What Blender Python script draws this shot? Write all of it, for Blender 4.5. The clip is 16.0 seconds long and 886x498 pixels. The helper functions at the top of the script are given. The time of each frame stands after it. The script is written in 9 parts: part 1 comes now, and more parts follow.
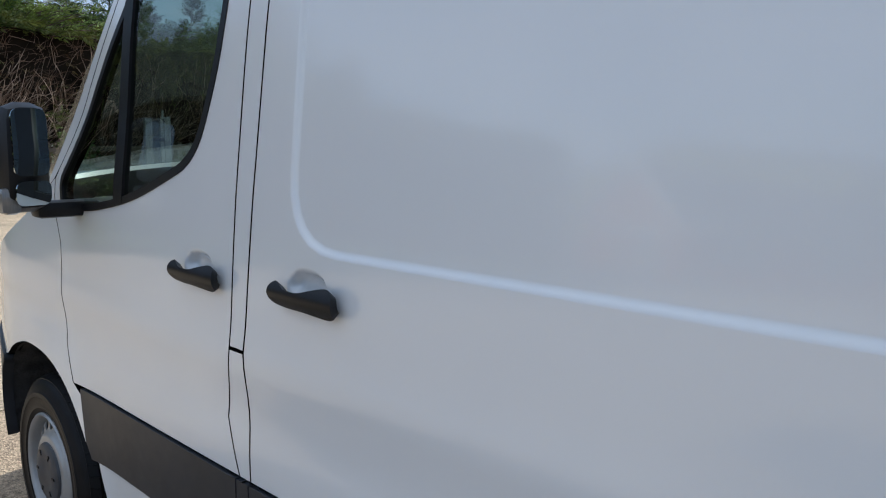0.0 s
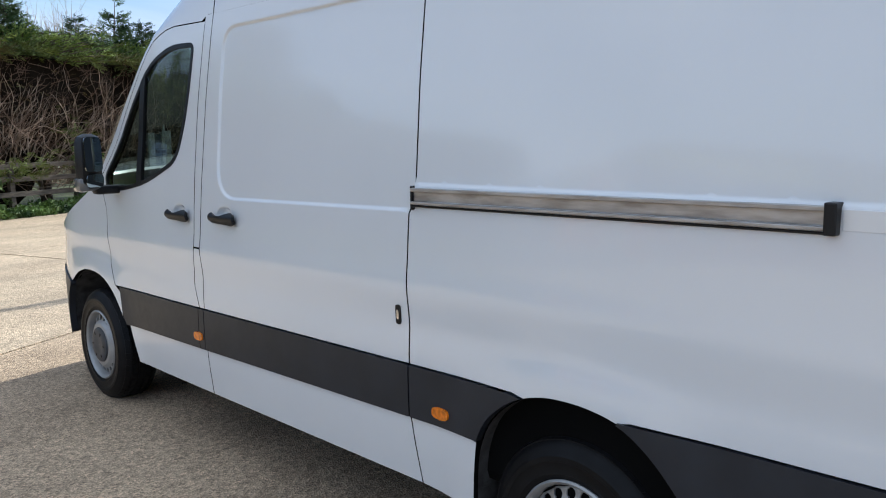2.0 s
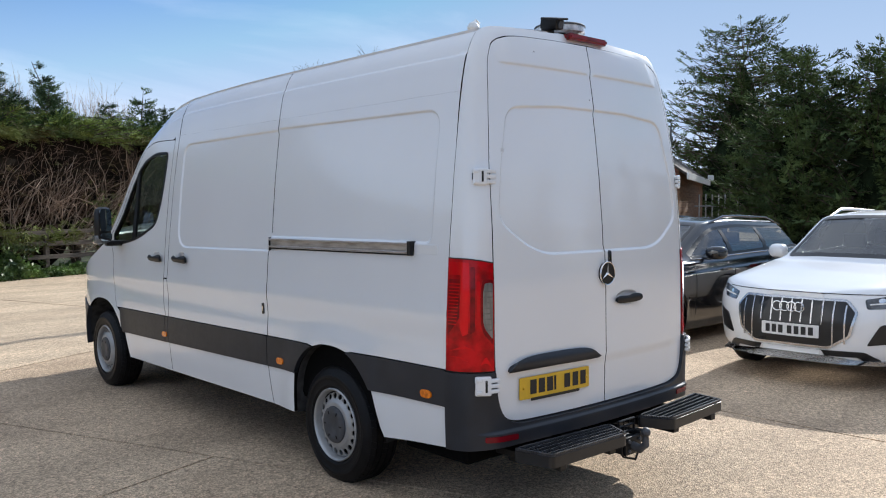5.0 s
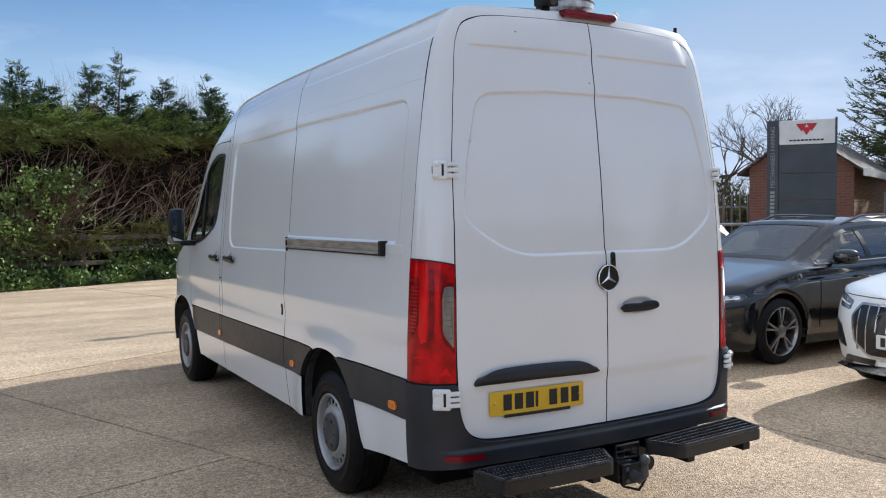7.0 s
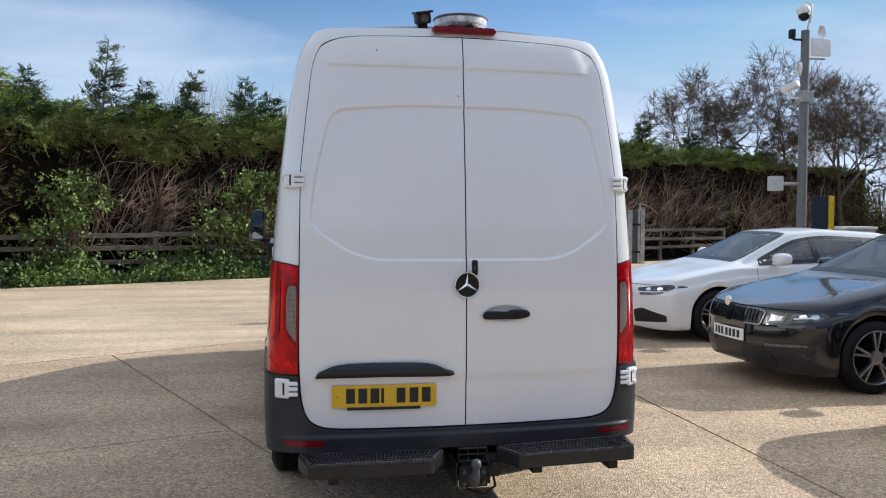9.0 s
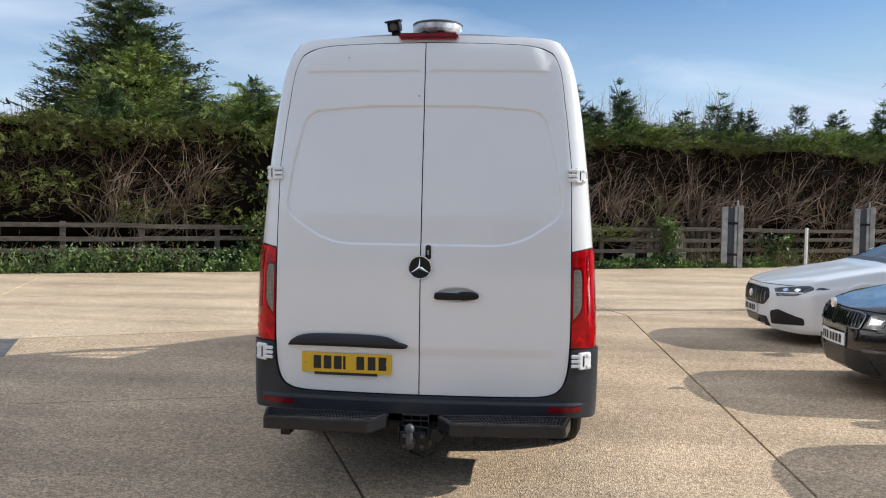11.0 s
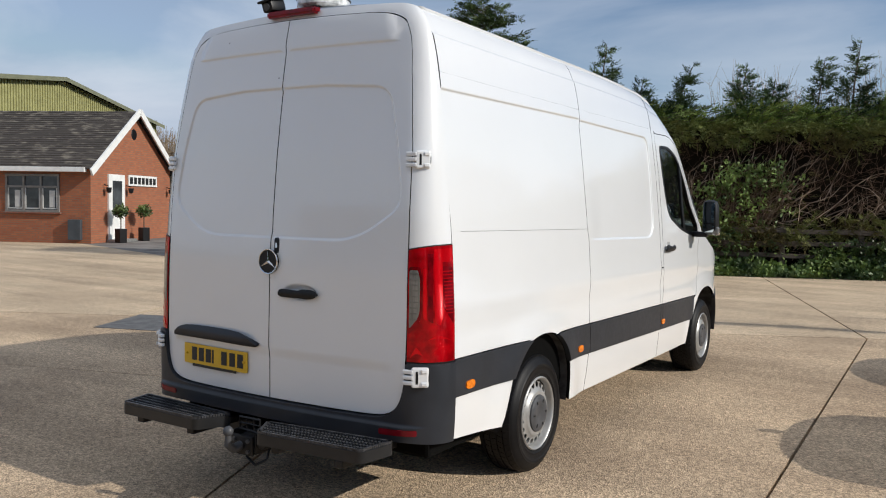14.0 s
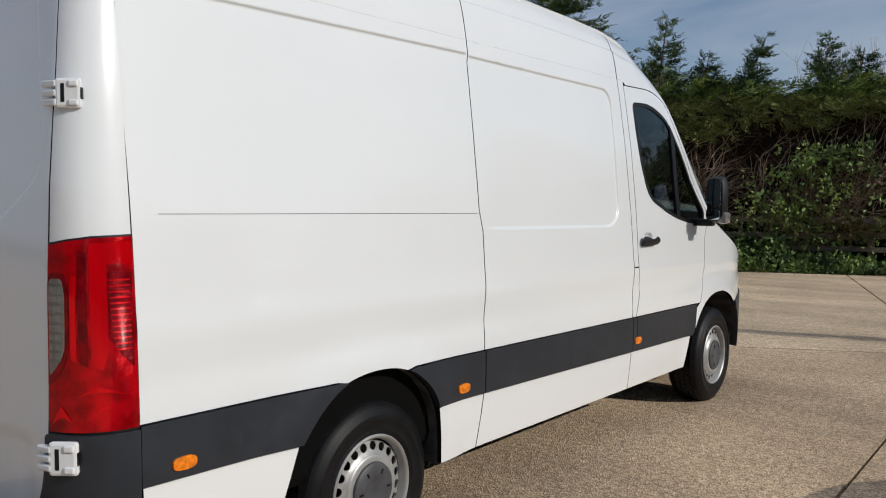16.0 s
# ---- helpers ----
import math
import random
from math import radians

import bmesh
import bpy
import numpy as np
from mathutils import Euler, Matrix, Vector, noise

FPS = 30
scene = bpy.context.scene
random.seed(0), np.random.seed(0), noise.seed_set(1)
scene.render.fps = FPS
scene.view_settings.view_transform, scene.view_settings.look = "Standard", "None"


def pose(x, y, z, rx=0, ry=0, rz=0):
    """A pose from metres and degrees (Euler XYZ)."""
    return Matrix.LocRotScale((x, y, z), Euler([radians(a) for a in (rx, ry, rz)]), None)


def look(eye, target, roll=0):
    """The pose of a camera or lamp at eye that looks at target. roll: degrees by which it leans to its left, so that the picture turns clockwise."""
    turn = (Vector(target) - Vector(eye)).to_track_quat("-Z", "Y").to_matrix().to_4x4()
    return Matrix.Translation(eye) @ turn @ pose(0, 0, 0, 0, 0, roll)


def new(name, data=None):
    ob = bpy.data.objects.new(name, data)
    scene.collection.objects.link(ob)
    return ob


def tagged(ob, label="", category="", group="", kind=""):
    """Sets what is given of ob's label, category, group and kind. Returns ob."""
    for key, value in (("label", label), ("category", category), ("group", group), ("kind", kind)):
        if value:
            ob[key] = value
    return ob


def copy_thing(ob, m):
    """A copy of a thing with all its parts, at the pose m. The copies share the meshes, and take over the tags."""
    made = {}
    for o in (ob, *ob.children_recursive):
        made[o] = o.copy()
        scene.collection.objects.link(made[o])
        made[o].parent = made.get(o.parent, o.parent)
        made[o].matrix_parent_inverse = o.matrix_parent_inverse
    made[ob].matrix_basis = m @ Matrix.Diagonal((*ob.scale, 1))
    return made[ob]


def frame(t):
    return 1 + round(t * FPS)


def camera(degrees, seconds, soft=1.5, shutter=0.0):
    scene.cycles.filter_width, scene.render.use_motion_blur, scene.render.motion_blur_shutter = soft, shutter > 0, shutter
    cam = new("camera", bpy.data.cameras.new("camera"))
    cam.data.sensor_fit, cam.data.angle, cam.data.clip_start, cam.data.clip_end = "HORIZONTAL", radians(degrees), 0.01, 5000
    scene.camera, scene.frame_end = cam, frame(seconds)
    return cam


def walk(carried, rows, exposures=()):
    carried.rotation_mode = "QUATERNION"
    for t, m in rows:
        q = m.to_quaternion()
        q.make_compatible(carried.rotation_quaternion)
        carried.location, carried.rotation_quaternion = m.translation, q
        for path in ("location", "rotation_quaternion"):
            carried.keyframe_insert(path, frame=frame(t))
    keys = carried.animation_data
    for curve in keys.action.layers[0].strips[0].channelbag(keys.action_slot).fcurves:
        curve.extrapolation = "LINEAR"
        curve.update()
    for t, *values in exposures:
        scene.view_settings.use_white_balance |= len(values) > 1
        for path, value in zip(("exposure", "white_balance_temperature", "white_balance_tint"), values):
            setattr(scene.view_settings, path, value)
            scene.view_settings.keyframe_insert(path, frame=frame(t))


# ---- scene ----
cam = camera(56.5, 16.0, soft=1.1)
PATH = [
    (0, (-1.91, 0.645, 1.572), (-0.535, 2.069, 1.284), 0.4),
    (0.5, (-2.125, 0.147, 1.513), (-0.783, 1.601, 1.219), -0.2),
    (1, (-2.457, -0.365, 1.522), (-1.117, 1.094, 1.243), 0.2),
    (1.5, (-2.634, -0.905, 1.577), (-1.287, 0.543, 1.282), -0.6),
    (2, (-2.889, -1.474, 1.608), (-1.52, -0.042, 1.332), -0.9),
    (2.5, (-3.083, -2.025, 1.607), (-1.691, -0.609, 1.371), -1.1),
    (3, (-3.282, -2.558, 1.599), (-1.87, -1.155, 1.4), -0.9),
    (3.5, (-3.468, -3.051, 1.598), (-2.058, -1.642, 1.433), -0.4),
    (3.7, (-3.525, -3.25, 1.595), (-2.123, -1.838, 1.446), -0.3),
    (4.75, (-3.72, -3.93, 1.612), (-2.359, -2.47, 1.505), -0.4),
    (5.8, (-3.62, -4.215, 1.618), (-2.378, -2.652, 1.526), -0.4),
    (6, (-3.552, -4.232, 1.612), (-2.338, -2.645, 1.521), -0.5),
    (6.5, (-3.18, -4.25, 1.582), (-2.064, -2.592, 1.492), -0.7),
    (7, (-2.691, -4.375, 1.581), (-1.705, -2.638, 1.49), -0.7),
    (7.5, (-2.185, -4.496, 1.585), (-1.344, -2.683, 1.501), -0.6),
    (8, (-1.694, -4.662, 1.595), (-1.005, -2.786, 1.515), -0.2),
    (8.5, (-1.3, -4.995, 1.605), (-0.761, -3.071, 1.525), 0.1),
    (11, (0.574, -5.792, 1.57), (0.377, -3.804, 1.474), 0.8),
    (11.5, (1.033, -5.728, 1.565), (0.651, -3.766, 1.477), 1.0),
    (12, (1.497, -5.568, 1.575), (0.935, -3.651, 1.487), 1.0),
    (12.5, (1.981, -5.408, 1.584), (1.259, -3.545, 1.491), 0.9),
    (13, (2.377, -5.117, 1.573), (1.521, -3.312, 1.47), 0.8),
    (13.5, (2.749, -4.796, 1.549), (1.782, -3.048, 1.443), 0.8),
    (14, (3.017, -4.41, 1.557), (1.961, -2.714, 1.449), 1.0),
    (14.5, (3.164, -3.969, 1.556), (2.039, -2.318, 1.451), 1.0),
    (15, (3.27, -3.485, 1.515), (2.097, -1.868, 1.413), 0.8),
    (15.5, (3.219, -2.923, 1.488), (2.008, -1.335, 1.378), 0.7),
    (16, (3.149, -2.335, 1.474), (1.908, -0.771, 1.354), 0.3),
]
walk(cam, [(t, look(eye, target, roll)) for t, eye, target, roll in PATH], [(0.0, 0.34, 5800.0, 6.0), (1.5, 0.57, 5850.0, 6.0), (3.5, 0.48, 5950.0, 8.0), (6.0, 0.38, 6050.0, 9.0), (8.5, 0.36, 6130.0, 9.0), (11.0, 0.36, 6260.0, 8.5), (12.5, 0.15, 6320.0, 9.0), (14.5, -0.22, 6390.0, 9.0), (16.0, -0.47, 6350.0, 8.5)])

# ---- light ----
SUN_WAY = Vector((1.85, 0.38, 1.0)).normalized()
SUN_EL = math.asin(SUN_WAY.z)
world = bpy.data.worlds.new("sky")
scene.world = world
world.use_nodes = True
wt = world.node_tree
wt.nodes.clear()
w_out = wt.nodes.new("ShaderNodeOutputWorld")
w_bg = wt.nodes.new("ShaderNodeBackground")
w_sky = wt.nodes.new("ShaderNodeTexSky")
w_sky.sky_type = "NISHITA"
w_sky.sun_disc = False
w_sky.sun_elevation = SUN_EL
w_sky.sun_rotation = math.atan2(SUN_WAY.x, SUN_WAY.y)
w_sky.air_density = 1.0
w_sky.dust_density = 0.25
w_sky.ozone_density = 1.6
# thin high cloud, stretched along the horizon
w_co = wt.nodes.new("ShaderNodeTexCoord")
w_map = wt.nodes.new("ShaderNodeMapping")
w_map.inputs["Scale"].default_value = (1.0, 1.6, 4.5)
w_map.inputs["Location"].default_value = (0.35, 0.1, 0.0)
w_noise = wt.nodes.new("ShaderNodeTexNoise")
w_noise.inputs["Scale"].default_value = 1.7
w_noise.inputs["Detail"].default_value = 7.0
w_noise.inputs["Roughness"].default_value = 0.55
w_noise.inputs["Distortion"].default_value = 0.4
w_ramp = wt.nodes.new("ShaderNodeValToRGB")
w_ramp.color_ramp.elements[0].position = 0.46
w_ramp.color_ramp.elements[0].color = (0, 0, 0, 1)
w_ramp.color_ramp.elements[1].position = 0.78
w_ramp.color_ramp.elements[1].color = (0.55, 0.55, 0.55, 1)
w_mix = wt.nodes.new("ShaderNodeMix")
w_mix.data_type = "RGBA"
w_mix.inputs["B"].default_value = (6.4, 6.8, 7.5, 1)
wt.links.new(w_co.outputs["Generated"], w_map.inputs["Vector"])
wt.links.new(w_map.outputs["Vector"], w_noise.inputs["Vector"])
wt.links.new(w_noise.outputs["Fac"], w_ramp.inputs["Fac"])
# the veil thickens overhead, out of view: added to brighten the shaded sides
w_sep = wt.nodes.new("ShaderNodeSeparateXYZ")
w_topfill = wt.nodes.new("ShaderNodeMapRange")
w_topfill.inputs["From Min"].default_value = 0.27
w_topfill.inputs["From Max"].default_value = 0.75
w_topfill.inputs["To Min"].default_value = 0.0
w_topfill.inputs["To Max"].default_value = 0.64
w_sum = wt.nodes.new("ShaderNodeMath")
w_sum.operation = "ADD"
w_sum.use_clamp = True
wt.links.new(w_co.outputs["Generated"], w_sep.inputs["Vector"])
wt.links.new(w_sep.outputs["Z"], w_topfill.inputs["Value"])
w_west = wt.nodes.new("ShaderNodeMapRange")
w_west.inputs["From Min"].default_value = -0.05
w_west.inputs["From Max"].default_value = -0.75
w_west.inputs["To Min"].default_value = 0.0
w_west.inputs["To Max"].default_value = 0.30
w_both = wt.nodes.new("ShaderNodeMath")
w_both.operation = "MAXIMUM"
wt.links.new(w_sep.outputs["X"], w_west.inputs["Value"])
wt.links.new(w_west.outputs["Result"], w_both.inputs[0])
wt.links.new(w_topfill.outputs["Result"], w_both.inputs[1])
w_low = wt.nodes.new("ShaderNodeMapRange")
w_low.inputs["From Min"].default_value = 0.24
w_low.inputs["From Max"].default_value = 0.0
w_low.inputs["To Min"].default_value = 0.0
w_low.inputs["To Max"].default_value = 0.48
w_three = wt.nodes.new("ShaderNodeMath")
w_three.operation = "MAXIMUM"
wt.links.new(w_sep.outputs["Z"], w_low.inputs["Value"])
wt.links.new(w_low.outputs["Result"], w_three.inputs[0])
wt.links.new(w_both.outputs[0], w_three.inputs[1])
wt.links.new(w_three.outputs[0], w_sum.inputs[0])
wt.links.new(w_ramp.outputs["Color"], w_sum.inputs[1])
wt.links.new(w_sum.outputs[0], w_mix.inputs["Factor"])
# haze evens the glow near the sun
w_cap = wt.nodes.new("ShaderNodeMix")
w_cap.data_type, w_cap.blend_type = "RGBA", "DARKEN"
w_cap.inputs["Factor"].default_value = 1.0
w_cap.inputs["B"].default_value = (2.6, 3.5, 4.9, 1)
w_deep = wt.nodes.new("ShaderNodeMix")
w_deep.data_type, w_deep.blend_type = "RGBA", "MULTIPLY"
w_deep.inputs["Factor"].default_value = 1.0
w_deep.inputs["B"].default_value = (0.60, 0.70, 0.82, 1)
wt.links.new(w_sky.outputs["Color"], w_deep.inputs["A"])
wt.links.new(w_deep.outputs["Result"], w_cap.inputs["A"])
wt.links.new(w_cap.outputs["Result"], w_mix.inputs["A"])
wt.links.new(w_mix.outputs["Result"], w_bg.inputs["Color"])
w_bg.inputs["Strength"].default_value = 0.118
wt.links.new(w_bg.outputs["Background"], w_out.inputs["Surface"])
sun_data = bpy.data.lights.new("sun", "SUN")
sun_data.energy = 4.0
sun_data.angle = radians(0.55)
sun_data.color = (1.0, 0.94, 0.85)
sun = new("sun", sun_data)
sun.matrix_world = look(SUN_WAY * 60, (0, 0, 0))


# ---- materials ----
def material(name, base, rough=0.5, metal=0.0, var=0.12, scale=3.0, bump=0.0, bscale=60.0, coat=0.0, spec=0.5,
             other=None, cut=(0.35, 0.65), detail=5.0, rvar=0.0, random_tint=0.0, trans=0.0, coat_rough=0.04, stretch=None, depth=0.01):
    """A procedural surface: two colours mixed by large noise, darkened by fine grain, with bump."""
    m = bpy.data.materials.new(name)
    m.use_nodes = True
    t = m.node_tree
    b = t.nodes["Principled BSDF"]
    co = t.nodes.new("ShaderNodeTexCoord")
    vec = co.outputs["Object"]
    if stretch:
        mp = t.nodes.new("ShaderNodeMapping")
        mp.inputs["Scale"].default_value = stretch
        t.links.new(vec, mp.inputs["Vector"])
        vec = mp.outputs["Vector"]
    n1 = t.nodes.new("ShaderNodeTexNoise")
    n1.inputs["Scale"].default_value = scale
    n1.inputs["Detail"].default_value = detail
    t.links.new(vec, n1.inputs["Vector"])
    ramp = t.nodes.new("ShaderNodeValToRGB")
    lo = [c * (1 - var) for c in base]
    hi = [min(1.0, c * (1 + var)) for c in (other or base)]
    ramp.color_ramp.elements[0].position, ramp.color_ramp.elements[1].position = cut
    ramp.color_ramp.elements[0].color = (*lo, 1)
    ramp.color_ramp.elements[1].color = (*hi, 1)
    t.links.new(n1.outputs["Fac"], ramp.inputs["Fac"])
    colour = ramp.outputs["Color"]
    if random_tint:
        info = t.nodes.new("ShaderNodeObjectInfo")
        geo = t.nodes.new("ShaderNodeNewGeometry")
        add = t.nodes.new("ShaderNodeMath")
        add.operation = "ADD"
        t.links.new(info.outputs["Random"], add.inputs[0])
        t.links.new(geo.outputs["Random Per Island"], add.inputs[1])
        rng = t.nodes.new("ShaderNodeMapRange")
        rng.inputs["From Max"].default_value = 2.0
        rng.inputs["To Min"].default_value = 1 - random_tint
        rng.inputs["To Max"].default_value = 1 + random_tint
        t.links.new(add.outputs[0], rng.inputs["Value"])
        mul = t.nodes.new("ShaderNodeMix")
        mul.data_type, mul.blend_type = "RGBA", "MULTIPLY"
        mul.inputs["Factor"].default_value = 1.0
        t.links.new(colour, mul.inputs["A"])
        t.links.new(rng.outputs["Result"], mul.inputs["B"])
        colour = mul.outputs["Result"]
    t.links.new(colour, b.inputs["Base Color"])
    b.inputs["Roughness"].default_value = rough
    b.inputs["Metallic"].default_value = metal
    b.inputs["Specular IOR Level"].default_value = spec
    b.inputs["Coat Weight"].default_value = coat
    b.inputs["Coat Roughness"].default_value = coat_rough
    if trans:
        b.inputs["Transmission Weight"].default_value = trans
    if rvar:
        n3 = t.nodes.new("ShaderNodeTexNoise")
        n3.inputs["Scale"].default_value = scale * 4
        t.links.new(vec, n3.inputs["Vector"])
        mr = t.nodes.new("ShaderNodeMapRange")
        mr.inputs["To Min"].default_value = max(0.02, rough - rvar)
        mr.inputs["To Max"].default_value = min(1.0, rough + rvar)
        t.links.new(n3.outputs["Fac"], mr.inputs["Value"])
        t.links.new(mr.outputs["Result"], b.inputs["Roughness"])
    if bump:
        n2 = t.nodes.new("ShaderNodeTexNoise")
        n2.inputs["Scale"].default_value = bscale
        n2.inputs["Detail"].default_value = 4.0
        t.links.new(vec, n2.inputs["Vector"])
        bp = t.nodes.new("ShaderNodeBump")
        bp.inputs["Strength"].default_value = bump
        bp.inputs["Distance"].default_value = depth
        t.links.new(n2.outputs["Fac"], bp.inputs["Height"])
        t.links.new(bp.outputs["Normal"], b.inputs["Normal"])
    return m


def glass(name, tint, gloss=1.45):
    m = bpy.data.materials.new(name)
    m.use_nodes = True
    t = m.node_tree
    t.nodes.clear()
    out = t.nodes.new("ShaderNodeOutputMaterial")
    tr = t.nodes.new("ShaderNodeBsdfTransparent")
    tr.inputs["Color"].default_value = (*tint, 1)
    gl = t.nodes.new("ShaderNodeBsdfGlossy")
    gl.inputs["Roughness"].default_value = 0.015
    fr = t.nodes.new("ShaderNodeFresnel")
    fr.inputs["IOR"].default_value = gloss
    mix = t.nodes.new("ShaderNodeMixShader")
    t.links.new(fr.outputs["Fac"], mix.inputs[0])
    t.links.new(tr.outputs[0], mix.inputs[1])
    t.links.new(gl.outputs[0], mix.inputs[2])
    t.links.new(mix.outputs[0], out.inputs["Surface"])
    return m


def concrete(name, base, other):
    """Exposed-aggregate concrete: stains at metre scale, pebbles at centimetre scale."""
    m = bpy.data.materials.new(name)
    m.use_nodes = True
    t = m.node_tree
    b = t.nodes["Principled BSDF"]
    co = t.nodes.new("ShaderNodeTexCoord")
    vec = co.outputs["Object"]
    n1 = t.nodes.new("ShaderNodeTexNoise")
    n1.inputs["Scale"].default_value = 0.45
    n1.inputs["Detail"].default_value = 9.0
    n1.inputs["Roughness"].default_value = 0.62
    r1 = t.nodes.new("ShaderNodeValToRGB")
    r1.color_ramp.elements[0].position, r1.color_ramp.elements[1].position = 0.36, 0.62
    r1.color_ramp.elements[0].color = (*base, 1)
    r1.color_ramp.elements[1].color = (*other, 1)
    vo = t.nodes.new("ShaderNodeTexVoronoi")
    vo.inputs["Scale"].default_value = 105.0
    vo.inputs["Randomness"].default_value = 1.0
    r2 = t.nodes.new("ShaderNodeValToRGB")
    r2.color_ramp.elements[0].position, r2.color_ramp.elements[1].position = 0.0, 1.0
    r2.color_ramp.elements[0].color = (0.52, 0.48, 0.45, 1)
    r2.color_ramp.elements[1].color = (1.48, 1.42, 1.35, 1)
    sep = t.nodes.new("ShaderNodeSeparateColor")
    n2 = t.nodes.new("ShaderNodeTexNoise")
    n2.inputs["Scale"].default_value = 22.0
    n2.inputs["Detail"].default_value = 6.0
    r3 = t.nodes.new("ShaderNodeValToRGB")
    r3.color_ramp.elements[0].position, r3.color_ramp.elements[1].position = 0.3, 0.72
    r3.color_ramp.elements[0].color = (0.72, 0.72, 0.72, 1)
    r3.color_ramp.elements[1].color = (1.16, 1.16, 1.16, 1)
    m1 = t.nodes.new("ShaderNodeMix")
    m1.data_type, m1.blend_type = "RGBA", "MULTIPLY"
    m1.inputs["Factor"].default_value = 1.0
    m2 = t.nodes.new("ShaderNodeMix")
    m2.data_type, m2.blend_type = "RGBA", "MULTIPLY"
    m2.inputs["Factor"].default_value = 1.0
    # brushed tyre streaks along the road
    mp = t.nodes.new("ShaderNodeMapping")
    mp.inputs["Rotation"].default_value = (0, 0, radians(22))
    mp.inputs["Scale"].default_value = (0.12, 1.1, 1)
    n4 = t.nodes.new("ShaderNodeTexNoise")
    n4.inputs["Scale"].default_value = 1.2
    n4.inputs["Detail"].default_value = 8.0
    r4 = t.nodes.new("ShaderNodeValToRGB")
    r4.color_ramp.elements[0].position, r4.color_ramp.elements[1].position = 0.36, 0.60
    r4.color_ramp.elements[0].color = (0.80, 0.80, 0.80, 1)
    r4.color_ramp.elements[1].color = (1.06, 1.06, 1.06, 1)
    m3 = t.nodes.new("ShaderNodeMix")
    m3.data_type, m3.blend_type = "RGBA", "MULTIPLY"
    m3.inputs["Factor"].default_value = 1.0
    for node in (n1, vo, n2, mp):
        t.links.new(vec, node.inputs["Vector"])
    t.links.new(mp.outputs["Vector"], n4.inputs["Vector"])
    t.links.new(n4.outputs["Fac"], r4.inputs["Fac"])
    t.links.new(n1.outputs["Fac"], r1.inputs["Fac"])
    t.links.new(vo.outputs["Color"], sep.inputs["Color"])
    t.links.new(sep.outputs["Red"], r2.inputs["Fac"])
    t.links.new(n2.outputs["Fac"], r3.inputs["Fac"])
    t.links.new(r1.outputs["Color"], m1.inputs["A"])
    t.links.new(r2.outputs["Color"], m1.inputs["B"])
    t.links.new(m1.outputs["Result"], m2.inputs["A"])
    t.links.new(r3.outputs["Color"], m2.inputs["B"])
    t.links.new(m2.outputs["Result"], m3.inputs["A"])
    t.links.new(r4.outputs["Color"], m3.inputs["B"])
    t.links.new(m3.outputs["Result"], b.inputs["Base Color"])
    b.inputs["Roughness"].default_value = 0.88
    bp = t.nodes.new("ShaderNodeBump")
    bp.inputs["Strength"].default_value = 0.8
    bp.inputs["Distance"].default_value = 0.006
    t.links.new(vo.outputs["Distance"], bp.inputs["Height"])
    t.links.new(bp.outputs["Normal"], b.inputs["Normal"])
    return m


M_PAINT = material("white_van_paint", (0.78, 0.79, 0.80), 0.26, var=0.012, scale=1.5, coat=1.0, coat_rough=0.07)
M_PAINT.node_tree.nodes["Principled BSDF"].inputs["Coat IOR"].default_value = 1.6
M_CLAD = material("dark_grey_plastic", (0.021, 0.024, 0.031), 0.42, spec=0.42, var=0.15, scale=6, bump=0.06, bscale=600, depth=0.002, rvar=0.08)
M_STEP = material("rough_black_plastic", (0.012, 0.013, 0.015), 0.36, spec=0.45, var=0.2, scale=8, bump=0.1, bscale=400, depth=0.002)
# lighter copy of the step plastic: sky glints on the teeth as colour
M_STEPGLINT = material("glinting_step_plastic", (0.042, 0.042, 0.045), 0.36, spec=0.5, var=0.45, scale=30)
M_BLACK = material("black_plastic", (0.006, 0.006, 0.007), 0.45, spec=0.35, var=0.2, scale=9, bump=0.05, bscale=500, depth=0.002)
M_LINER = material("felt_arch_liner", (0.055, 0.053, 0.052), 0.9, var=0.4, scale=14, bump=0.4, bscale=80, spec=0.2)
# near-black for gaps and hollows: the shade within is put into the colour
M_GAP = material("cavity_shade", (0.004, 0.004, 0.004), 0.95, spec=0.08, var=0.2)
M_RUBBER = material("tyre_rubber", (0.006, 0.006, 0.007), 0.50, spec=0.20, var=0.25, scale=14, bump=0.15, bscale=220, depth=0.003)
M_STEEL = material("silver_steel_wheel", (0.38, 0.378, 0.372), 0.42, metal=0.45, var=0.12, scale=10, rvar=0.1)
M_CAP = material("grey_wheel_cap", (0.055, 0.057, 0.063), 0.5, var=0.2, scale=14)
M_ALU = material("bare_aluminium_rail", (0.42, 0.39, 0.36), 0.42, metal=0.7, var=0.18, scale=11, other=(0.48, 0.46, 0.44), stretch=(5, 0.8, 5), rvar=0.12)
M_CHROME = material("chrome", (0.78, 0.79, 0.80), 0.10, metal=1.0, var=0.05)
M_RED = material("red_lamp_lens", (0.74, 0.0, 0.006), 0.16, metal=0.5, var=0.22, scale=9, coat=0.45, spec=0.2, stretch=(1, 1, 0.25), bump=0.15, bscale=12, depth=0.02)
M_CLEARRIB = material("grey_lens_flute", (0.135, 0.128, 0.117), 0.2, var=0.2, scale=30, coat=0.6)
M_REDDEEP = material("deep_red_lens", (0.20, 0.0, 0.004), 0.18, metal=0.4, bump=0.25, bscale=24, depth=0.02, var=0.4, scale=20, coat=0.35, spec=0.22)
M_REFLECTOR = material("dull_red_reflector", (0.17, 0.004, 0.010), 0.25, var=0.2, scale=20, spec=0.3)
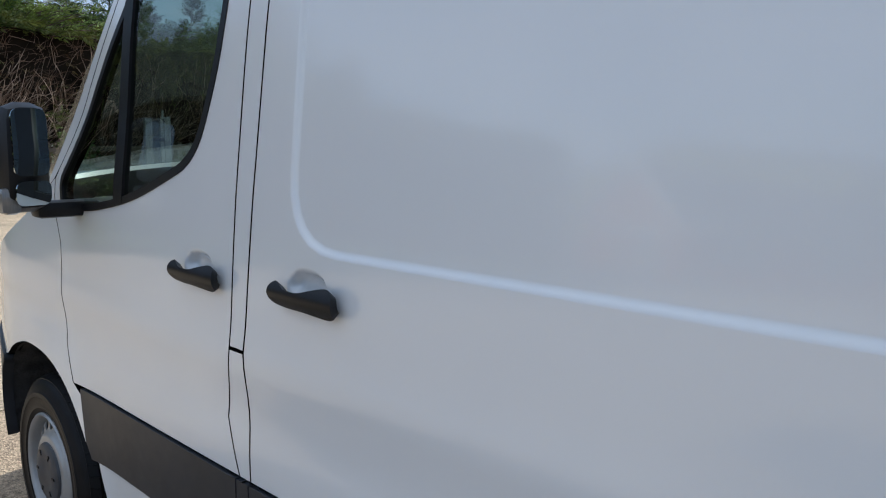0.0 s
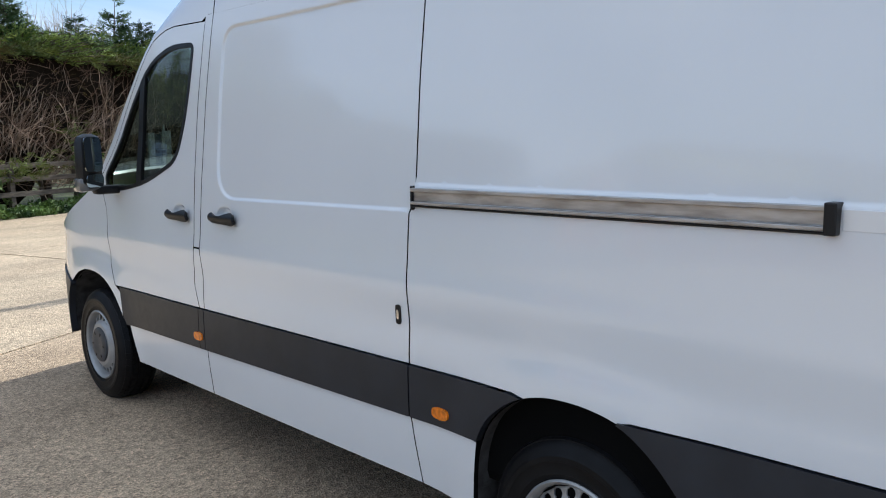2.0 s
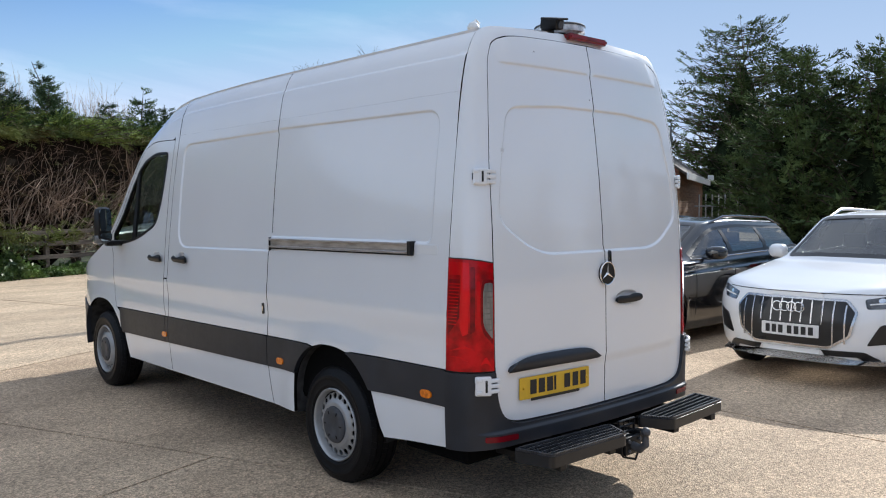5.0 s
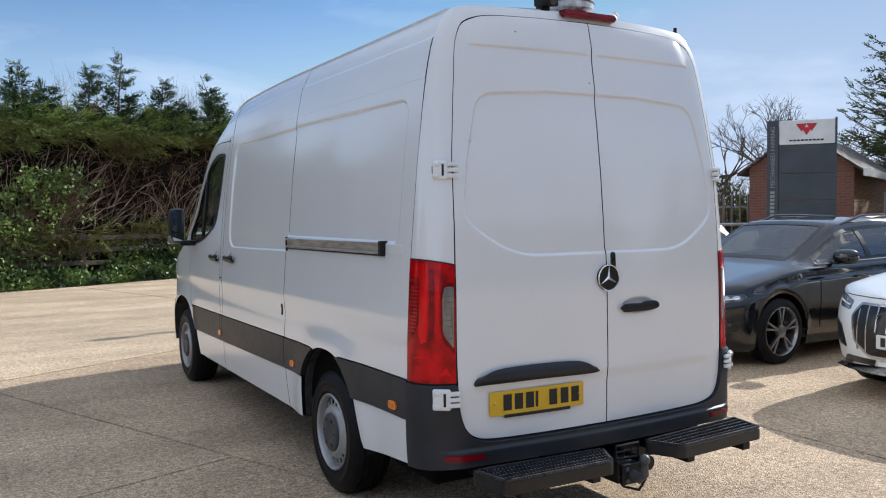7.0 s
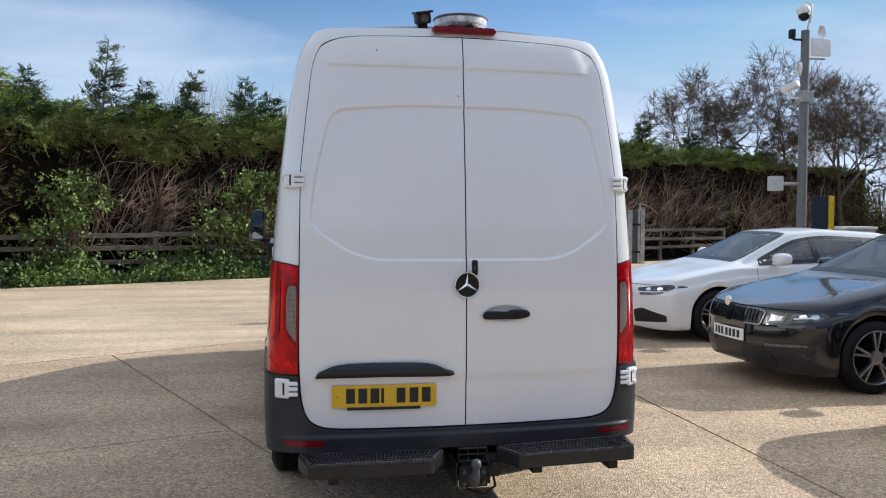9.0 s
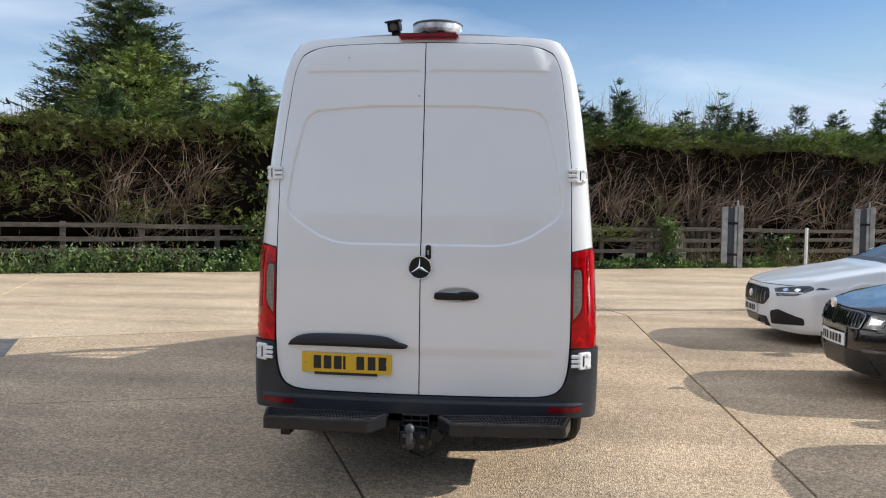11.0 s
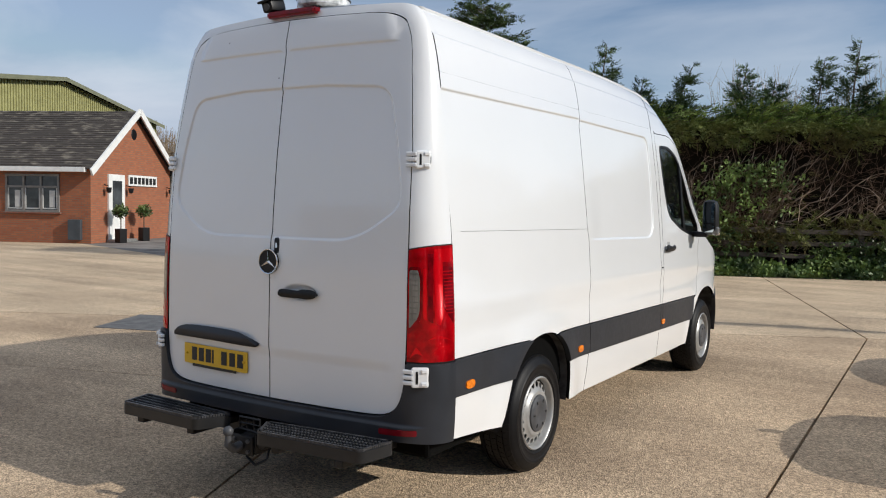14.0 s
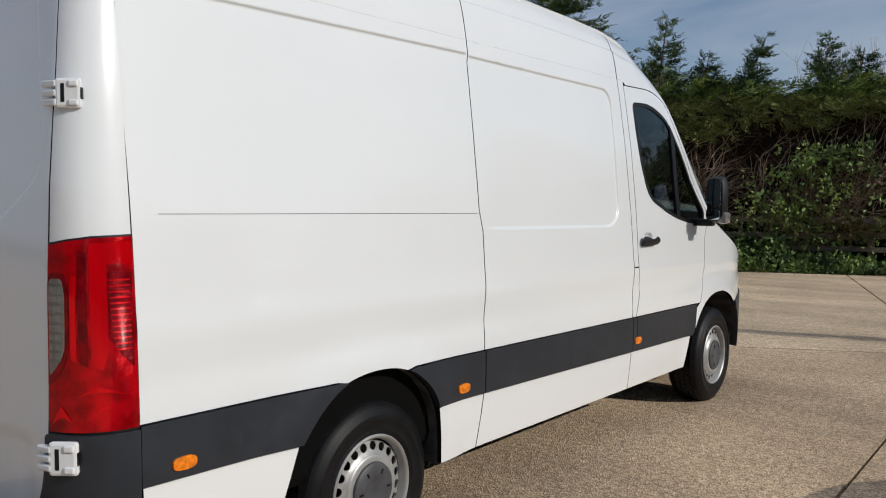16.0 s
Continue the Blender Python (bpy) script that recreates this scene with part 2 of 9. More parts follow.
M_REDDARK = material("dark_red_lens", (0.42, 0.0, 0.004), 0.18, metal=0.4, bump=0.25, bscale=20, depth=0.02, var=0.40, scale=14, coat=0.35, spec=0.22)
M_CLEARLENS = material("clear_lamp_lens", (0.16, 0.152, 0.140), 0.12, var=0.22, scale=60, stretch=(1, 1, 0.15), coat=1.0)
M_AMBER = material("amber_marker_lens", (0.80, 0.20, 0.006), 0.2, var=0.3, scale=40, coat=0.3)
M_LENSGLASS = material("clear_beacon_lens", (0.60, 0.61, 0.61), 0.10, var=0.35, scale=30, coat=1.0)
M_PLATE = material("yellow_number_plate", (0.74, 0.45, 0.022), 0.35, var=0.06, scale=12)
M_PLATEW = material("white_number_plate", (0.74, 0.74, 0.73), 0.35, var=0.05, scale=12)
M_INK = material("black_print", (0.015, 0.015, 0.016), 0.5, var=0.1)
M_SIDEGLASS = glass("tinted_side_glass", (0.55, 0.66, 0.60), 1.6)
M_CARGLASS = glass("car_glass", (0.46, 0.53, 0.51), 2.2)
M_MIRROR = material("mirror_glass", (0.50, 0.56, 0.58), 0.01, metal=1.0, var=0.0)
M_INTERIOR = material("cab_trim", (0.075, 0.080, 0.082), 0.7, var=0.2, scale=20)
M_FABRIC = material("seat_fabric", (0.030, 0.032, 0.036), 0.9, var=0.25, scale=40, bump=0.2, bscale=300)
M_LIGHTGREY = material("light_grey_plastic", (0.50, 0.50, 0.49), 0.4, var=0.06, scale=10)
M_CONCRETE = concrete("yard_concrete", (0.41, 0.312, 0.214), (0.60, 0.472, 0.330))
M_ROADC = concrete("road_concrete", (0.50, 0.395, 0.278), (0.67, 0.545, 0.390))
M_EARTH = material("bare_earth", (0.10, 0.085, 0.06), 0.95, var=0.35, scale=1.4, other=(0.09, 0.11, 0.04), bump=0.6, bscale=14, depth=0.05)


# ---- mesh helpers ----
def mesh_object(name, verts, faces, mat, parent=None, smooth=True, normals=None, label=""):
    me = bpy.data.meshes.new(name)
    me.from_pydata([tuple(v) for v in verts], [], [tuple(f) for f in faces])
    me.materials.append(mat)
    me.update()
    if smooth:
        me.polygons.foreach_set("use_smooth", [True] * len(me.polygons))
    if normals is not None:
        me.normals_split_custom_set_from_vertices([tuple(n) for n in normals])
    ob = new(name, me)
    ob.parent = parent
    if label:
        tagged(ob, label)
    return ob


def part(name, bm, mat, parent, label="", smooth=False, angle=35):
    """One bmesh as one mesh object under a thing or a part."""
    bmesh.ops.recalc_face_normals(bm, faces=bm.faces)
    me = bpy.data.meshes.new(name)
    bm.to_mesh(me)
    bm.free()
    me.materials.append(mat)
    if smooth:
        me.polygons.foreach_set("use_smooth", [True] * len(me.polygons))
        me.set_sharp_from_angle(angle=radians(angle))
    ob = new(name, me)
    ob.parent = parent
    if label:
        tagged(ob, label)
    return ob


def thing(name, label, category, at=(0, 0, 0), yaw=0.0, group="", kind=""):
    ob = new(name)
    ob.matrix_basis = pose(*at, 0, 0, yaw)
    return tagged(ob, label, category, group, kind)


def box(bm, lo, hi, bevel=0.0, m=None):
    """A box between two corners, with bevelled edges, added to bm."""
    r = bmesh.ops.create_cube(bm, size=1.0)
    lo, hi = Vector(lo), Vector(hi)
    t = Matrix.Translation((lo + hi) / 2) @ Matrix.Diagonal((*(hi - lo), 1))
    bmesh.ops.transform(bm, matrix=t, verts=r["verts"])
    vs = r["verts"]
    if bevel:
        es = list({e for v in vs for e in v.link_edges})
        out = bmesh.ops.bevel(bm, geom=es, offset=bevel, segments=2, affect="EDGES", profile=0.5)
        vs = list({v for v in out["verts"]} | {v for v in vs if v.is_valid})
    if m is not None:
        bmesh.ops.transform(bm, matrix=m, verts=vs)
    return vs


def tube(bm, points, radius, sides=8, caps=True):
    """A round bar along points; radius may be one number or one for each point."""
    pts = [Vector(p) for p in points]
    radii = radius if hasattr(radius, "__len__") else [radius] * len(pts)
    rings, side = [], None
    for i, p in enumerate(pts):
        d = (pts[min(i + 1, len(pts) - 1)] - pts[max(i - 1, 0)]).normalized()
        ref = Vector((0, 0, 1)) if abs(d.z) < 0.9 else Vector((1, 0, 0))
        a = d.cross(ref).normalized() if side is None else (side - d * side.dot(d)).normalized()
        side = a
        b = d.cross(a)
        rings.append([bm.verts.new(p + (a * math.cos(k * math.tau / sides) + b * math.sin(k * math.tau / sides)) * radii[i]) for k in range(sides)])
    for r0, r1 in zip(rings, rings[1:]):
        for k in range(sides):
            bm.faces.new((r0[k], r0[(k + 1) % sides], r1[(k + 1) % sides], r1[k]))
    if caps:
        bm.faces.new(rings[0][::-1])
        bm.faces.new(rings[-1])
    return rings


def lathe(bm, profile, axis_at, sides=48, axis="x"):
    """A turned shape: profile rows of (along, radius) about the x axis through axis_at."""
    c = Vector(axis_at)
    rings = []
    for a, r in profile:
        ring = []
        for k in range(sides):
            w = k * math.tau / sides
            v = Vector((a, r * math.cos(w), r * math.sin(w))) if axis == "x" else Vector((r * math.cos(w), r * math.sin(w), a))
            ring.append(bm.verts.new(c + v))
        rings.append(ring)
    for r0, r1 in zip(rings, rings[1:]):
        for k in range(sides):
            bm.faces.new((r0[k], r0[(k + 1) % sides], r1[(k + 1) % sides], r1[k]))
    return rings


def rounded(points, radius=0.0):
    """A closed outline with its corners rounded; a point may carry its own radius."""
    out, n = [], len(points)
    for i, p in enumerate(points):
        r = p[2] if len(p) > 2 else radius
        a, b, c = Vector(points[i - 1][:2]), Vector(p[:2]), Vector(points[(i + 1) % n][:2])
        if r <= 0:
            out.append((b.x, b.y))
            continue
        u, v = (a - b), (c - b)
        k = min(r, u.length * 0.45, v.length * 0.45)
        p0, p2 = b + u.normalized() * k, b + v.normalized() * k
        for j in range(7):
            t = j / 6
            q = p0 * (1 - t) ** 2 + b * 2 * t * (1 - t) + p2 * t * t
            out.append((q.x, q.y))
    return out


def resampled(loop, step):
    out = []
    for a, b in zip(loop, loop[1:] + loop[:1]):
        a, b = np.array(a), np.array(b)
        n = max(1, int(np.ceil(np.linalg.norm(b - a) / step)))
        out += [tuple(a + (b - a) * k / n) for k in range(n)]
    keep = []
    for p in out:
        if not keep or np.hypot(p[0] - keep[-1][0], p[1] - keep[-1][1]) > 1e-4:
            keep.append(p)
    return keep


def inside(loop, pts):
    """Which of pts (n, 2) lie inside a closed loop."""
    l = np.array(loop)
    x, y = pts[:, 0][:, None], pts[:, 1][:, None]
    x0, y0 = l[:, 0], l[:, 1]
    x1, y1 = np.roll(x0, -1), np.roll(y0, -1)
    cross = (y0 > y) != (y1 > y)
    at = (x1 - x0) * (y - y0) / np.where(y1 == y0, 1e-12, y1 - y0) + x0
    return (cross & (x < at)).sum(1) % 2 == 1


def away(loop, pts):
    """Distance of pts from a closed loop's segments."""
    l = np.array(loop)
    a, b = l, np.roll(l, -1, 0)
    d = b - a
    w = ((pts[:, None] - a) * d).sum(2) / np.maximum((d * d).sum(1), 1e-12)
    q = a + d * np.clip(w, 0, 1)[..., None]
    return np.sqrt(((pts[:, None] - q) ** 2).sum(2)).min(1)


from mathutils.geometry import delaunay_2d_cdt


def patch(name, parent, mat, outline, f, holes=(), grid=0.07, rings=(), thick=0.018, label="", flip=False, step=0.035, skin=0.0, seal=None):
    """A panel: an outline in (u, v), filled with a fine net, laid on the surface f(u, v), with a turned-in edge."""
    outer = resampled(list(outline), step)
    cuts = [resampled(list(h), step) for h in holes]
    vs, es = [], []
    for loop in (outer, *cuts):
        n0 = len(vs)
        vs += loop
        es += [(n0 + i, n0 + (i + 1) % len(loop)) for i in range(len(loop))]
    lo, hi = np.min(outer, 0), np.max(outer, 0)
    gu, gv = np.meshgrid(np.arange(lo[0] + grid / 2, hi[0], grid), np.arange(lo[1] + grid / 2, hi[1], grid))
    inner = np.stack([gu.ravel(), gv.ravel()], 1)
    more = np.array([p for r in rings for p in r]).reshape(-1, 2)
    for pts, clear in ((more, 0.006), (inner, grid * 0.4)):
        if len(pts) == 0:
            continue
        ok = inside(outer, pts) & (away(outer, pts) > clear)
        for c in cuts:
            ok &= ~inside(c, pts) & (away(c, pts) > clear)
        if pts is inner and len(more):
            ok &= ((pts[:, None] - more[None]) ** 2).sum(2).min(1) > (0.012) ** 2
        vs += [tuple(p) for p in pts[ok]]
    got = delaunay_2d_cdt([Vector(v) for v in vs], es, [], 0, 1e-5)
    p2 = np.array([(v.x, v.y) for v in got[0]])
    tris = [t for t in got[2] if len(t) == 3]
    mid = np.array([p2[list(t)].mean(0) for t in tris])
    ok = inside(outer, mid)
    for c in cuts:
        ok &= ~inside(c, mid)
    tris = [t for t, k in zip(tris, ok) if k]
    h = 0.002
    pos, nor = [], []
    for u, v in p2:
        p = Vector(f(u, v))
        n = (Vector(f(u + h, v)) - Vector(f(u - h, v))).cross(Vector(f(u, v + h)) - Vector(f(u, v - h)))
        n = n.normalized() if n.length > 1e-12 else Vector((0, 0, 1))
        n = -n if flip else n
        pos.append(p + n * skin)
        nor.append(n)
    faces = []
    for a, b, c in tris:
        up = (pos[b] - pos[a]).cross(pos[c] - pos[a]).dot(nor[a] + nor[b] + nor[c]) > 0
        faces.append((a, b, c) if up else (a, c, b))
    if thick:
        count = {}
        for t in faces:
            for a, b in ((t[0], t[1]), (t[1], t[2]), (t[2], t[0])):
                count[frozenset((a, b))] = None if frozenset((a, b)) in count else (a, b)
        rim, zero = {}, Vector((0, 0, 0))
        for e in [e for e in count.values() if e]:
            for a in e:
                if a not in rim:
                    rim[a] = (len(pos), len(pos) + 1)
                    pos += [pos[a].copy(), pos[a] - nor[a] * thick]
                    nor += [zero, zero]
            a, b = e
            faces.append((rim[b][0], rim[a][0], rim[a][1], rim[b][1]))
    used = sorted({i for t in faces for i in t})
    back = {o: n for n, o in enumerate(used)}
    ob = mesh_object(name, [pos[i] for i in used], [[back[i] for i in t] for t in faces], mat, parent, True, [nor[i] for i in used], label)
    # turned-in edge goes near-black, for the rubber seal and the shade in the gap
    if seal:
        ob.data.materials.append(seal)
        ob.data.polygons.foreach_set("material_index", [1 if len(t) == 4 else 0 for t in faces])
    return ob


def offsets(loop, dist=(-0.020, -0.010, -0.005, 0.0, 0.005, 0.010, 0.020), step=0.03):
    """Loops beside a closed loop, so that a pressed edge has vertices to bend at."""
    l = np.array(resampled(list(loop), step))
    d = np.roll(l, -1, 0) - np.roll(l, 1, 0)
    n = np.stack([d[:, 1], -d[:, 0]], 1) / np.maximum(np.linalg.norm(d, axis=1)[:, None], 1e-9)
    return [[tuple(p) for p in l + n * k] for k in dist]


def ease(x):
    x = min(1.0, max(0.0, x))
    return x * x * (3 - 2 * x)


class Pressed:
    """A pressed field: 0 outside a loop, 1 inside, with a soft edge."""

    def __init__(self, loop, soft=0.02):
        self.loop, self.soft, self.seen = resampled(list(loop), 0.03), soft, {}
        self.lo, self.hi = np.min(self.loop, 0) - soft, np.max(self.loop, 0) + soft

    def __call__(self, u, v):
        if u < self.lo[0] or u > self.hi[0] or v < self.lo[1] or v > self.hi[1]:
            return 0.0
        p = np.array([[u, v]])
        d = away(self.loop, p)[0] * (1 if inside(self.loop, p)[0] else -1)
        return ease(d / self.soft / 2 + 0.5)


# ---- ground ----
def clip_half(poly, a, b, c):
    """The part of a convex polygon where a x + b y <= c."""
    out = []
    for p, q in zip(poly, poly[1:] + poly[:1]):
        dp, dq = a * p[0] + b * p[1] - c, a * q[0] + b * q[1] - c
        if dp <= 0:
            out.append(p)
        if dp * dq < 0:
            t = dp / (dp - dq)
            out.append((p[0] + (q[0] - p[0]) * t, p[1] + (q[1] - p[1]) * t))
    return out


def split_by(polys, p, q, gap=0.008, only=None):
    """Cuts polygons along the line through p and q, leaving a joint."""
    n = Vector((q[1] - p[1], p[0] - q[0])).normalized()
    c = n.x * p[0] + n.y * p[1]
    out = []
    for poly in polys:
        if only and not only(np.mean(poly, 0)):
            out.append(poly)
            continue
        for one in (clip_half(poly, n.x, n.y, c - gap), clip_half(poly, -n.x, -n.y, -c - gap)):
            if len(one) >= 3:
                out.append(one)
    return out


HEDGE_A, HEDGE_B = 16.9, 0.41          # foot of the hedge: y = A + B x


def hedge_y(x):
    return HEDGE_A + HEDGE_B * x


ground = mesh_object("ground", [(-900, -900, -0.05), (900, -900, -0.05), (900, 900, -0.05), (-900, 900, -0.05)], [(0, 1, 2, 3)], M_EARTH, smooth=False)
tagged(ground, "bare earth and rough grass beyond the concrete yard", "ground", kind="structure")
yard = thing("pavement", "sandy exposed-aggregate concrete yard in large cast slabs", "pavement", kind="structure")
far = lambda x: hedge_y(x) - 0.35
slabs = [[(-70, -40), (45, -40), (45, far(45)), (-14.6, far(-14.6)), (-70, far(-70) + 40)]]
near = lambda m: m[1] < 5.4 + 0.45 * m[0]
beyond = lambda m: m[1] > 5.6 + 0.45 * m[0]
slabs = split_by(slabs, (-2.77, 4.45), (2.15, 6.9), 0.014)
slabs = split_by(slabs, (-0.66, -0.52), (-2.32, 3.43), 0.009, near)
slabs = split_by(slabs, (2.2, 0.68), (2.14, 6.8), 0.010, near)
slabs = split_by(slabs, (2.15, 6.85), (-1.07, 16.6), 0.014, beyond)
slabs = split_by(slabs, (-6.5, 3.1), (-10.48, 12.57), 0.014, beyond)
slabs = split_by(slabs, (9.5, 10.2), (6.5, 18.0), 0.014, beyond)
slabs = split_by(slabs, (0.0, 11.0), (4.0, 12.9), 0.008, beyond)
slabs = split_by(slabs, (-5.0, -6.5), (6.0, -6.2), 0.008, near)
slabs = split_by(slabs, (-6.3, -1.0), (-8.6, 4.0), 0.009, near)
slabs = split_by(slabs, (-6.0, -0.6), (3.0, 2.3), 0.007, lambda m: near(m) and m[0] < -1.6)
for poly in slabs:
    n = len(poly)
    area = sum(a[0] * b[1] - b[0] * a[1] for a, b in zip(poly, poly[1:] + poly[:1]))
    poly = poly if area > 0 else poly[::-1]
    vs = [(x, y, 0.0) for x, y in poly] + [(x, y, -0.045) for x, y in poly]
    fs = [tuple(range(n))] + [(i, n + i, n + (i + 1) % n, (i + 1) % n) for i in range(n)]
    cx, cy = np.mean(poly, 0)
    mesh_object("concrete_slab", vs, fs, M_ROADC if cy > 5.6 + 0.42 * cx else M_CONCRETE, yard, smooth=False)

# ---- the van ----
CZ = [0.15, 0.2, 0.35, 0.5, 0.65, 0.8, 1.0, 1.25, 1.42, 1.8, 2.1, 2.25, 2.36, 2.45, 2.52, 2.56]
CX = [0.94, 0.955, 0.972, 0.982, 0.985, 0.985, 0.981, 0.968, 0.957, 0.922, 0.884, 0.860, 0.836, 0.802, 0.755, 0.69]
# a smooth curve through the half-widths
cz_fine = np.linspace(CZ[0], CZ[-1], 400)
cx_fine = np.interp(cz_fine, CZ, CX)
for _ in range(25):
    cx_fine[1:-1] = (cx_fine[:-2] + 2 * cx_fine[1:-1] + cx_fine[2:]) / 4


def half_width(z):
    return float(np.interp(z, cz_fine, cx_fine))


HUB_Z, REAR_Y, FRONT_Y = 0.335, -0.015, 3.665
CORNER = -1.026                          # seam between flank and rear corner
REC_QUARTER_R = [(-1.25, 2.112), (0.80, 2.135), (0.80, 1.20), (-1.2, 1.20)]
REC_SLIDE = rounded([(0.60, 2.125, 0), (2.085, 2.115, 0.10), (2.085, 1.325, 0.16), (0.60, 1.345, 0)])
REC_QUARTER = rounded([(-0.885, 2.115, 0.10), (0.80, 2.135, 0), (0.80, 1.435, 0), (-0.885, 1.435, 0.05)])
press_slide, press_quarter, press_quarter_r = Pressed(REC_SLIDE, 0.006), Pressed(REC_QUARTER, 0.006), Pressed(REC_QUARTER_R, 0.006)


def side_x(y, z, s=-1):
    """Half-width of the body at y and z: tumblehome, pressed fields, shoulder, arch flares, cab taper."""
    x = half_width(z)
    if y > 0.69:
        x -= 0.010 * press_slide(y, z) * (1 if s < 0 else 1 - (1 - ease((z - 1.4) / 0.5)) * (1 - ease((y - 0.7) / 0.3)))
    else:
        x -= 0.010 * (press_quarter(y, z) if s < 0 else press_quarter_r(y, z) * ease((z - 1.4) / 0.5))
    x -= 0.006 * math.exp(-(((z - 0.93) / 0.07) ** 2))
    x += 0.004 * math.exp(-(((z - 1.08 + 0.012 * y) / 0.05) ** 2))
    for c in (REAR_Y - 0.03, FRONT_Y):
        r = math.hypot(y - c, z - HUB_Z)
        if r < 0.85:
            x += 0.018 * math.exp(-(((r - 0.47) / 0.12) ** 2))
    if y > 2.2:
        x -= 0.010 * ((y - 2.2) / 1.2) ** 2
    if y > 3.9:
        x -= 0.20 * ((y - 3.9) / 0.75) ** 2.4
    if z > 1.35 and y > 2.6:
        x -= 0.03 * ((y - 2.6) / 0.8) ** 1.5 * ease((z - 1.35) / 0.3)
    return x


def side_map(s):
    return lambda y, z: (s * side_x(y, z, s), y, z)


def trim_top(y):
    return 0.797 - 0.012 * y


def trim_bottom(y):
    return 0.604 - 0.018 * y


def line(fn, a, b, n=12):
    return [(a + (b - a) * i / n, fn(a + (b - a) * i / n)) for i in range(n + 1)]


def rear_y(z):
    return float(np.interp(z, [0.3, 0.5, 0.8, 1.2, 1.5, 1.76, 2.0, 2.2, 2.4, 2.5, 2.6], [-1.212, -1.216, -1.219, -1.214, -1.200, -1.178, -1.150, -1.122, -1.090, -1.068, -1.03]))


REC_REAR = rounded([(-0.70, 2.12, 0.09), (-0.3, 2.146, 0), (0.3, 2.146, 0), (0.70, 2.12, 0.09), (0.785, 1.545, 0.08), (0.53, 1.372, 0.16), (-0.53, 1.372, 0.16), (-0.785, 1.545, 0.08)])
press_rear = Pressed(REC_REAR, 0.006)


def rear_map(off=0.0, pressed=True):
    """The back of the van and its rounded corners, by the way along it and the height."""
    def f(s, z):
        a, sg = abs(s), (1 if s >= 0 else -1)
        e = half_width(z) - float(np.interp(z, [1.6, 2.2, 2.45], [0.125, 0.110, 0.085]))
        ye = rear_y(z) - 0.048 * (1 - 0.80**2 / 0.84**2)
        if a <= 0.80:
            x, y = a * e / 0.80 if e < 0.80 else a, rear_y(z) - 0.048 * (1 - (a / 0.84) ** 2)
            if pressed:
                y += 0.010 * press_rear(s, z)
                y -= 0.009 * ease((z - 2.338) / 0.016) * (1 if a < 0.70 else ease((0.76 - a) / 0.06))
                y += 0.009 * ease((0.805 - z) / 0.06) * ease((0.79 - a) / 0.10)
            y -= off
        else:
            t = (a - 0.80) / 0.40
            x0, y0 = (0.80 * e / 0.80 if e < 0.80 else 0.80), ye - off
            x2, y2 = half_width(z) + off, CORNER
            x1, y1 = x2 - 0.004, y0 + (x2 - x0) * 0.12
            x = x0 * (1 - t) ** 2 + 2 * x1 * t * (1 - t) + x2 * t * t
            y = y0 * (1 - t) ** 2 + 2 * y1 * t * (1 - t) + y2 * t * t
        return (sg * x, y, z)
    return f


ARCH_R = [(0.385, 0.34), (0.375, 0.45), (0.355, 0.57), (0.30, 0.68), (0.20, 0.765), (0.10, 0.803), (0.0, 0.815), (-0.11, 0.81), (-0.22, 0.782), (-0.33, 0.705), (-0.43, 0.585), (-0.485, 0.45), (-0.52, 0.335)]
ARCH_F = [(4.16, 0.34), (4.14, 0.50), (4.07, 0.64), (3.95, 0.745), (3.80, 0.80), (3.66, 0.812), (3.50, 0.795), (3.36, 0.735), (3.25, 0.64), (3.18, 0.53), (3.14, 0.43), (3.10, 0.335)]
WINDOW = rounded([(2.365, 2.075, 0.05), (2.62, 2.085, 0.10), (2.89, 2.01, 0.12), (3.16, 1.735, 0.3), (3.43, 1.40, 0.03), (3.41, 1.312, 0.03), (3.18, 1.315, 0.15), (2.86, 1.365, 0.15), (2.50, 1.487, 0.10), (2.395, 1.75, 0.3)])
G = 0.0030                               # half of a panel gap


def flowing(points, n=5):
    """A smooth line through points."""
    p = [np.array(q, float) for q in points]
    p = [2 * p[0] - p[1]] + p + [2 * p[-1] - p[-2]]
    out = []
    for i in range(1, len(p) - 2):
        for k in range(n):
            t = k / n
            q = 0.5 * (2 * p[i] + (p[i + 1] - p[i - 1]) * t + (2 * p[i - 1] - 5 * p[i] + 4 * p[i + 1] - p[i + 2]) * t * t + (3 * p[i] - p[i - 1] - 3 * p[i + 1] + p[i + 2]) * t ** 3)
            out.append(tuple(q))
    return out + [tuple(p[-2])]


ARCH_R, ARCH_F = flowing(ARCH_R, 4), flowing(ARCH_F, 4)



def shrink(loop, d):
    l = np.array(resampled(list(loop), 0.03))
    t = np.roll(l, -1, 0) - np.roll(l, 1, 0)
    n = np.stack([-t[:, 1], t[:, 0]], 1) / np.maximum(np.linalg.norm(t, axis=1)[:, None], 1e-9)
    area = (l[:, 0] * np.roll(l[:, 1], -1) - np.roll(l[:, 0], -1) * l[:, 1]).sum()
    return [tuple(p) for p in l + n * d * (1 if area > 0 else -1)]


van = thing("panel_van", "white high-roof panel van with dark plastic cladding parked on concrete", "van")


def cup_loop(y, z):
    """Outline of a door handle's hollow."""
    return rounded([(y - 0.060, z - 0.030, 0.02), (y - 0.045, z + 0.034, 0.03), (y + 0.0, z + 0.048, 0.04), (y + 0.06, z + 0.044, 0.04), (y + 0.100, z + 0.004, 0.03), (y + 0.060, z - 0.040, 0.04), (y - 0.02, z - 0.046, 0.03)])


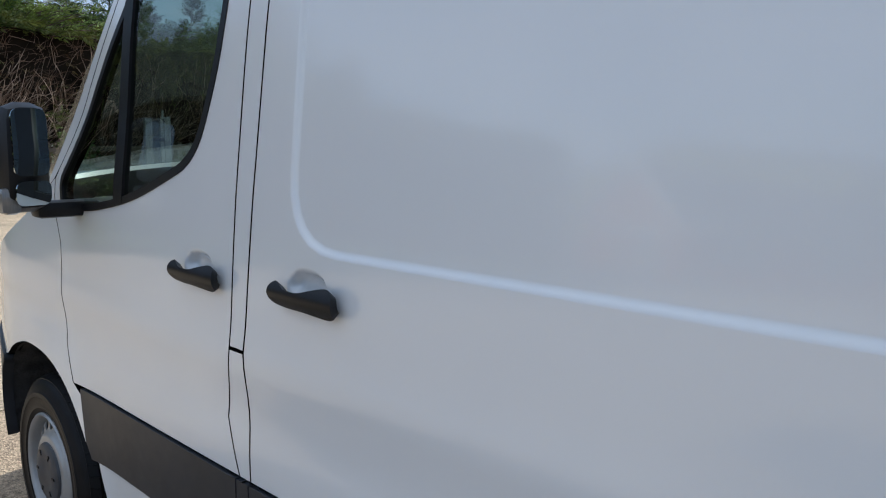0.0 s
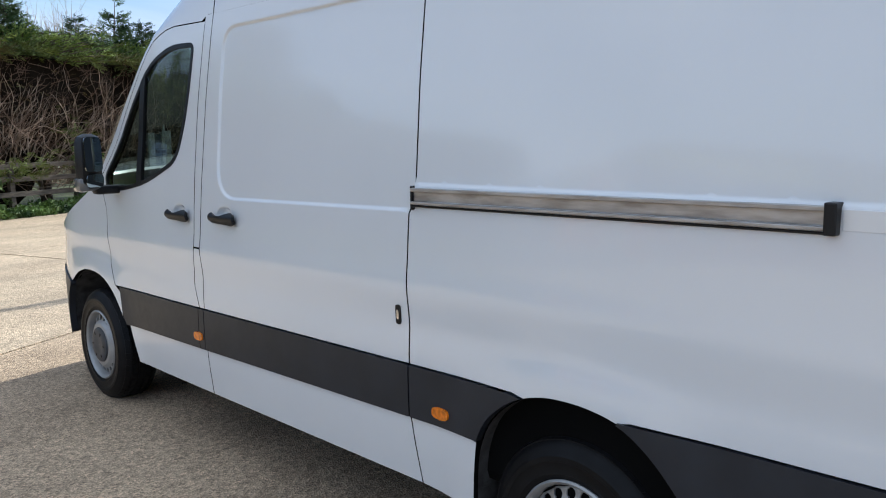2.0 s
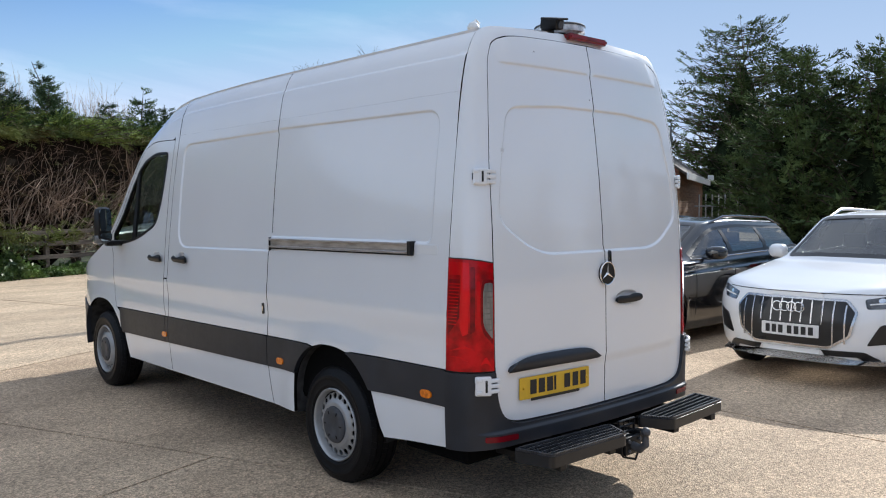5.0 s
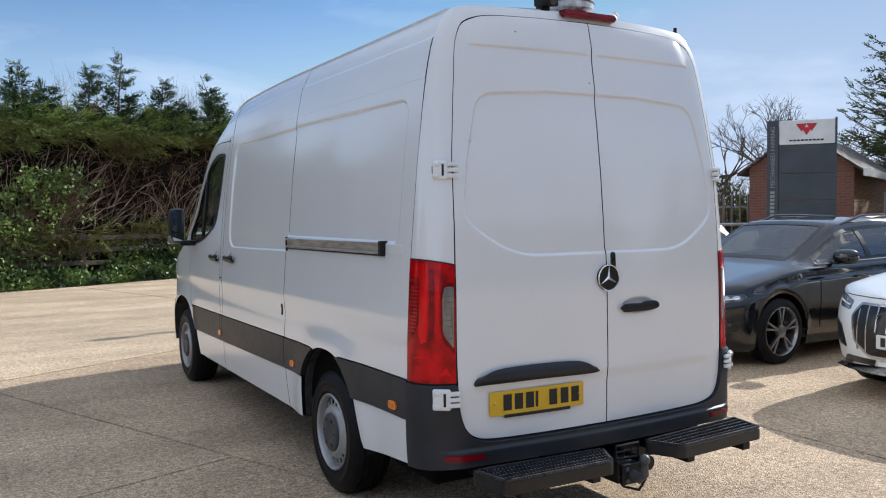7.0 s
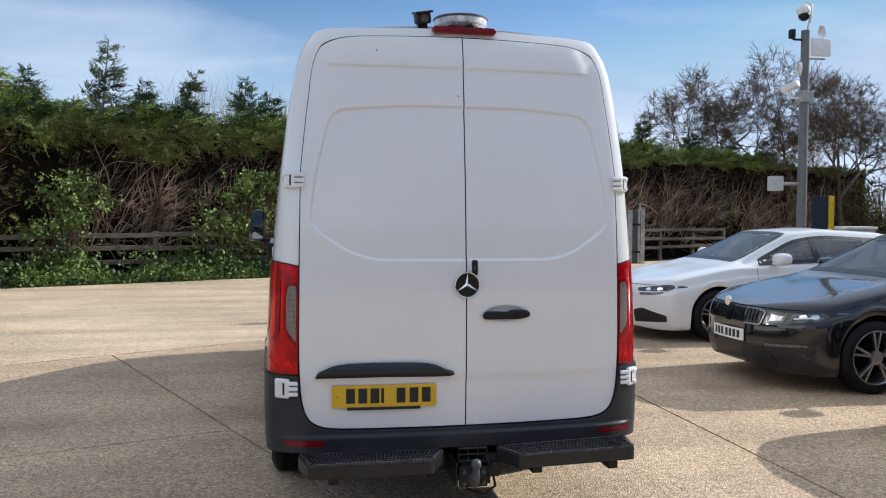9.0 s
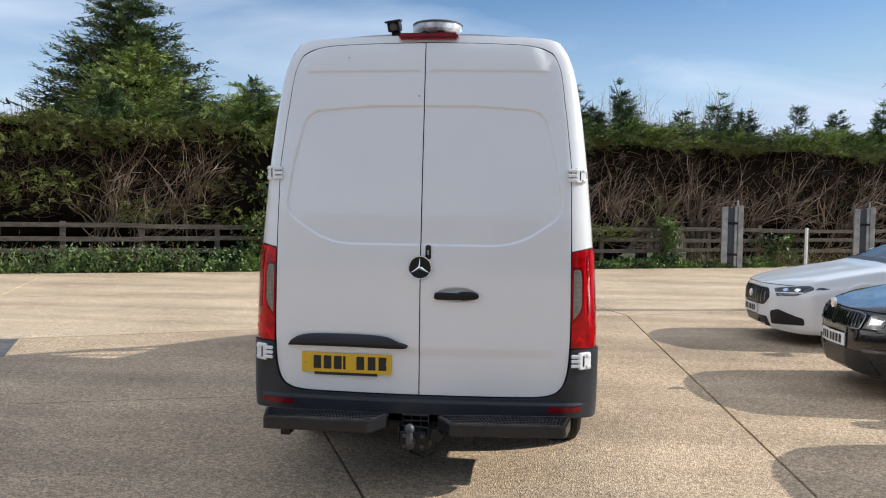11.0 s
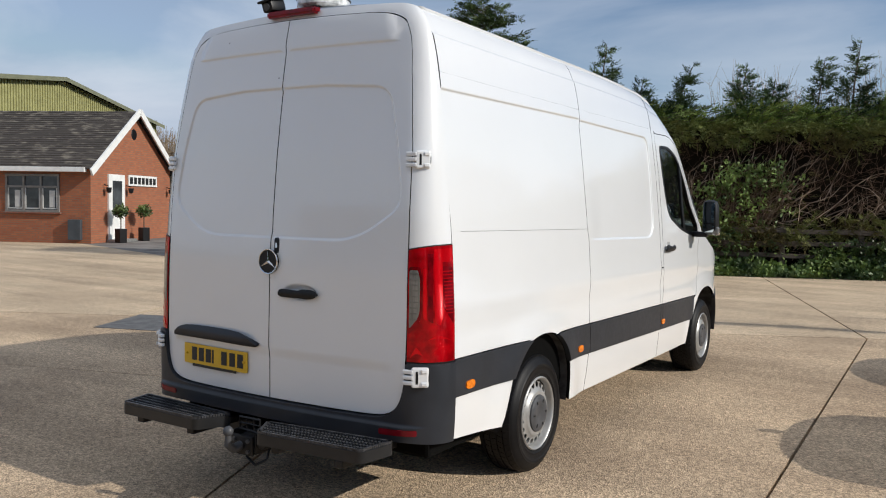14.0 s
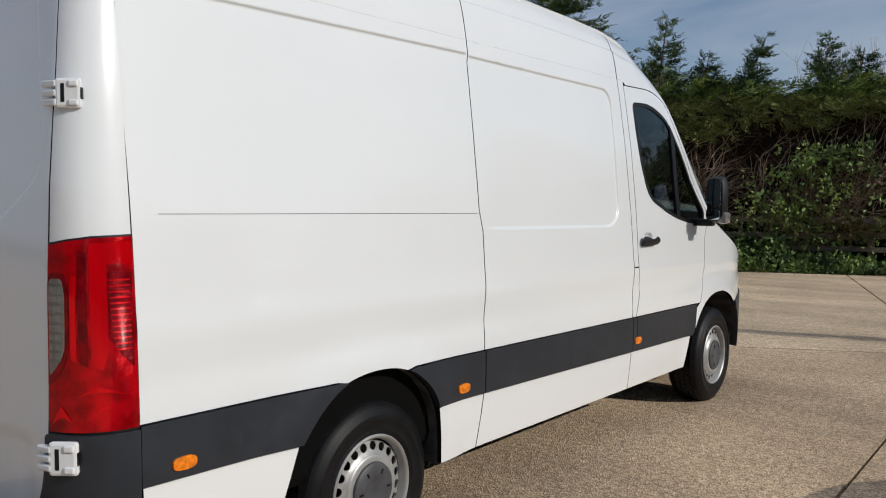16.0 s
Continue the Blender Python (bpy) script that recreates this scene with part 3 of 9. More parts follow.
def dish(parent, loop, f, push, flip, deep=0.024):
    """The hollow behind a handle, pressed in from its outline."""
    edge = np.array(resampled(list(loop), 0.012))

    def sunk(u, v):
        p = np.array([[u, v]])
        d = away(edge, p)[0] if inside(edge, p)[0] else 0.0
        return tuple(Vector(f(u, v)) + Vector(push(deep * ease(d / 0.028))))
    return patch("handle_cup", parent, M_PAINT, loop, sunk, flip=flip, thick=0.0, grid=0.012, step=0.012)


def van_side(s):
    """One flank of the van; s is -1 for the side with the sliding door's rail."""
    f, fl = side_map(s), s < 0

    def panel(name, mat, outline, parent=van, **kw):
        kw.setdefault("thick", 0.04)
        kw.setdefault("seal", M_GAP if mat is M_PAINT else None)
        return patch(name, parent, mat, outline, f, flip=fl, **kw)

    # cab door with its window
    top = [(2.275, 2.165), (2.60, 2.172), (2.70, 2.162), (2.78, 2.142), (2.86, 2.115), (2.94, 2.049), (3.02, 1.965), (3.25, 1.69), (3.475, 1.405), (3.47, 1.30)]
    front = [(3.415, 1.20), (3.40, 1.03), (3.37, 0.88), (3.30, trim_top(3.3) + G)]
    back = [(2.318, 1.06), (2.312, 1.32), (2.30, 1.7)]
    cup = cup_loop(2.455, 1.235)
    door = panel("cab_door", M_PAINT, [(2.28, trim_top(2.28) + G), (2.335, 0.90)] + back + top + front, holes=[WINDOW, cup])
    rubber = panel("window_seal", M_BLACK, WINDOW, door, holes=[shrink(WINDOW, 0.022)], skin=0.003, thick=0.02)
    pane = panel("window_pane", M_SIDEGLASS, shrink(WINDOW, 0.021), door, skin=-0.004, thick=0.0)
    pane.visible_shadow = False
    panel("window_divider", M_BLACK, [(2.925, 1.36), (2.985, 1.345), (2.985, 1.915), (2.925, 1.97)], door, skin=0.004, thick=0.02)
    handle(s, 2.455, 1.235, f, door, fl)
    # pillar strip and filler flap
    panel("b_pillar", M_PAINT, [(2.318 - 2 * G, 1.075), (2.25 + 2 * G, 1.075), (2.232, 1.5), (2.20, 2.1955), (2.275 - 2 * G, 2.1955), (2.30 - 2 * G, 1.7), (2.312 - 2 * G, 1.32)])
    panel("filler_flap", M_PAINT, [(2.228 + G, trim_top(2.25) + G), (2.28 - 2 * G, trim_top(2.28) + G), (2.335 - 2 * G, 0.90), (2.318 - 2 * G, 1.066), (2.25 + 2 * G, 1.066), (2.236 + G, 0.9)])
    # sliding door / middle panel
    W = 0.0042 if s < 0 else G
    slide = panel("sliding_door" if s < 0 else "middle_panel", M_PAINT,
                  [(0.702 + W, trim_top(0.7) + G), (2.228 - G, trim_top(2.22) + G), (2.236 - G, 0.9), (2.25, 1.07), (2.232 - 2 * G, 1.5), (2.20 - 2 * G, 2.1965), (1.5, 2.1965), (0.700 + W, 2.1965), (0.697 + W, 1.9), (0.690 + W, 1.43), (0.712 + W, 1.33), (0.716 + W, 1.12), (0.706 + W, 0.95)],
                  rings=offsets(REC_SLIDE), holes=[cup_loop(2.0, 1.245)] if s < 0 else [])
    if s < 0:
        handle(s, 2.0, 1.245, f, slide, fl)
        lock = [(y, z) for y, z in rounded([(0.750, 0.925), (0.778, 0.925), (0.778, 0.998), (0.750, 0.998)], 0.013)]
        panel("lock", M_BLACK, lock, slide, skin=0.004)
        panel("lock_core", M_CHROME, rounded([(0.758, 0.945), (0.770, 0.945), (0.770, 0.980), (0.758, 0.980)], 0.005), slide, skin=0.007, thick=0.004)
    # rear quarter
    q_top = [(0.700 - G, 2.1965), (-0.2, 2.1965), (CORNER + 0.008, 2.1965)]
    q_side = [(CORNER, 1.9), (CORNER, 1.4), (CORNER, trim_top(-1) + G)]
    arch_top = [p for p in ARCH_R if p[1] > trim_top(p[0]) - 0.012][::-1]
    quarter = panel("rear_quarter", M_PAINT,
                    q_top + q_side + [(-0.24, trim_top(-0.24) + G)] + arch_top + [(0.20, trim_top(0.2) + G), (0.702 - G, trim_top(0.7) + G), (0.706 - G, 0.95), (0.716 - G, 1.12), (0.712 - G, 1.33), (0.690 - G, 1.43), (0.697 - G, 1.9)],
                    rings=offsets(REC_QUARTER if s < 0 else REC_QUARTER_R))
    if s < 0:
        rail(quarter)
    else:
        panel("rail_groove", M_GAP, [(-0.94, 1.4258), (0.67, 1.4118), (0.67, 1.4130), (-0.94, 1.4270)], quarter, skin=0.0015, thick=0.0)
    # wing
    wing_top = [(3.475 + 2 * G, 1.405), (3.60, 1.335), (3.85, 1.235), (4.15, 1.12), (4.45, 0.98), (4.60, 0.85)]
    panel("front_wing", M_PAINT, [(3.415 + 2 * G, 1.20), (3.47 + 2 * G, 1.30)] + wing_top + [(4.62, 0.79), (4.03, 0.705)] + [p for p in ARCH_F if p[1] > (0.715 if p[0] > 3.66 else 0.58)] + [(3.24, trim_top(3.3) - 0.03), (3.30 + 2 * G, trim_top(3.3) + G), (3.37 + 2 * G, 0.88), (3.40 + 2 * G, 1.03)])
    panel("front_bumper_end", M_CLAD, [(4.035, 0.697), (4.625, 0.782), (4.66, 0.35), (4.17, 0.33)] + [p for p in ARCH_F if p[0] > 3.66 and p[1] < 0.69], skin=0.010)
    # dark cladding, its markers and the white sill below it
    def clad(name, a, b, extra_top=None, extra_bottom=None):
        o = [(y, z - G) for y, z in (extra_top or line(trim_top, a + G, b - G))] + [(y, z + G * 0.5) for y, z in (extra_bottom or line(trim_bottom, b - G, a + G))]
        return panel(name, M_CLAD, o, skin=0.009, thick=0.03)
    clad("cladding", 2.28, 3.2, line(trim_top, 2.28 + G, 3.235) + [(3.19, 0.60)], [(3.155, trim_bottom(3.155))] + line(trim_bottom, 3.14, 2.28 + G))
    strip = clad("cladding", 2.225, 2.28)
    mid = clad("cladding", 0.702, 2.225)
    fr = clad("cladding", 0.30, 0.70, [(y + 0.006, z) for y, z in ARCH_R if y > 0.12 and trim_bottom(y) < z < trim_top(y)] + line(trim_top, 0.21, 0.70 - G), line(trim_bottom, 0.70 - G, 0.366))
    rr = clad("cladding", CORNER, -0.3, line(trim_top, CORNER, -0.20) + [(y - 0.006, z) for y, z in ARCH_R if y < -0.12 and trim_bottom(y) < z < trim_top(y)], line(trim_bottom, -0.436, CORNER))
    for host, y in ((strip, 2.285), (fr, 0.53), (rr, -0.885)):
        zc = 0.646 + (0.022 if y < 0 else 0)
        m = [(y + 0.042 * math.copysign(abs(math.cos(w)) ** 0.7, math.cos(w)), zc + 0.021 * math.copysign(abs(math.sin(w)) ** 0.7, math.sin(w))) for w in np.linspace(0, math.tau, 25)[:-1]]
        m = [(p, z - 0.018 * (y > 2)) for p, z in m]
        lamp = patch("side_marker", host, M_AMBER, m, f, flip=fl, skin=0.016, thick=0.012, label="amber side marker lamp")
    sb = lambda y: 0.352 - 0.004 * y
    panel("sill", M_PAINT, line(trim_bottom, 3.13, 2.22 + G) + [(2.20 + G, sb(2.2)), (3.06, sb(3.06))])
    panel("sill", M_PAINT, line(trim_bottom, 2.22 - G, 0.70 + G) + [(0.655 + G, sb(0.65)), (2.20 - G, sb(2.2))])
    panel("sill", M_PAINT, line(trim_bottom, 0.70 - G, 0.355) + [(0.375, 0.45), (0.385, sb(0.38) - 0.005), (0.655 - G, sb(0.65))])
    panel("sill", M_PAINT, line(trim_bottom, -0.43, CORNER + 0.008) + [(CORNER + 0.015, 0.415), (-0.78, 0.395), (-0.53, 0.372), (-0.50, 0.42)])
    # upper side, up to the roof's edge
    def upper(y, w):
        zz = 2.197 + w * 0.323
        top = 2.52 - roof_drop(y)
        x = half_width(zz) - (0.008 * ((y - 2.0) / 0.3) ** 2 if y > 2.0 else 0.0) * 0.3 - 0.006 * ease((w - 0.56) / 0.05)
        return (s * x, y, 2.197 + w * (top - 2.197))
    ring = [[(y, w) for y in np.arange(-0.95, 2.6, 0.05)] for w in (0.53, 0.56, 0.585, 0.61, 0.64)]
    patch("roof_side", van, M_PAINT, [(CORNER + 0.008, 0), (0.700 - G, 0), (0.703 - G, 0.5), (0.712 - G, 1.0), (CORNER + 0.008, 1.0)], upper, flip=fl, rings=ring, seal=M_GAP)
    patch("roof_side", van, M_PAINT, [(0.700 + G, 0), (2.193, 0), (2.205, 0.5), (2.235, 1.0), (0.712 + G, 1.0), (0.703 + G, 0.5)], upper, flip=fl, rings=ring, seal=M_GAP)
    # cab frame: above the door and down the windscreen pillar
    def cab_frame(y, w):
        lo, hi = frame_low(y), frame_high(y)
        z = lo + w * (hi - lo)
        zz = z + w * float(np.interp(y, [2.2, 2.5, 2.95, 3.1, 3.32, 3.56], [0.03, 0.085, 0.35, 0.42, 0.45, 0.33]))
        return (s * (min(half_width(zz), side_x(y, z)) - 0.006 * ease((w - 0.56) / 0.05) * ease((2.6 - y) / 0.3)), y, z)
    patch("cab_frame", van, M_PAINT, [(2.200, 0), (3.56, 0), (3.56, 1), (2.242, 1), (2.212, 0.5)], cab_frame, flip=fl, grid=0.06, seal=M_GAP)


def frame_low(y):
    return float(np.interp(y, [2.2, 2.27, 2.285, 2.60, 2.70, 2.78, 2.86, 2.94, 3.02, 3.25, 3.475, 3.56], [2.1965, 2.1965, 2.171, 2.178, 2.168, 2.148, 2.121, 2.055, 1.973, 1.698, 1.412, 1.36]))


def frame_high(y):
    return float(np.interp(y, [2.2, 2.4, 2.5, 2.6, 2.7, 2.82, 2.95, 3.08, 3.32, 3.56], [2.49, 2.462, 2.435, 2.394, 2.345, 2.266, 2.17, 2.035, 1.735, 1.40]))


def roof_drop(y):
    if y > 2.2:
        return 2.52 - frame_high(min(y, 3.56))
    return float(np.interp(y, [1.0, 1.4, 1.8, 2.2], [0.0, 0.004, 0.014, 0.030]))


def handle(s, y, z, f, parent, fl):
    """A recessed pull: a hollow dished into the panel, dark grip standing off it."""
    loop = cup_loop(y, z)
    dish(parent, loop, f, lambda d: (-s * d, 0, 0), fl)
    grip = flowing([(-0.112, -0.026), (-0.118, -0.006), (-0.108, 0.014), (-0.08, 0.020), (-0.04, 0.014), (0.0, 0.006), (0.05, 0.006), (0.075, 0.012), (0.095, 0.016), (0.112, 0.008), (0.114, -0.010), (0.100, -0.024), (0.06, -0.028), (0.0, -0.028), (-0.06, -0.031), (-0.092, -0.031), (-0.112, -0.026)], 3)[:-1]
    ridge = lambda u: 0.004 * math.cos((u - y) / 0.09)
    return patch("door_handle", parent, M_BLACK, [(y + 0.95 * a, z - 0.004 + 1.2 * b) for a, b in grip],
                 lambda u, v: tuple(Vector(f(u, v)) + Vector((s * (0.014 + 0.022 * math.cos(max(-1.5, min(1.5, (v - z + 0.008) / 0.022))) + ridge(u)), 0, 0))), flip=fl, thick=0.018, grid=0.012, step=0.012, label="dark pull handle")


def rail(parent):
    """The sliding door's runner: a channel of bare metal with lips and a dark end stop."""
    x = -0.957
    for name, z0, z1, d in (("door_rail", 1.386, 1.421, 0.003), ("rail_lip", 1.421, 1.433, 0.020), ("rail_lip", 1.376, 1.386, 0.022), ("rail_trim", 1.366, 1.373, 0.012)):
        bm = bmesh.new()
        vs = box(bm, (x - d, -0.735, z0), (x + 0.02, 0.690, z1), 0.002)
        for v in vs:
            v.co.z += -0.010 * (v.co.y + 0.735) / 1.42
        part(name, bm, M_BLACK if name == "rail_trim" else M_ALU, parent, "bare metal sliding-door rail" if name == "door_rail" else "")
    bm = bmesh.new()
    box(bm, (x - 0.03, -0.757, 1.366), (x + 0.02, -0.728, 1.442), 0.004)
    part("rail_stop", bm, M_BLACK, parent)
    bm = bmesh.new()
    box(bm, (x - 0.012, 0.690, 1.345), (x + 0.02, 0.699, 1.430), 0.002)
    part("rail_stop", bm, M_BLACK, parent)
    bm = bmesh.new()
    box(bm, (x - 0.004, -0.94, 1.376), (x + 0.01, -0.76, 1.428), 0.003)
    part("rail_channel_end", bm, M_PAINT, parent)


for s in (-1, 1):
    van_side(s)

# roof, windscreen, bonnet and nose
def roof_map(y, v):
    edge = 2.52 - roof_drop(y - 0.14 * (1 - v * v) * ease((y - 2.0) / 0.9))
    return (v * 0.757, y, edge + 0.062 * (1 - abs(v) ** 2.2))


patch("roof", van, M_PAINT, [(-1.02, -1), (2.95, -1), (3.05, -0.5), (3.09, 0), (3.05, 0.5), (2.95, 1), (-1.02, 1)], roof_map, flip=True, grid=0.10, step=0.08)


def screen_map(v, t):
    e = 2.955 + 0.605 * t
    x = float(np.interp(e, [2.95, 3.08, 3.32, 3.56], [0.757, 0.815, 0.875, 0.930]))
    return (v * x, e + (0.135 + 0.20 * t) * (1 - v * v), frame_high(e) + 0.055 * (1 - v * v) * (1 - t))


screen = patch("windscreen", van, M_CARGLASS, [(-1, 0), (1, 0), (1, 1), (-1, 1)], screen_map, grid=0.15, step=0.1, flip=True)
screen.visible_shadow = False


def nose_map(v, t):
    y = float(np.interp(t, [0, 0.4, 0.6, 0.75, 1.0], [3.53, 4.05, 4.38, 4.44, 4.46])) + 0.26 * (1 - abs(v) ** 2.5)
    z = float(np.interp(t, [0, 0.4, 0.6, 0.75, 1.0], [1.385, 1.16, 0.98, 0.75, 0.30])) + 0.04 * (1 - v * v) * (1 - t)
    return (v * float(np.interp(t, [0, 0.5, 1], [0.925, 0.86, 0.84])), y, z)


patch("bonnet", van, M_PAINT, [(-1, 0), (1, 0), (1, 0.62), (-1, 0.62)], nose_map, grid=0.12, step=0.1, flip=True)
patch("front_bumper", van, M_CLAD, [(-1, 0.63), (1, 0.63), (1, 1), (-1, 1)], nose_map, grid=0.12, step=0.1, flip=True)

# back: doors, pillars, lamps, bumper
back = rear_map()
low_corner = flowing([(0.30, 0.5335), (0.52, 0.5345), (0.66, 0.538), (0.735, 0.552), (0.785, 0.588), (0.815, 0.655), (0.829, 0.74), (0.836, 0.86), (0.838, 0.98)], 4)
top_corner = flowing([(0.838, 2.15), (0.837, 2.27), (0.830, 2.36), (0.803, 2.432), (0.745, 2.475), (0.64, 2.494), (0.45, 2.501), (0.30, 2.504)], 4)
door_half = [(G, 0.533)] + low_corner + [(0.838, 1.35), (0.838, 1.80)] + top_corner + [(G, 2.506)]
creases = offsets(REC_REAR) + [[(x, z) for x in np.arange(-0.8, 0.81, 0.04)] for z in (2.325, 2.338, 2.346, 2.354, 2.37, *np.arange(0.736, 0.816, 0.008))]
REAR_CUP = [(0.205 + 0.112 * math.cos(w), 1.100 + 0.046 * math.sin(w)) for w in np.linspace(0, math.tau, 33)[:-1]]
door_r = patch("rear_door", van, M_PAINT, door_half, back, rings=creases, thick=0.03, seal=M_GAP, holes=[REAR_CUP])
door_l = patch("rear_door", van, M_PAINT, [(-x, z) for x, z in door_half[::-1]], back, rings=creases, thick=0.03, seal=M_GAP)


def bumper_map(u, v, off=0.0):
    x, y, z = rear_map(0.018 + off, False)(u, v)
    return (x, y - 0.016 * ease((0.512 - v) / 0.016) * ease((1.0 - abs(u)) / 0.2), z)


edge = [(x + 0.009 * ease((z - 0.54) / 0.1), z - 0.008 * ease((0.66 - z) / 0.1)) for x, z in low_corner if z < 0.80]
bumper_half = edge + [(0.850, 0.806), (1.192, 0.802), (1.192, 0.415), (1.02, 0.420), (0.86, 0.428), (0.6, 0.432)]
patch("rear_bumper", van, M_CLAD, bumper_half + [(-x, z) for x, z in bumper_half[::-1]], bumper_map, thick=0.06,
      rings=[[(u, v) for u in np.arange(-1.15, 1.16, 0.022)] for v in (0.524, 0.516, 0.511, 0.506, 0.501, 0.496, 0.490)], label="black plastic rear bumper wrapping both corners")
for sg in (-1, 1):
    patch("rear_pillar", van, M_PAINT, [(sg * 0.846, 1.346), (sg * 0.93, 1.357), (sg * 1.04, 1.366), (sg * 1.195, 1.369), (sg * 1.195, 2.15), (sg * 1.195, 2.50), (sg * 1.10, 2.522), (sg * 0.95, 2.535), (sg * 0.72, 2.545), (sg * 0.30, 2.553), (0, 2.555), (0, 2.513)] + [(sg * (x + 0.007 * ease((z - 1.9) / 0.2)), z + 0.005 * ease((z - 2.3) / 0.12)) for x, z in top_corner[::-1]], rear_map(pressed=False), flip=False, seal=M_GAP)
    lamp = patch("tail_lamp", van, M_REDDARK, [(sg * 0.847, 0.812), (sg * 1.195, 0.810), (sg * 1.195, 1.364), (sg * 1.04, 1.360), (sg * 0.93, 1.351), (sg * 0.847, 1.340)], rear_map(0.006, False), thick=0.03, label="red tail lamp cluster wrapping the corner")
    patch("lamp_gasket", lamp, M_BLACK, [(sg * 0.843, 0.806), (sg * 1.199, 0.804), (sg * 1.199, 1.370), (sg * 1.04, 1.366), (sg * 0.93, 1.357), (sg * 0.843, 1.346)], rear_map(0.003, False), thick=0.012)
    lens = lambda name, mat, pts, off: patch(name, lamp, mat, [(sg * a, b) for a, b in pts], rear_map(off, False), thick=0.002, grid=0.03)
    lens("lens_frame", M_REDDEEP, rounded([(0.853, 0.940), (0.920, 1.000), (0.936, 1.04), (0.942, 1.21), (0.925, 1.262), (0.853, 1.262)], 0.012), 0.0072)
    lens("reversing_lens", M_CLEARLENS, rounded([(0.856, 0.968), (0.908, 1.020), (0.922, 1.05), (0.926, 1.20), (0.912, 1.246), (0.856, 1.246)], 0.014), 0.0085)
    for k in range(9):
        z = 1.000 + k * 0.027
        lens("lens_flute", M_CLEARRIB, [(0.860, z + 0.012), (0.905 + 0.012 * min(1, k / 3), z + 0.012), (0.905 + 0.012 * min(1, k / 3), z + 0.018), (0.860, z + 0.018)], 0.0100)
    lens("light_band", M_RED, rounded([(1.028, 1.00), (1.070, 0.985), (1.092, 1.03), (1.094, 1.285), (1.186, 1.285), (1.186, 1.350), (1.028, 1.345)], 0.008), 0.0072)
    lens("light_band", M_RED, rounded([(0.946, 1.02), (0.970, 1.01), (0.970, 1.255), (0.948, 1.255)], 0.006), 0.0072)
    lens("light_channel", M_REDDEEP, rounded([(0.980, 1.010), (1.016, 0.995), (1.020, 1.325), (0.982, 1.325)], 0.008), 0.0072)
    lens("side_lens", M_REDDEEP, rounded([(1.096, 1.075), (1.184, 0.985), (1.186, 1.262), (1.100, 1.266)], 0.010), 0.0068)
    # flowing highlights of the lower lens, put in as brighter red arcs
    for (a0, b0), (a1, b1), (a2, b2), w in (((0.865, 0.828), (0.90, 0.870), (0.945, 0.840), 0.045), ((0.975, 0.912), (1.04, 0.940), (1.176, 0.905), 0.020), ((1.00, 0.840), (1.06, 0.890), (1.176, 0.880), 0.010)):
        arc = [(a0 * (1 - k) ** 2 + 2 * a1 * k * (1 - k) + a2 * k * k, b0 * (1 - k) ** 2 + 2 * b1 * k * (1 - k) + b2 * k * k) for k in np.linspace(0, 1, 9)]
        lens("light_guide", M_RED, arc + [(a, b + 0.7 * w * (1 - abs(k - 4) / 4.2)) for k, (a, b) in list(enumerate(arc))[::-1]], 0.0085)
    for k in range(13):
        z = 1.040 + k * 0.0165
        lens("lens_rib", M_RED, [(1.116 - 0.003 * k / 2, z), (1.178, z), (1.178, z + 0.005), (1.116 - 0.003 * k / 2, z + 0.005)], 0.0085)
    patch("reflector", van, M_REFLECTOR, rounded([(sg * 0.715, 0.458), (sg * 0.920, 0.462), (sg * 0.920, 0.490), (sg * 0.715, 0.486)], 0.010), lambda u, v: bumper_map(u, v, 0.005), thick=0.01, label="red rear reflector")


def on_back(x, z, out=0.0):
    p = Vector(back(x, z))
    return Vector((p.x, p.y - out, p.z))


# grab strip, plate, badge, handles on the rear doors
patch("grab_strip", door_l, M_CLAD, flowing([(-0.755, 0.790), (-0.735, 0.818), (-0.685, 0.848), (-0.60, 0.862), (-0.42, 0.866), (-0.24, 0.862), (-0.155, 0.848), (-0.105, 0.818), (-0.085, 0.790), (-0.42, 0.793), (-0.755, 0.790)], 3)[:-1], lambda x, z: tuple(on_back(x, z, 0.012 + 0.016 * math.sin(math.pi * min(1.0, max(0.0, (z - 0.785) / 0.085))))), thick=0.03, grid=0.02, label="dark grab strip above the plate")
tilt = math.atan2(0.014, 0.11)
plate = patch("number_plate", door_l, M_PLATE, rounded([(-0.675, 0.640), (-0.155, 0.640), (-0.155, 0.752), (-0.675, 0.752)], 0.008), lambda x, z: tuple(on_back(x, 0.70, 0.012) + Vector((0, 0, z - 0.70))), thick=0.006, label="yellow rear number plate with dark characters as bars")
def bar(x0, x1, z0, z1, mat, out, parent, name="plate_bar"):
    return patch(name, parent, mat, [(x0, z0), (x1, z0), (x1, z1), (x0, z1)], lambda x, z: tuple(on_back(x, 0.70, out) + Vector((0, 0, z - 0.70))), thick=0.001, grid=0.1)
for k, x in enumerate((-0.605, -0.545, -0.485, -0.432, -0.355, -0.290, -0.228)):
    bar(x, x + (0.044 if k != 3 else 0.014), 0.662, 0.736, M_INK, 0.0140, plate)
bar(-0.60, -0.235, 0.628, 0.643, M_INK, 0.0135, door_l, "plate_strip")
for x in (-0.650, -0.180):
    bm = bmesh.new()
    bmesh.ops.create_uvsphere(bm, u_segments=8, v_segments=6, radius=0.008, matrix=Matrix.Translation(on_back(x, 0.697, 0.0135)))
    part("plate_screw", bm, M_PLATE, plate, smooth=True)
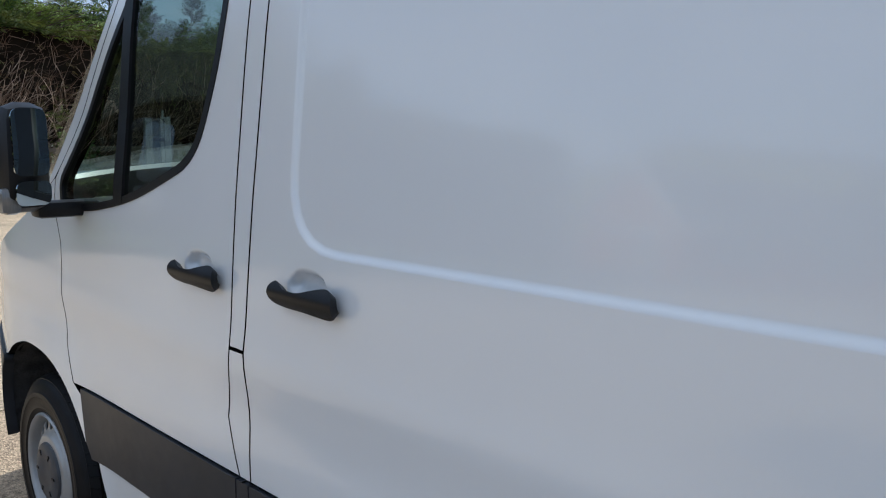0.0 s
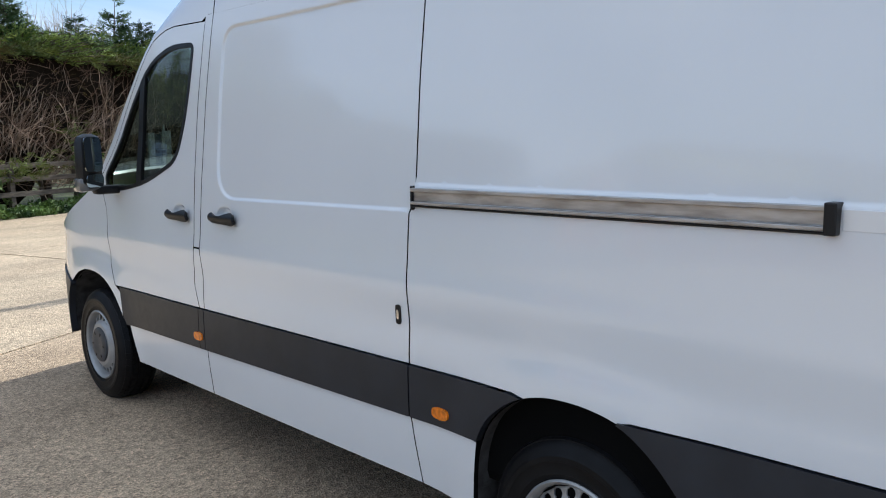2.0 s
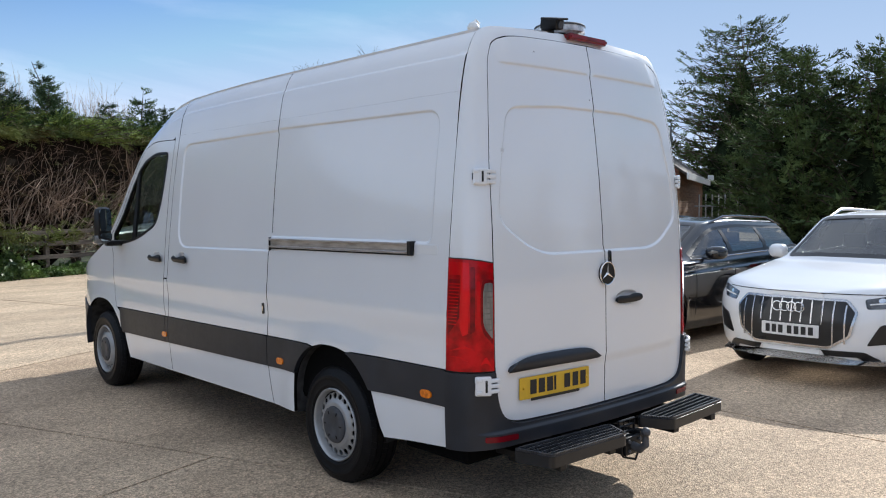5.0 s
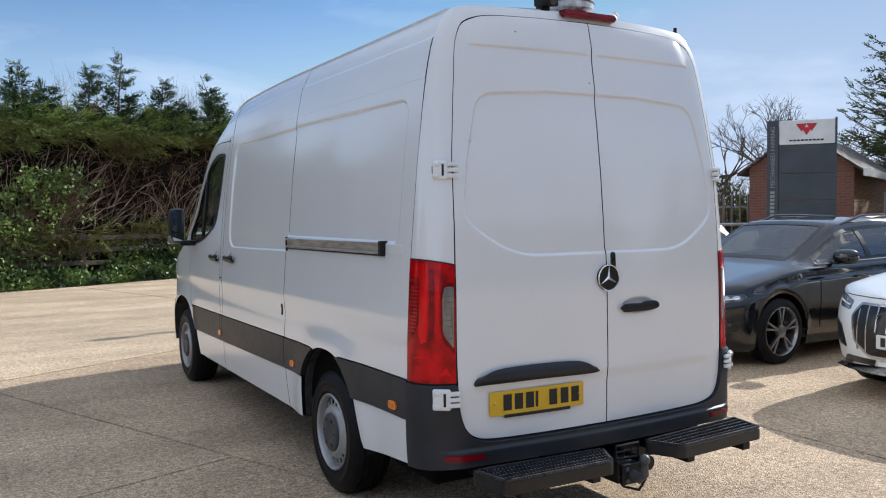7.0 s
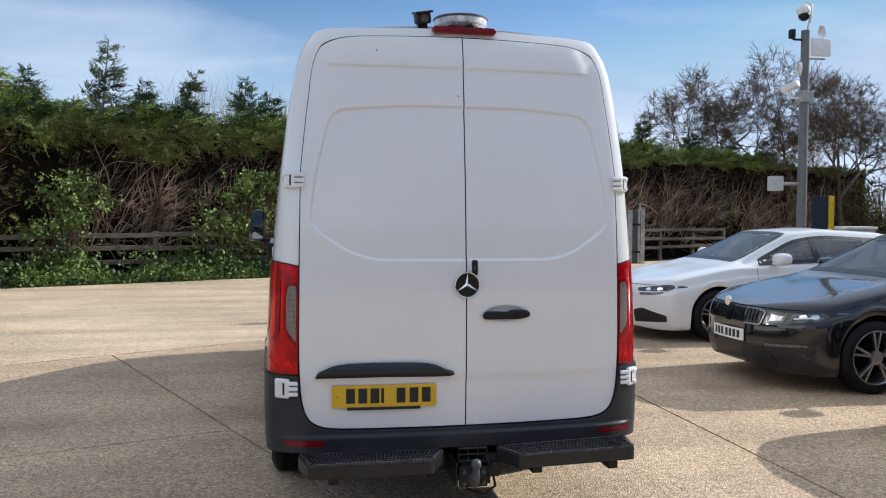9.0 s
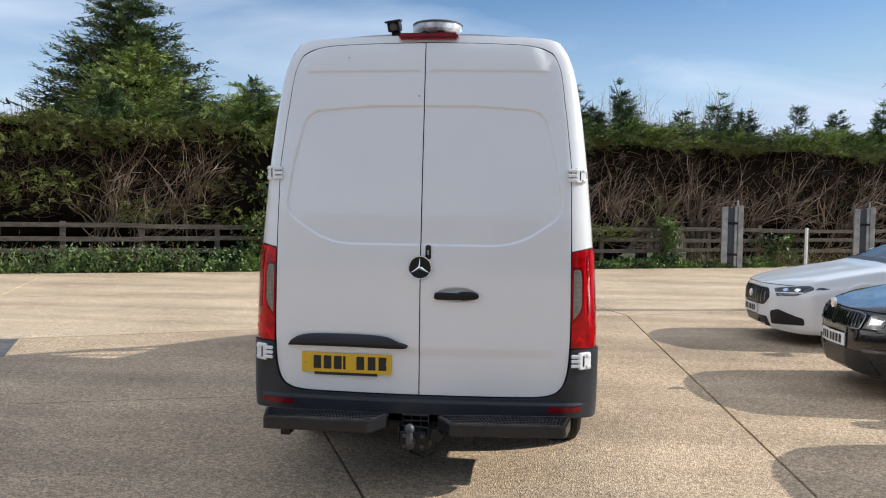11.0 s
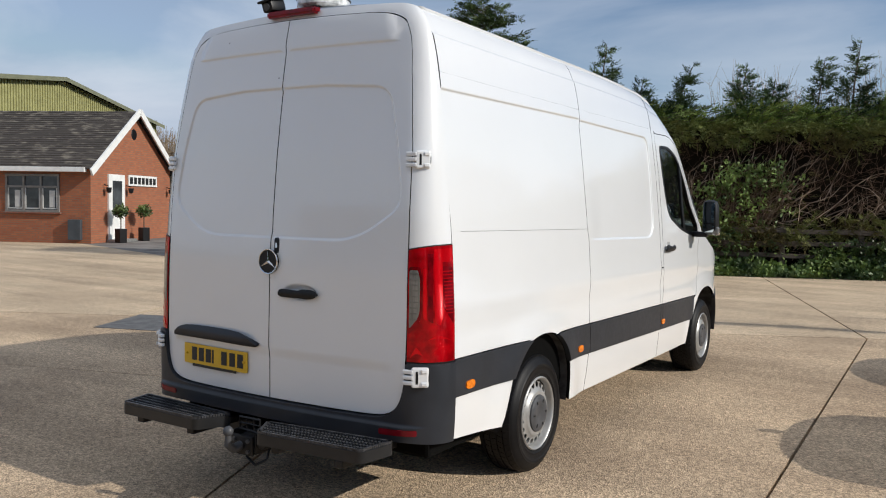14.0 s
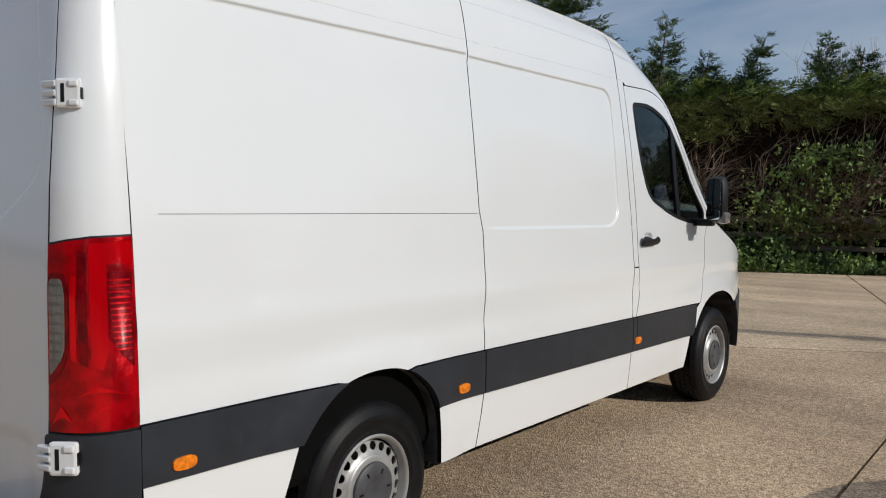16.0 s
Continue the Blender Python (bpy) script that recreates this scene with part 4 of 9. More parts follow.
# round badge on the door gap
bm = bmesh.new()
c = on_back(0, 1.247, 0.0)
lathe(bm, [(0.0, 0.062), (0.012, 0.062), (0.016, 0.058), (0.016, 0.0005)], (0, 0, 0), 40)
bmesh.ops.transform(bm, matrix=Matrix.Translation(c) @ Matrix.Rotation(radians(-90), 4, "Z"), verts=bm.verts)
badge = part("badge", bm, M_BLACK, door_l, "round dark badge with a chrome ring", smooth=True)
bm = bmesh.new()
lathe(bm, [(0.010, 0.064), (0.016, 0.0655), (0.019, 0.0635), (0.018, 0.0600), (0.012, 0.0600)], (0, 0, 0), 40)
for k in range(3):
    a = math.tau * k / 3 + math.pi / 2
    d, n = Vector((0, math.cos(a), math.sin(a))), Vector((0, -math.sin(a), math.cos(a)))
    tip, base = d * 0.060, n * 0.0095
    vs = [bm.verts.new(v + Vector((x, 0, 0))) for x, v in ((0.016, base), (0.016, -base), (0.019, tip), (0.024, Vector((0, 0, 0))))]
    bm.faces.new((vs[0], vs[3], vs[2])), bm.faces.new((vs[3], vs[1], vs[2]))
bmesh.ops.transform(bm, matrix=Matrix.Translation(c) @ Matrix.Rotation(radians(-90), 4, "Z"), verts=bm.verts)
part("badge_ring", bm, M_CHROME, badge, smooth=True)
patch("keyhole_rim", door_r, M_CAP, rounded([(0.027, 1.291), (0.059, 1.291), (0.059, 1.372), (0.027, 1.372)], 0.014), lambda x, z: tuple(on_back(x, z, 0.0025)), thick=0.004, grid=0.02, step=0.01)
patch("keyhole_cover", door_r, M_BLACK, rounded([(0.030, 1.295), (0.056, 1.295), (0.056, 1.368), (0.030, 1.368)], 0.012), lambda x, z: tuple(on_back(x, z, 0.004)), thick=0.006, grid=0.02, step=0.01)
patch("keyhole", door_r, M_CHROME, rounded([(0.038, 1.318), (0.048, 1.318), (0.048, 1.345), (0.038, 1.345)], 0.004), lambda x, z: tuple(on_back(x, z, 0.006)), thick=0.002, grid=0.02, step=0.01)
dish(door_r, REAR_CUP, back, lambda d: (0, d, 0), False)
patch("door_handle", door_r, M_BLACK, flowing([(0.080, 1.086), (0.084, 1.104), (0.10, 1.112), (0.15, 1.112), (0.21, 1.110), (0.222, 1.116), (0.27, 1.118), (0.312, 1.114), (0.328, 1.100), (0.320, 1.080), (0.27, 1.070), (0.20, 1.070), (0.12, 1.070), (0.088, 1.074), (0.080, 1.086)], 3)[:-1], lambda x, z: tuple(Vector(rear_map(0.004 + 0.022 * math.cos(max(-1.5, min(1.5, (z - 1.092) / 0.024))), False)(x, z))), thick=0.020, grid=0.03, step=0.012, label="dark rear door handle")

# small chips in the paint
for host, x, z in ((door_l, -0.487, 2.426), (door_l, -0.032, 2.203)):
    patch("paint_chip", host, M_BLACK, [(x + 0.0045 * math.cos(w), z + 0.004 * math.sin(w)) for w in np.linspace(0, math.tau, 9)[:-1]], lambda u, v: tuple(on_back(u, v, 0.0012)), thick=0, grid=0.02, step=0.02)

# hinges
def hinge(sg, a, z, host):
    f = rear_map(0.022 if z < 0.8 else 0.0, False)
    bm = bmesh.new()
    p0, p1, p2 = Vector(f(sg * 0.90, z)), Vector(f(sg * 1.02, z)), Vector(f(sg * 0.78, z))
    ax = (p1 - p0).normalized()
    n = Vector((0, 0, 1)).cross(ax).normalized() * (-1 if sg < 0 else 1)
    n = n if n.y < 0 or n.x * sg > 0 else -n
    m = Matrix(((ax.x, n.x, 0, p0.x), (ax.y, n.y, 0, p0.y), (ax.z, n.z, 1, p0.z), (0, 0, 0, 1)))
    m = m @ Matrix.Diagonal((1.15, 1.0, 1.15, 1)) if z < 0.8 else m
    box(bm, (-0.016, 0.0, -0.042), (0.056, 0.022, 0.042), 0.008, m)
    box(bm, (0.024, 0.018, 0.018), (0.050, 0.028, 0.035), 0.004, m)
    box(bm, (0.024, 0.018, -0.035), (0.050, 0.028, -0.018), 0.004, m)
    body = part("hinge", bm, M_PAINT, host, "white painted door hinge")
    ax2 = (p2 - p0).normalized()
    n2 = Vector((0, -1, 0))
    m2 = Matrix(((ax2.x, n2.x, 0, p0.x), (ax2.y, n2.y, 0, p0.y), (ax2.z, n2.z, 1, p0.z), (0, 0, 0, 1)))
    bm = bmesh.new()
    for dz in (-0.026, 0.0, 0.026):
        box(bm, (-0.005, 0.006, dz - 0.010), (0.050, 0.028, dz + 0.010), 0.005, m2)
    part("hinge_arm", bm, M_PAINT, body)
    bm = bmesh.new()
    box(bm, (0.002, 0.012, -0.026), (0.012, 0.0230, 0.026), 0.0, m)
    part("hinge_slot", bm, M_BLACK, body)
    bm = bmesh.new()
    box(bm, (0.053, 0.004, -0.016), (0.058, 0.018, 0.016), 0.0, m)
    part("hinge_slot", bm, M_BLACK, body)


for sg in (-1, 1):
    for z in (0.745, 1.766):
        hinge(sg, 0.9, z, van)

# roof end: brake lamp, beacon, camera
bm = bmesh.new()
bmesh.ops.create_cube(bm, size=1.0)
bmesh.ops.transform(bm, matrix=Matrix.Translation((0.012, -1.105, 2.545)) @ Matrix.Diagonal((0.335, 0.07, 0.034, 1)), verts=bm.verts)
bmesh.ops.bevel(bm, geom=list(bm.edges), offset=0.010, segments=3, affect="EDGES")
part("brake_lamp", bm, M_REDDEEP, van, "dark red high-level brake lamp", smooth=True)
bm = bmesh.new()
box(bm, (-0.07, -0.98, 2.562), (0.15, -0.82, 2.590), 0.008)
bar_base = part("beacon_base", bm, M_LIGHTGREY, van)
for w in np.linspace(0, math.tau, 7)[:-1] + 0.3:
    bm = bmesh.new()
    box(bm, (-0.020, 0.075, 2.570), (0.020, 0.115, 2.612), 0.006, Matrix.Translation((0.04, -0.90, 0)) @ Matrix.Rotation(w, 4, "Z"))
    part("beacon_foot", bm, M_BLACK, bar_base)
bm = bmesh.new()
lathe(bm, [(2.600, 0.110), (2.604, 0.132), (2.612, 0.144), (2.640, 0.146), (2.646, 0.143)], (0.04, -0.90, 0), 40, "z")
beacon_lens = part("beacon_lens", bm, M_LENSGLASS, bar_base, "low clear warning beacon", smooth=True)
bm = bmesh.new()
lathe(bm, [(2.644, 0.1475), (2.652, 0.1480), (2.658, 0.140), (2.661, 0.10), (2.662, 0.0005)], (0.04, -0.90, 0), 40, "z")
part("beacon_top", bm, M_CAP, beacon_lens, "dark top plate", smooth=True)
bm = bmesh.new()
lathe(bm, [(2.600, 0.11), (2.600, 0.0005)], (0.04, -0.90, 0), 40, "z")
part("beacon_floor", bm, M_LIGHTGREY, beacon_lens)
bm = bmesh.new()
nod = Matrix.Translation((-0.185, -1.0, 2.56)) @ Matrix.Rotation(radians(-9), 4, "Y") @ Matrix.Rotation(radians(12), 4, "X")
box(bm, (-0.024, -0.03, 0.0), (0.024, 0.03, 0.045), 0.005, nod)
box(bm, (-0.036, -0.085, 0.036), (0.036, 0.03, 0.095), 0.010, nod)
rear_cam = part("reversing_camera", bm, M_BLACK, van, "small black reversing camera on a bracket", smooth=True)
bm = bmesh.new()
box(bm, (-0.045, -0.105, 0.088), (0.045, 0.02, 0.100), 0.004, nod)
part("camera_hood", bm, M_BLACK, rear_cam)
bm = bmesh.new()
lathe(bm, [(0.0, 0.020), (0.006, 0.020), (0.007, 0.0005)], (0, 0, 0), 16)
bmesh.ops.transform(bm, matrix=nod @ Matrix.Translation((0, -0.084, 0.064)) @ Matrix.Rotation(radians(-90), 4, "Z"), verts=bm.verts)
part("camera_lens", bm, M_CAP, rear_cam, smooth=True)

# near-black boxes stand in for shade inside and under the van; wheel housings
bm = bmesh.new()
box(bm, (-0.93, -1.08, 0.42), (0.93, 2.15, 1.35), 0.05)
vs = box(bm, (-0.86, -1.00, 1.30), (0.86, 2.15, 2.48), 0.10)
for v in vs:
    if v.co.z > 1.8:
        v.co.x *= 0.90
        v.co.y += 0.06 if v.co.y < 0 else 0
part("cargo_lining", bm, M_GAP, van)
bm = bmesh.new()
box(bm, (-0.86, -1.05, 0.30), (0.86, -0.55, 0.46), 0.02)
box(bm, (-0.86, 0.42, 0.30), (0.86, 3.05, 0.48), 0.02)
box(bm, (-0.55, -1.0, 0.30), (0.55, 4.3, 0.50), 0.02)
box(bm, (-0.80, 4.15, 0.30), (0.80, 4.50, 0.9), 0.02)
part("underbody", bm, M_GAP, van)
for sg in (-1, 1):
    for cy, arch in ((REAR_Y, ARCH_R), (FRONT_Y, ARCH_F)):
        bm = bmesh.new()
        outer = [bm.verts.new((sg * (side_x(y, z) - 0.022), y, z - 0.004)) for y, z in arch]
        inner = [bm.verts.new((sg * 0.56, y, z + 0.01)) for y, z in arch]
        for i in range(len(arch) - 1):
            bm.faces.new((outer[i], outer[i + 1], inner[i + 1], inner[i]))
        bm.faces.new(inner)
        part("wheel_housing", bm, M_LINER, van, smooth=True)
# cab: bulkhead, dash, wheel, seats
bm = bmesh.new()
box(bm, (-0.82, 2.16, 0.5), (0.82, 2.20, 2.10), 0.01)
box(bm, (-0.74, 2.16, 2.10), (0.74, 2.20, 2.36), 0.01)
part("bulkhead", bm, M_INTERIOR, van)
bm = bmesh.new()
vs = box(bm, (-0.86, 3.05, 0.85), (0.86, 3.62, 1.33), 0.07)
dash = part("dashboard", bm, M_INTERIOR, van, smooth=True)
bm = bmesh.new()
lathe(bm, [(0.0, 0.19), (0.012, 0.20), (0.024, 0.19), (0.012, 0.18), (0.0, 0.19)], (0, 0, 0), 32, "z")
bmesh.ops.transform(bm, matrix=Matrix.Translation((0.42, 2.95, 1.28)) @ Matrix.Rotation(radians(62), 4, "X"), verts=bm.verts)
part("steering_wheel", bm, M_BLACK, dash, smooth=True)
for x0, x1 in ((-0.78, -0.30), (-0.28, 0.12), (0.22, 0.72)):
    bm = bmesh.new()
    box(bm, (x0, 2.32, 0.78), (x1, 2.82, 0.98), 0.05)
    seat = part("seat", bm, M_FABRIC, van, smooth=True)
    bm = bmesh.new()
    vs = box(bm, (x0, 2.26, 0.95), (x1, 2.40, 1.55), 0.05)
    box(bm, (x0 + 0.1, 2.27, 1.58), (x1 - 0.1, 2.36, 1.78), 0.04)
    part("backrest", bm, M_FABRIC, seat, smooth=True)
bm = bmesh.new()
box(bm, (-0.70, 2.2, 2.20), (0.70, 2.66, 2.22), 0.01)
part("headliner", bm, M_INTERIOR, van)

# mirrors
for sg in (-1, 1):
    bm = bmesh.new()
    vs = box(bm, (1.050, 3.165, 1.325), (1.195, 3.30, 1.640), 0.052)
    for v in vs:
        v.co.x -= 0.012 * ease((v.co.z - 1.5) / 0.14)
        v.co.y += 0.020 * ease((v.co.z - 1.45) / 0.2) - 0.03 * (v.co.x - 1.05) / 0.145
        v.co.x *= sg
    mirror = part("door_mirror", bm, M_BLACK, van, "black twin-glass door mirror", smooth=True)
    bm = bmesh.new()
    box(bm, (min(sg * 0.90, sg * 1.09), 3.215, 1.300), (max(sg * 0.90, sg * 1.09), 3.29, 1.350), 0.015)
    part("mirror_arm", bm, M_BLACK, mirror, smooth=True)
    for z0, z1 in ((1.432, 1.622), (1.348, 1.418)):
        gl = patch("mirror_glass", mirror, M_MIRROR, rounded([(1.068, z0), (1.172, z0), (1.168, z1), (1.066, z1)], 0.026), lambda x, z, sg=sg, c=(z0 + z1) / 2, k=0.015: (sg * x, 3.155 - 0.028 * (x - 1.06) / 0.11 + 0.020 * ease((z - 1.45) / 0.2) - k * (z - c), z), flip=sg < 0, thick=0.004, grid=0.05)
    bm = bmesh.new()
    box(bm, (min(sg * 1.145, sg * 1.204), 3.155, 1.322), (max(sg * 1.145, sg * 1.204), 3.26, 1.40), 0.018)
    part("indicator_lens", bm, M_CLEARLENS, mirror, "pale orange indicator lens", smooth=True)


# wheels
def wheel(sg, y, twin=False):
    at = (sg * 0.952, y, HUB_Z)
    R = 0.352
    bm = bmesh.new()
    pr = [(-0.215, 0.215), (-0.225, 0.26), (-0.222, 0.31), (-0.20, 0.338), (-0.180, 0.345), (-0.10, 0.3475), (-0.030, 0.345), (-0.008, 0.336), (0.006, 0.318), (0.014, 0.300), (0.016, 0.296), (0.0195, 0.292), (0.0195, 0.276), (0.017, 0.272), (0.014, 0.240), (0.015, 0.236), (0.010, 0.228), (0.004, 0.214), (-0.01, 0.203)]
    lathe(bm, [(sg * a, r) for a, r in pr], at, 72)
    tyre = part("tyre", bm, M_RUBBER, van, "worn black road tyre", smooth=True, angle=30)
    # tread: ribs of skewed blocks, and lugs over the shoulder
    bm = bmesh.new()
    for row, (a0, a1, n, skew) in enumerate([(-0.198, -0.168, 54, 0.010), (-0.160, -0.128, 60, -0.010), (-0.120, -0.086, 60, 0.008), (-0.078, -0.046, 60, -0.010), (-0.038, -0.008, 54, 0.010)]):
        drop = 0.006 if row in (0, 4) else 0.0
        for k in range(n):
            w = math.tau * (k + 0.5 * (row % 2)) / n
            m = Matrix.Translation(at) @ Matrix.Rotation(w, 4, "X")
            half = math.pi * R / n * 0.92
            vs = box(bm, (min(sg * a0, sg * a1), -half, 0.330), (max(sg * a0, sg * a1), half, R), 0.0)
            for v in vs:
                u = (sg * v.co.x - a0) / (a1 - a0)
                v.co.y += skew * (u - 0.5)
                if v.co.z > 0.34:
                    v.co.z -= drop * 2.2 * (u if row == 4 else 1 - u if row == 0 else 0)
            bmesh.ops.transform(bm, matrix=m, verts=vs)
    tagged(part("tread", bm, M_RUBBER, tyre), kind="stuff")
    bm = bmesh.new()
    lathe(bm, [(sg * a, r) for a, r in [(-0.20, 0.191), (-0.06, 0.190), (-0.03, 0.194), (0.002, 0.199), (0.012, 0.204), (0.016, 0.211), (0.010, 0.217), (0.003, 0.217)]], at, 64)
    rim = part("rim", bm, M_STEEL, van, "silver steel wheel with round vents", smooth=True)
    # the pierced disc
    def disc(u, v):
        r = math.hypot(u, v)
        d = float(np.interp(r, [0.0, 0.128, 0.137, 0.146, 0.156, 0.186, 0.193], [0.008, 0.008, 0.004, -0.008, -0.012, -0.018, -0.026]))
        return (at[0] + sg * d, at[1] + u, at[2] + v)
    n = 20
    holes = []
    for k in range(n):
        w = math.tau * (k + 0.5) / n
        holes.append([(0.1685 * math.cos(w) + 0.0180 * math.cos(w) * math.cos(b) - 0.0180 * math.sin(w) * math.sin(b),
                       0.1685 * math.sin(w) + 0.0180 * math.sin(w) * math.cos(b) + 0.0180 * math.cos(w) * math.sin(b)) for b in np.linspace(0, math.tau, 13)[:-1]])
    circle = lambda r, n: [(r * math.cos(w), r * math.sin(w)) for w in np.linspace(0, math.tau, n + 1)[:-1]]
    patch("wheel_disc", rim, M_STEEL, circle(0.1925, 60), disc, holes=holes, flip=sg < 0, rings=[circle(r, 48) for r in (0.118, 0.128, 0.137, 0.147)], grid=0.05, thick=0.006)
    bm = bmesh.new()
    lathe(bm, [(sg * -0.075, 0.193), (sg * -0.075, 0.0005)], at, 32)
    part("brake_disc", bm, M_GAP, rim)
    bm = bmesh.new()
    lathe(bm, [(sg * a, r) for a, r in [(0.008, 0.110), (0.017, 0.107), (0.023, 0.095), (0.025, 0.060), (0.020, 0.045), (0.020, 0.0005)]], at, 40)
    cap = part("hub_cap", bm, M_CAP, rim, "grey plastic hub cap", smooth=True)
    for k in range(6):
        bm = bmesh.new()
        w = math.tau * k / 6
        m = Matrix.Translation((at[0] + sg * 0.0245, at[1] + 0.077 * math.cos(w), at[2] + 0.077 * math.sin(w)))
        box(bm, (-0.003, -0.010, -0.004), (0.003, 0.010, 0.004), 0.001, m @ Matrix.Rotation(w, 4, "X"))
        part("cap_slot", bm, M_BLACK, cap)


for sg in (-1, 1):
    for y in (REAR_Y, FRONT_Y):
        wheel(sg, y)

# tow bar and the two rear steps
bm = bmesh.new()
box(bm, (-0.62, -1.20, 0.29), (0.62, -1.10, 0.37), 0.01)
box(bm, (-0.055, -1.42, 0.30), (0.055, -1.15, 0.37), 0.012)
for x in (-0.085, 0.078):
    box(bm, (x - 0.006, -1.44, 0.285), (x + 0.006, -1.16, 0.39), 0.003)
tow = part("tow_bar", bm, M_BLACK, van, "black tow bar with ball coupling", smooth=True)
bm = bmesh.new()
tube(bm, [(-0.068, -1.40, 0.385), (-0.068, -1.40, 0.452), (0.072, -1.40, 0.452), (0.072, -1.40, 0.385), (-0.068, -1.40, 0.392)], 0.007, 6)
tube(bm, [(-0.068, -1.40, 0.422), (0.072, -1.40, 0.422)], 0.005, 6)
for x in (-0.02, 0.03):
    tube(bm, [(x, -1.40, 0.392), (x, -1.40, 0.450)], 0.004, 6)
part("socket_guard", bm, M_BLACK, tow, smooth=True)
bm = bmesh.new()
box(bm, (-0.075, -1.455, 0.275), (0.068, -1.43, 0.375), 0.008)
part("tow_plate", bm, M_BLACK, tow, smooth=True)
for x in (-0.05, 0.045):
    for z in (0.298, 0.352):
        bm = bmesh.new()
        lathe(bm, [(0, 0.011), (0.010, 0.011), (0.011, 0.0005)], (0, 0, 0), 6)
        bmesh.ops.transform(bm, matrix=Matrix.Translation((x, -1.455, z)) @ Matrix.Rotation(radians(-90), 4, "Z"), verts=bm.verts)
        part("bolt", bm, M_CAP, tow)
bm = bmesh.new()
tube(bm, [(-0.012, -1.44, 0.325), (-0.012, -1.50, 0.315), (-0.012, -1.535, 0.345), (-0.012, -1.535, 0.395)], [0.025, 0.024, 0.020, 0.016], 12)
bmesh.ops.create_uvsphere(bm, u_segments=16, v_segments=10, radius=0.026, matrix=Matrix.Translation((-0.012, -1.535, 0.413)))
part("tow_ball", bm, M_CAP, tow, "dull grey tow ball", smooth=True)
bm = bmesh.new()
tube(bm, [(0.11, -1.36, 0.34), (0.12, -1.40, 0.26), (0.06, -1.42, 0.225), (-0.02, -1.40, 0.25), (-0.06, -1.36, 0.33)], 0.007, 6)
part("tow_cable", bm, M_BLACK, tow, smooth=True)
bm = bmesh.new()
lathe(bm, [(0, 0.036), (0.05, 0.036), (0.055, 0.03), (0.056, 0.0005)], (0, 0, 0), 20)
bmesh.ops.transform(bm, matrix=Matrix.Translation((0.115, -1.38, 0.35)) @ Matrix.Rotation(radians(-90), 4, "Z"), verts=bm.verts)
part("tow_socket", bm, M_BLACK, tow, smooth=True)


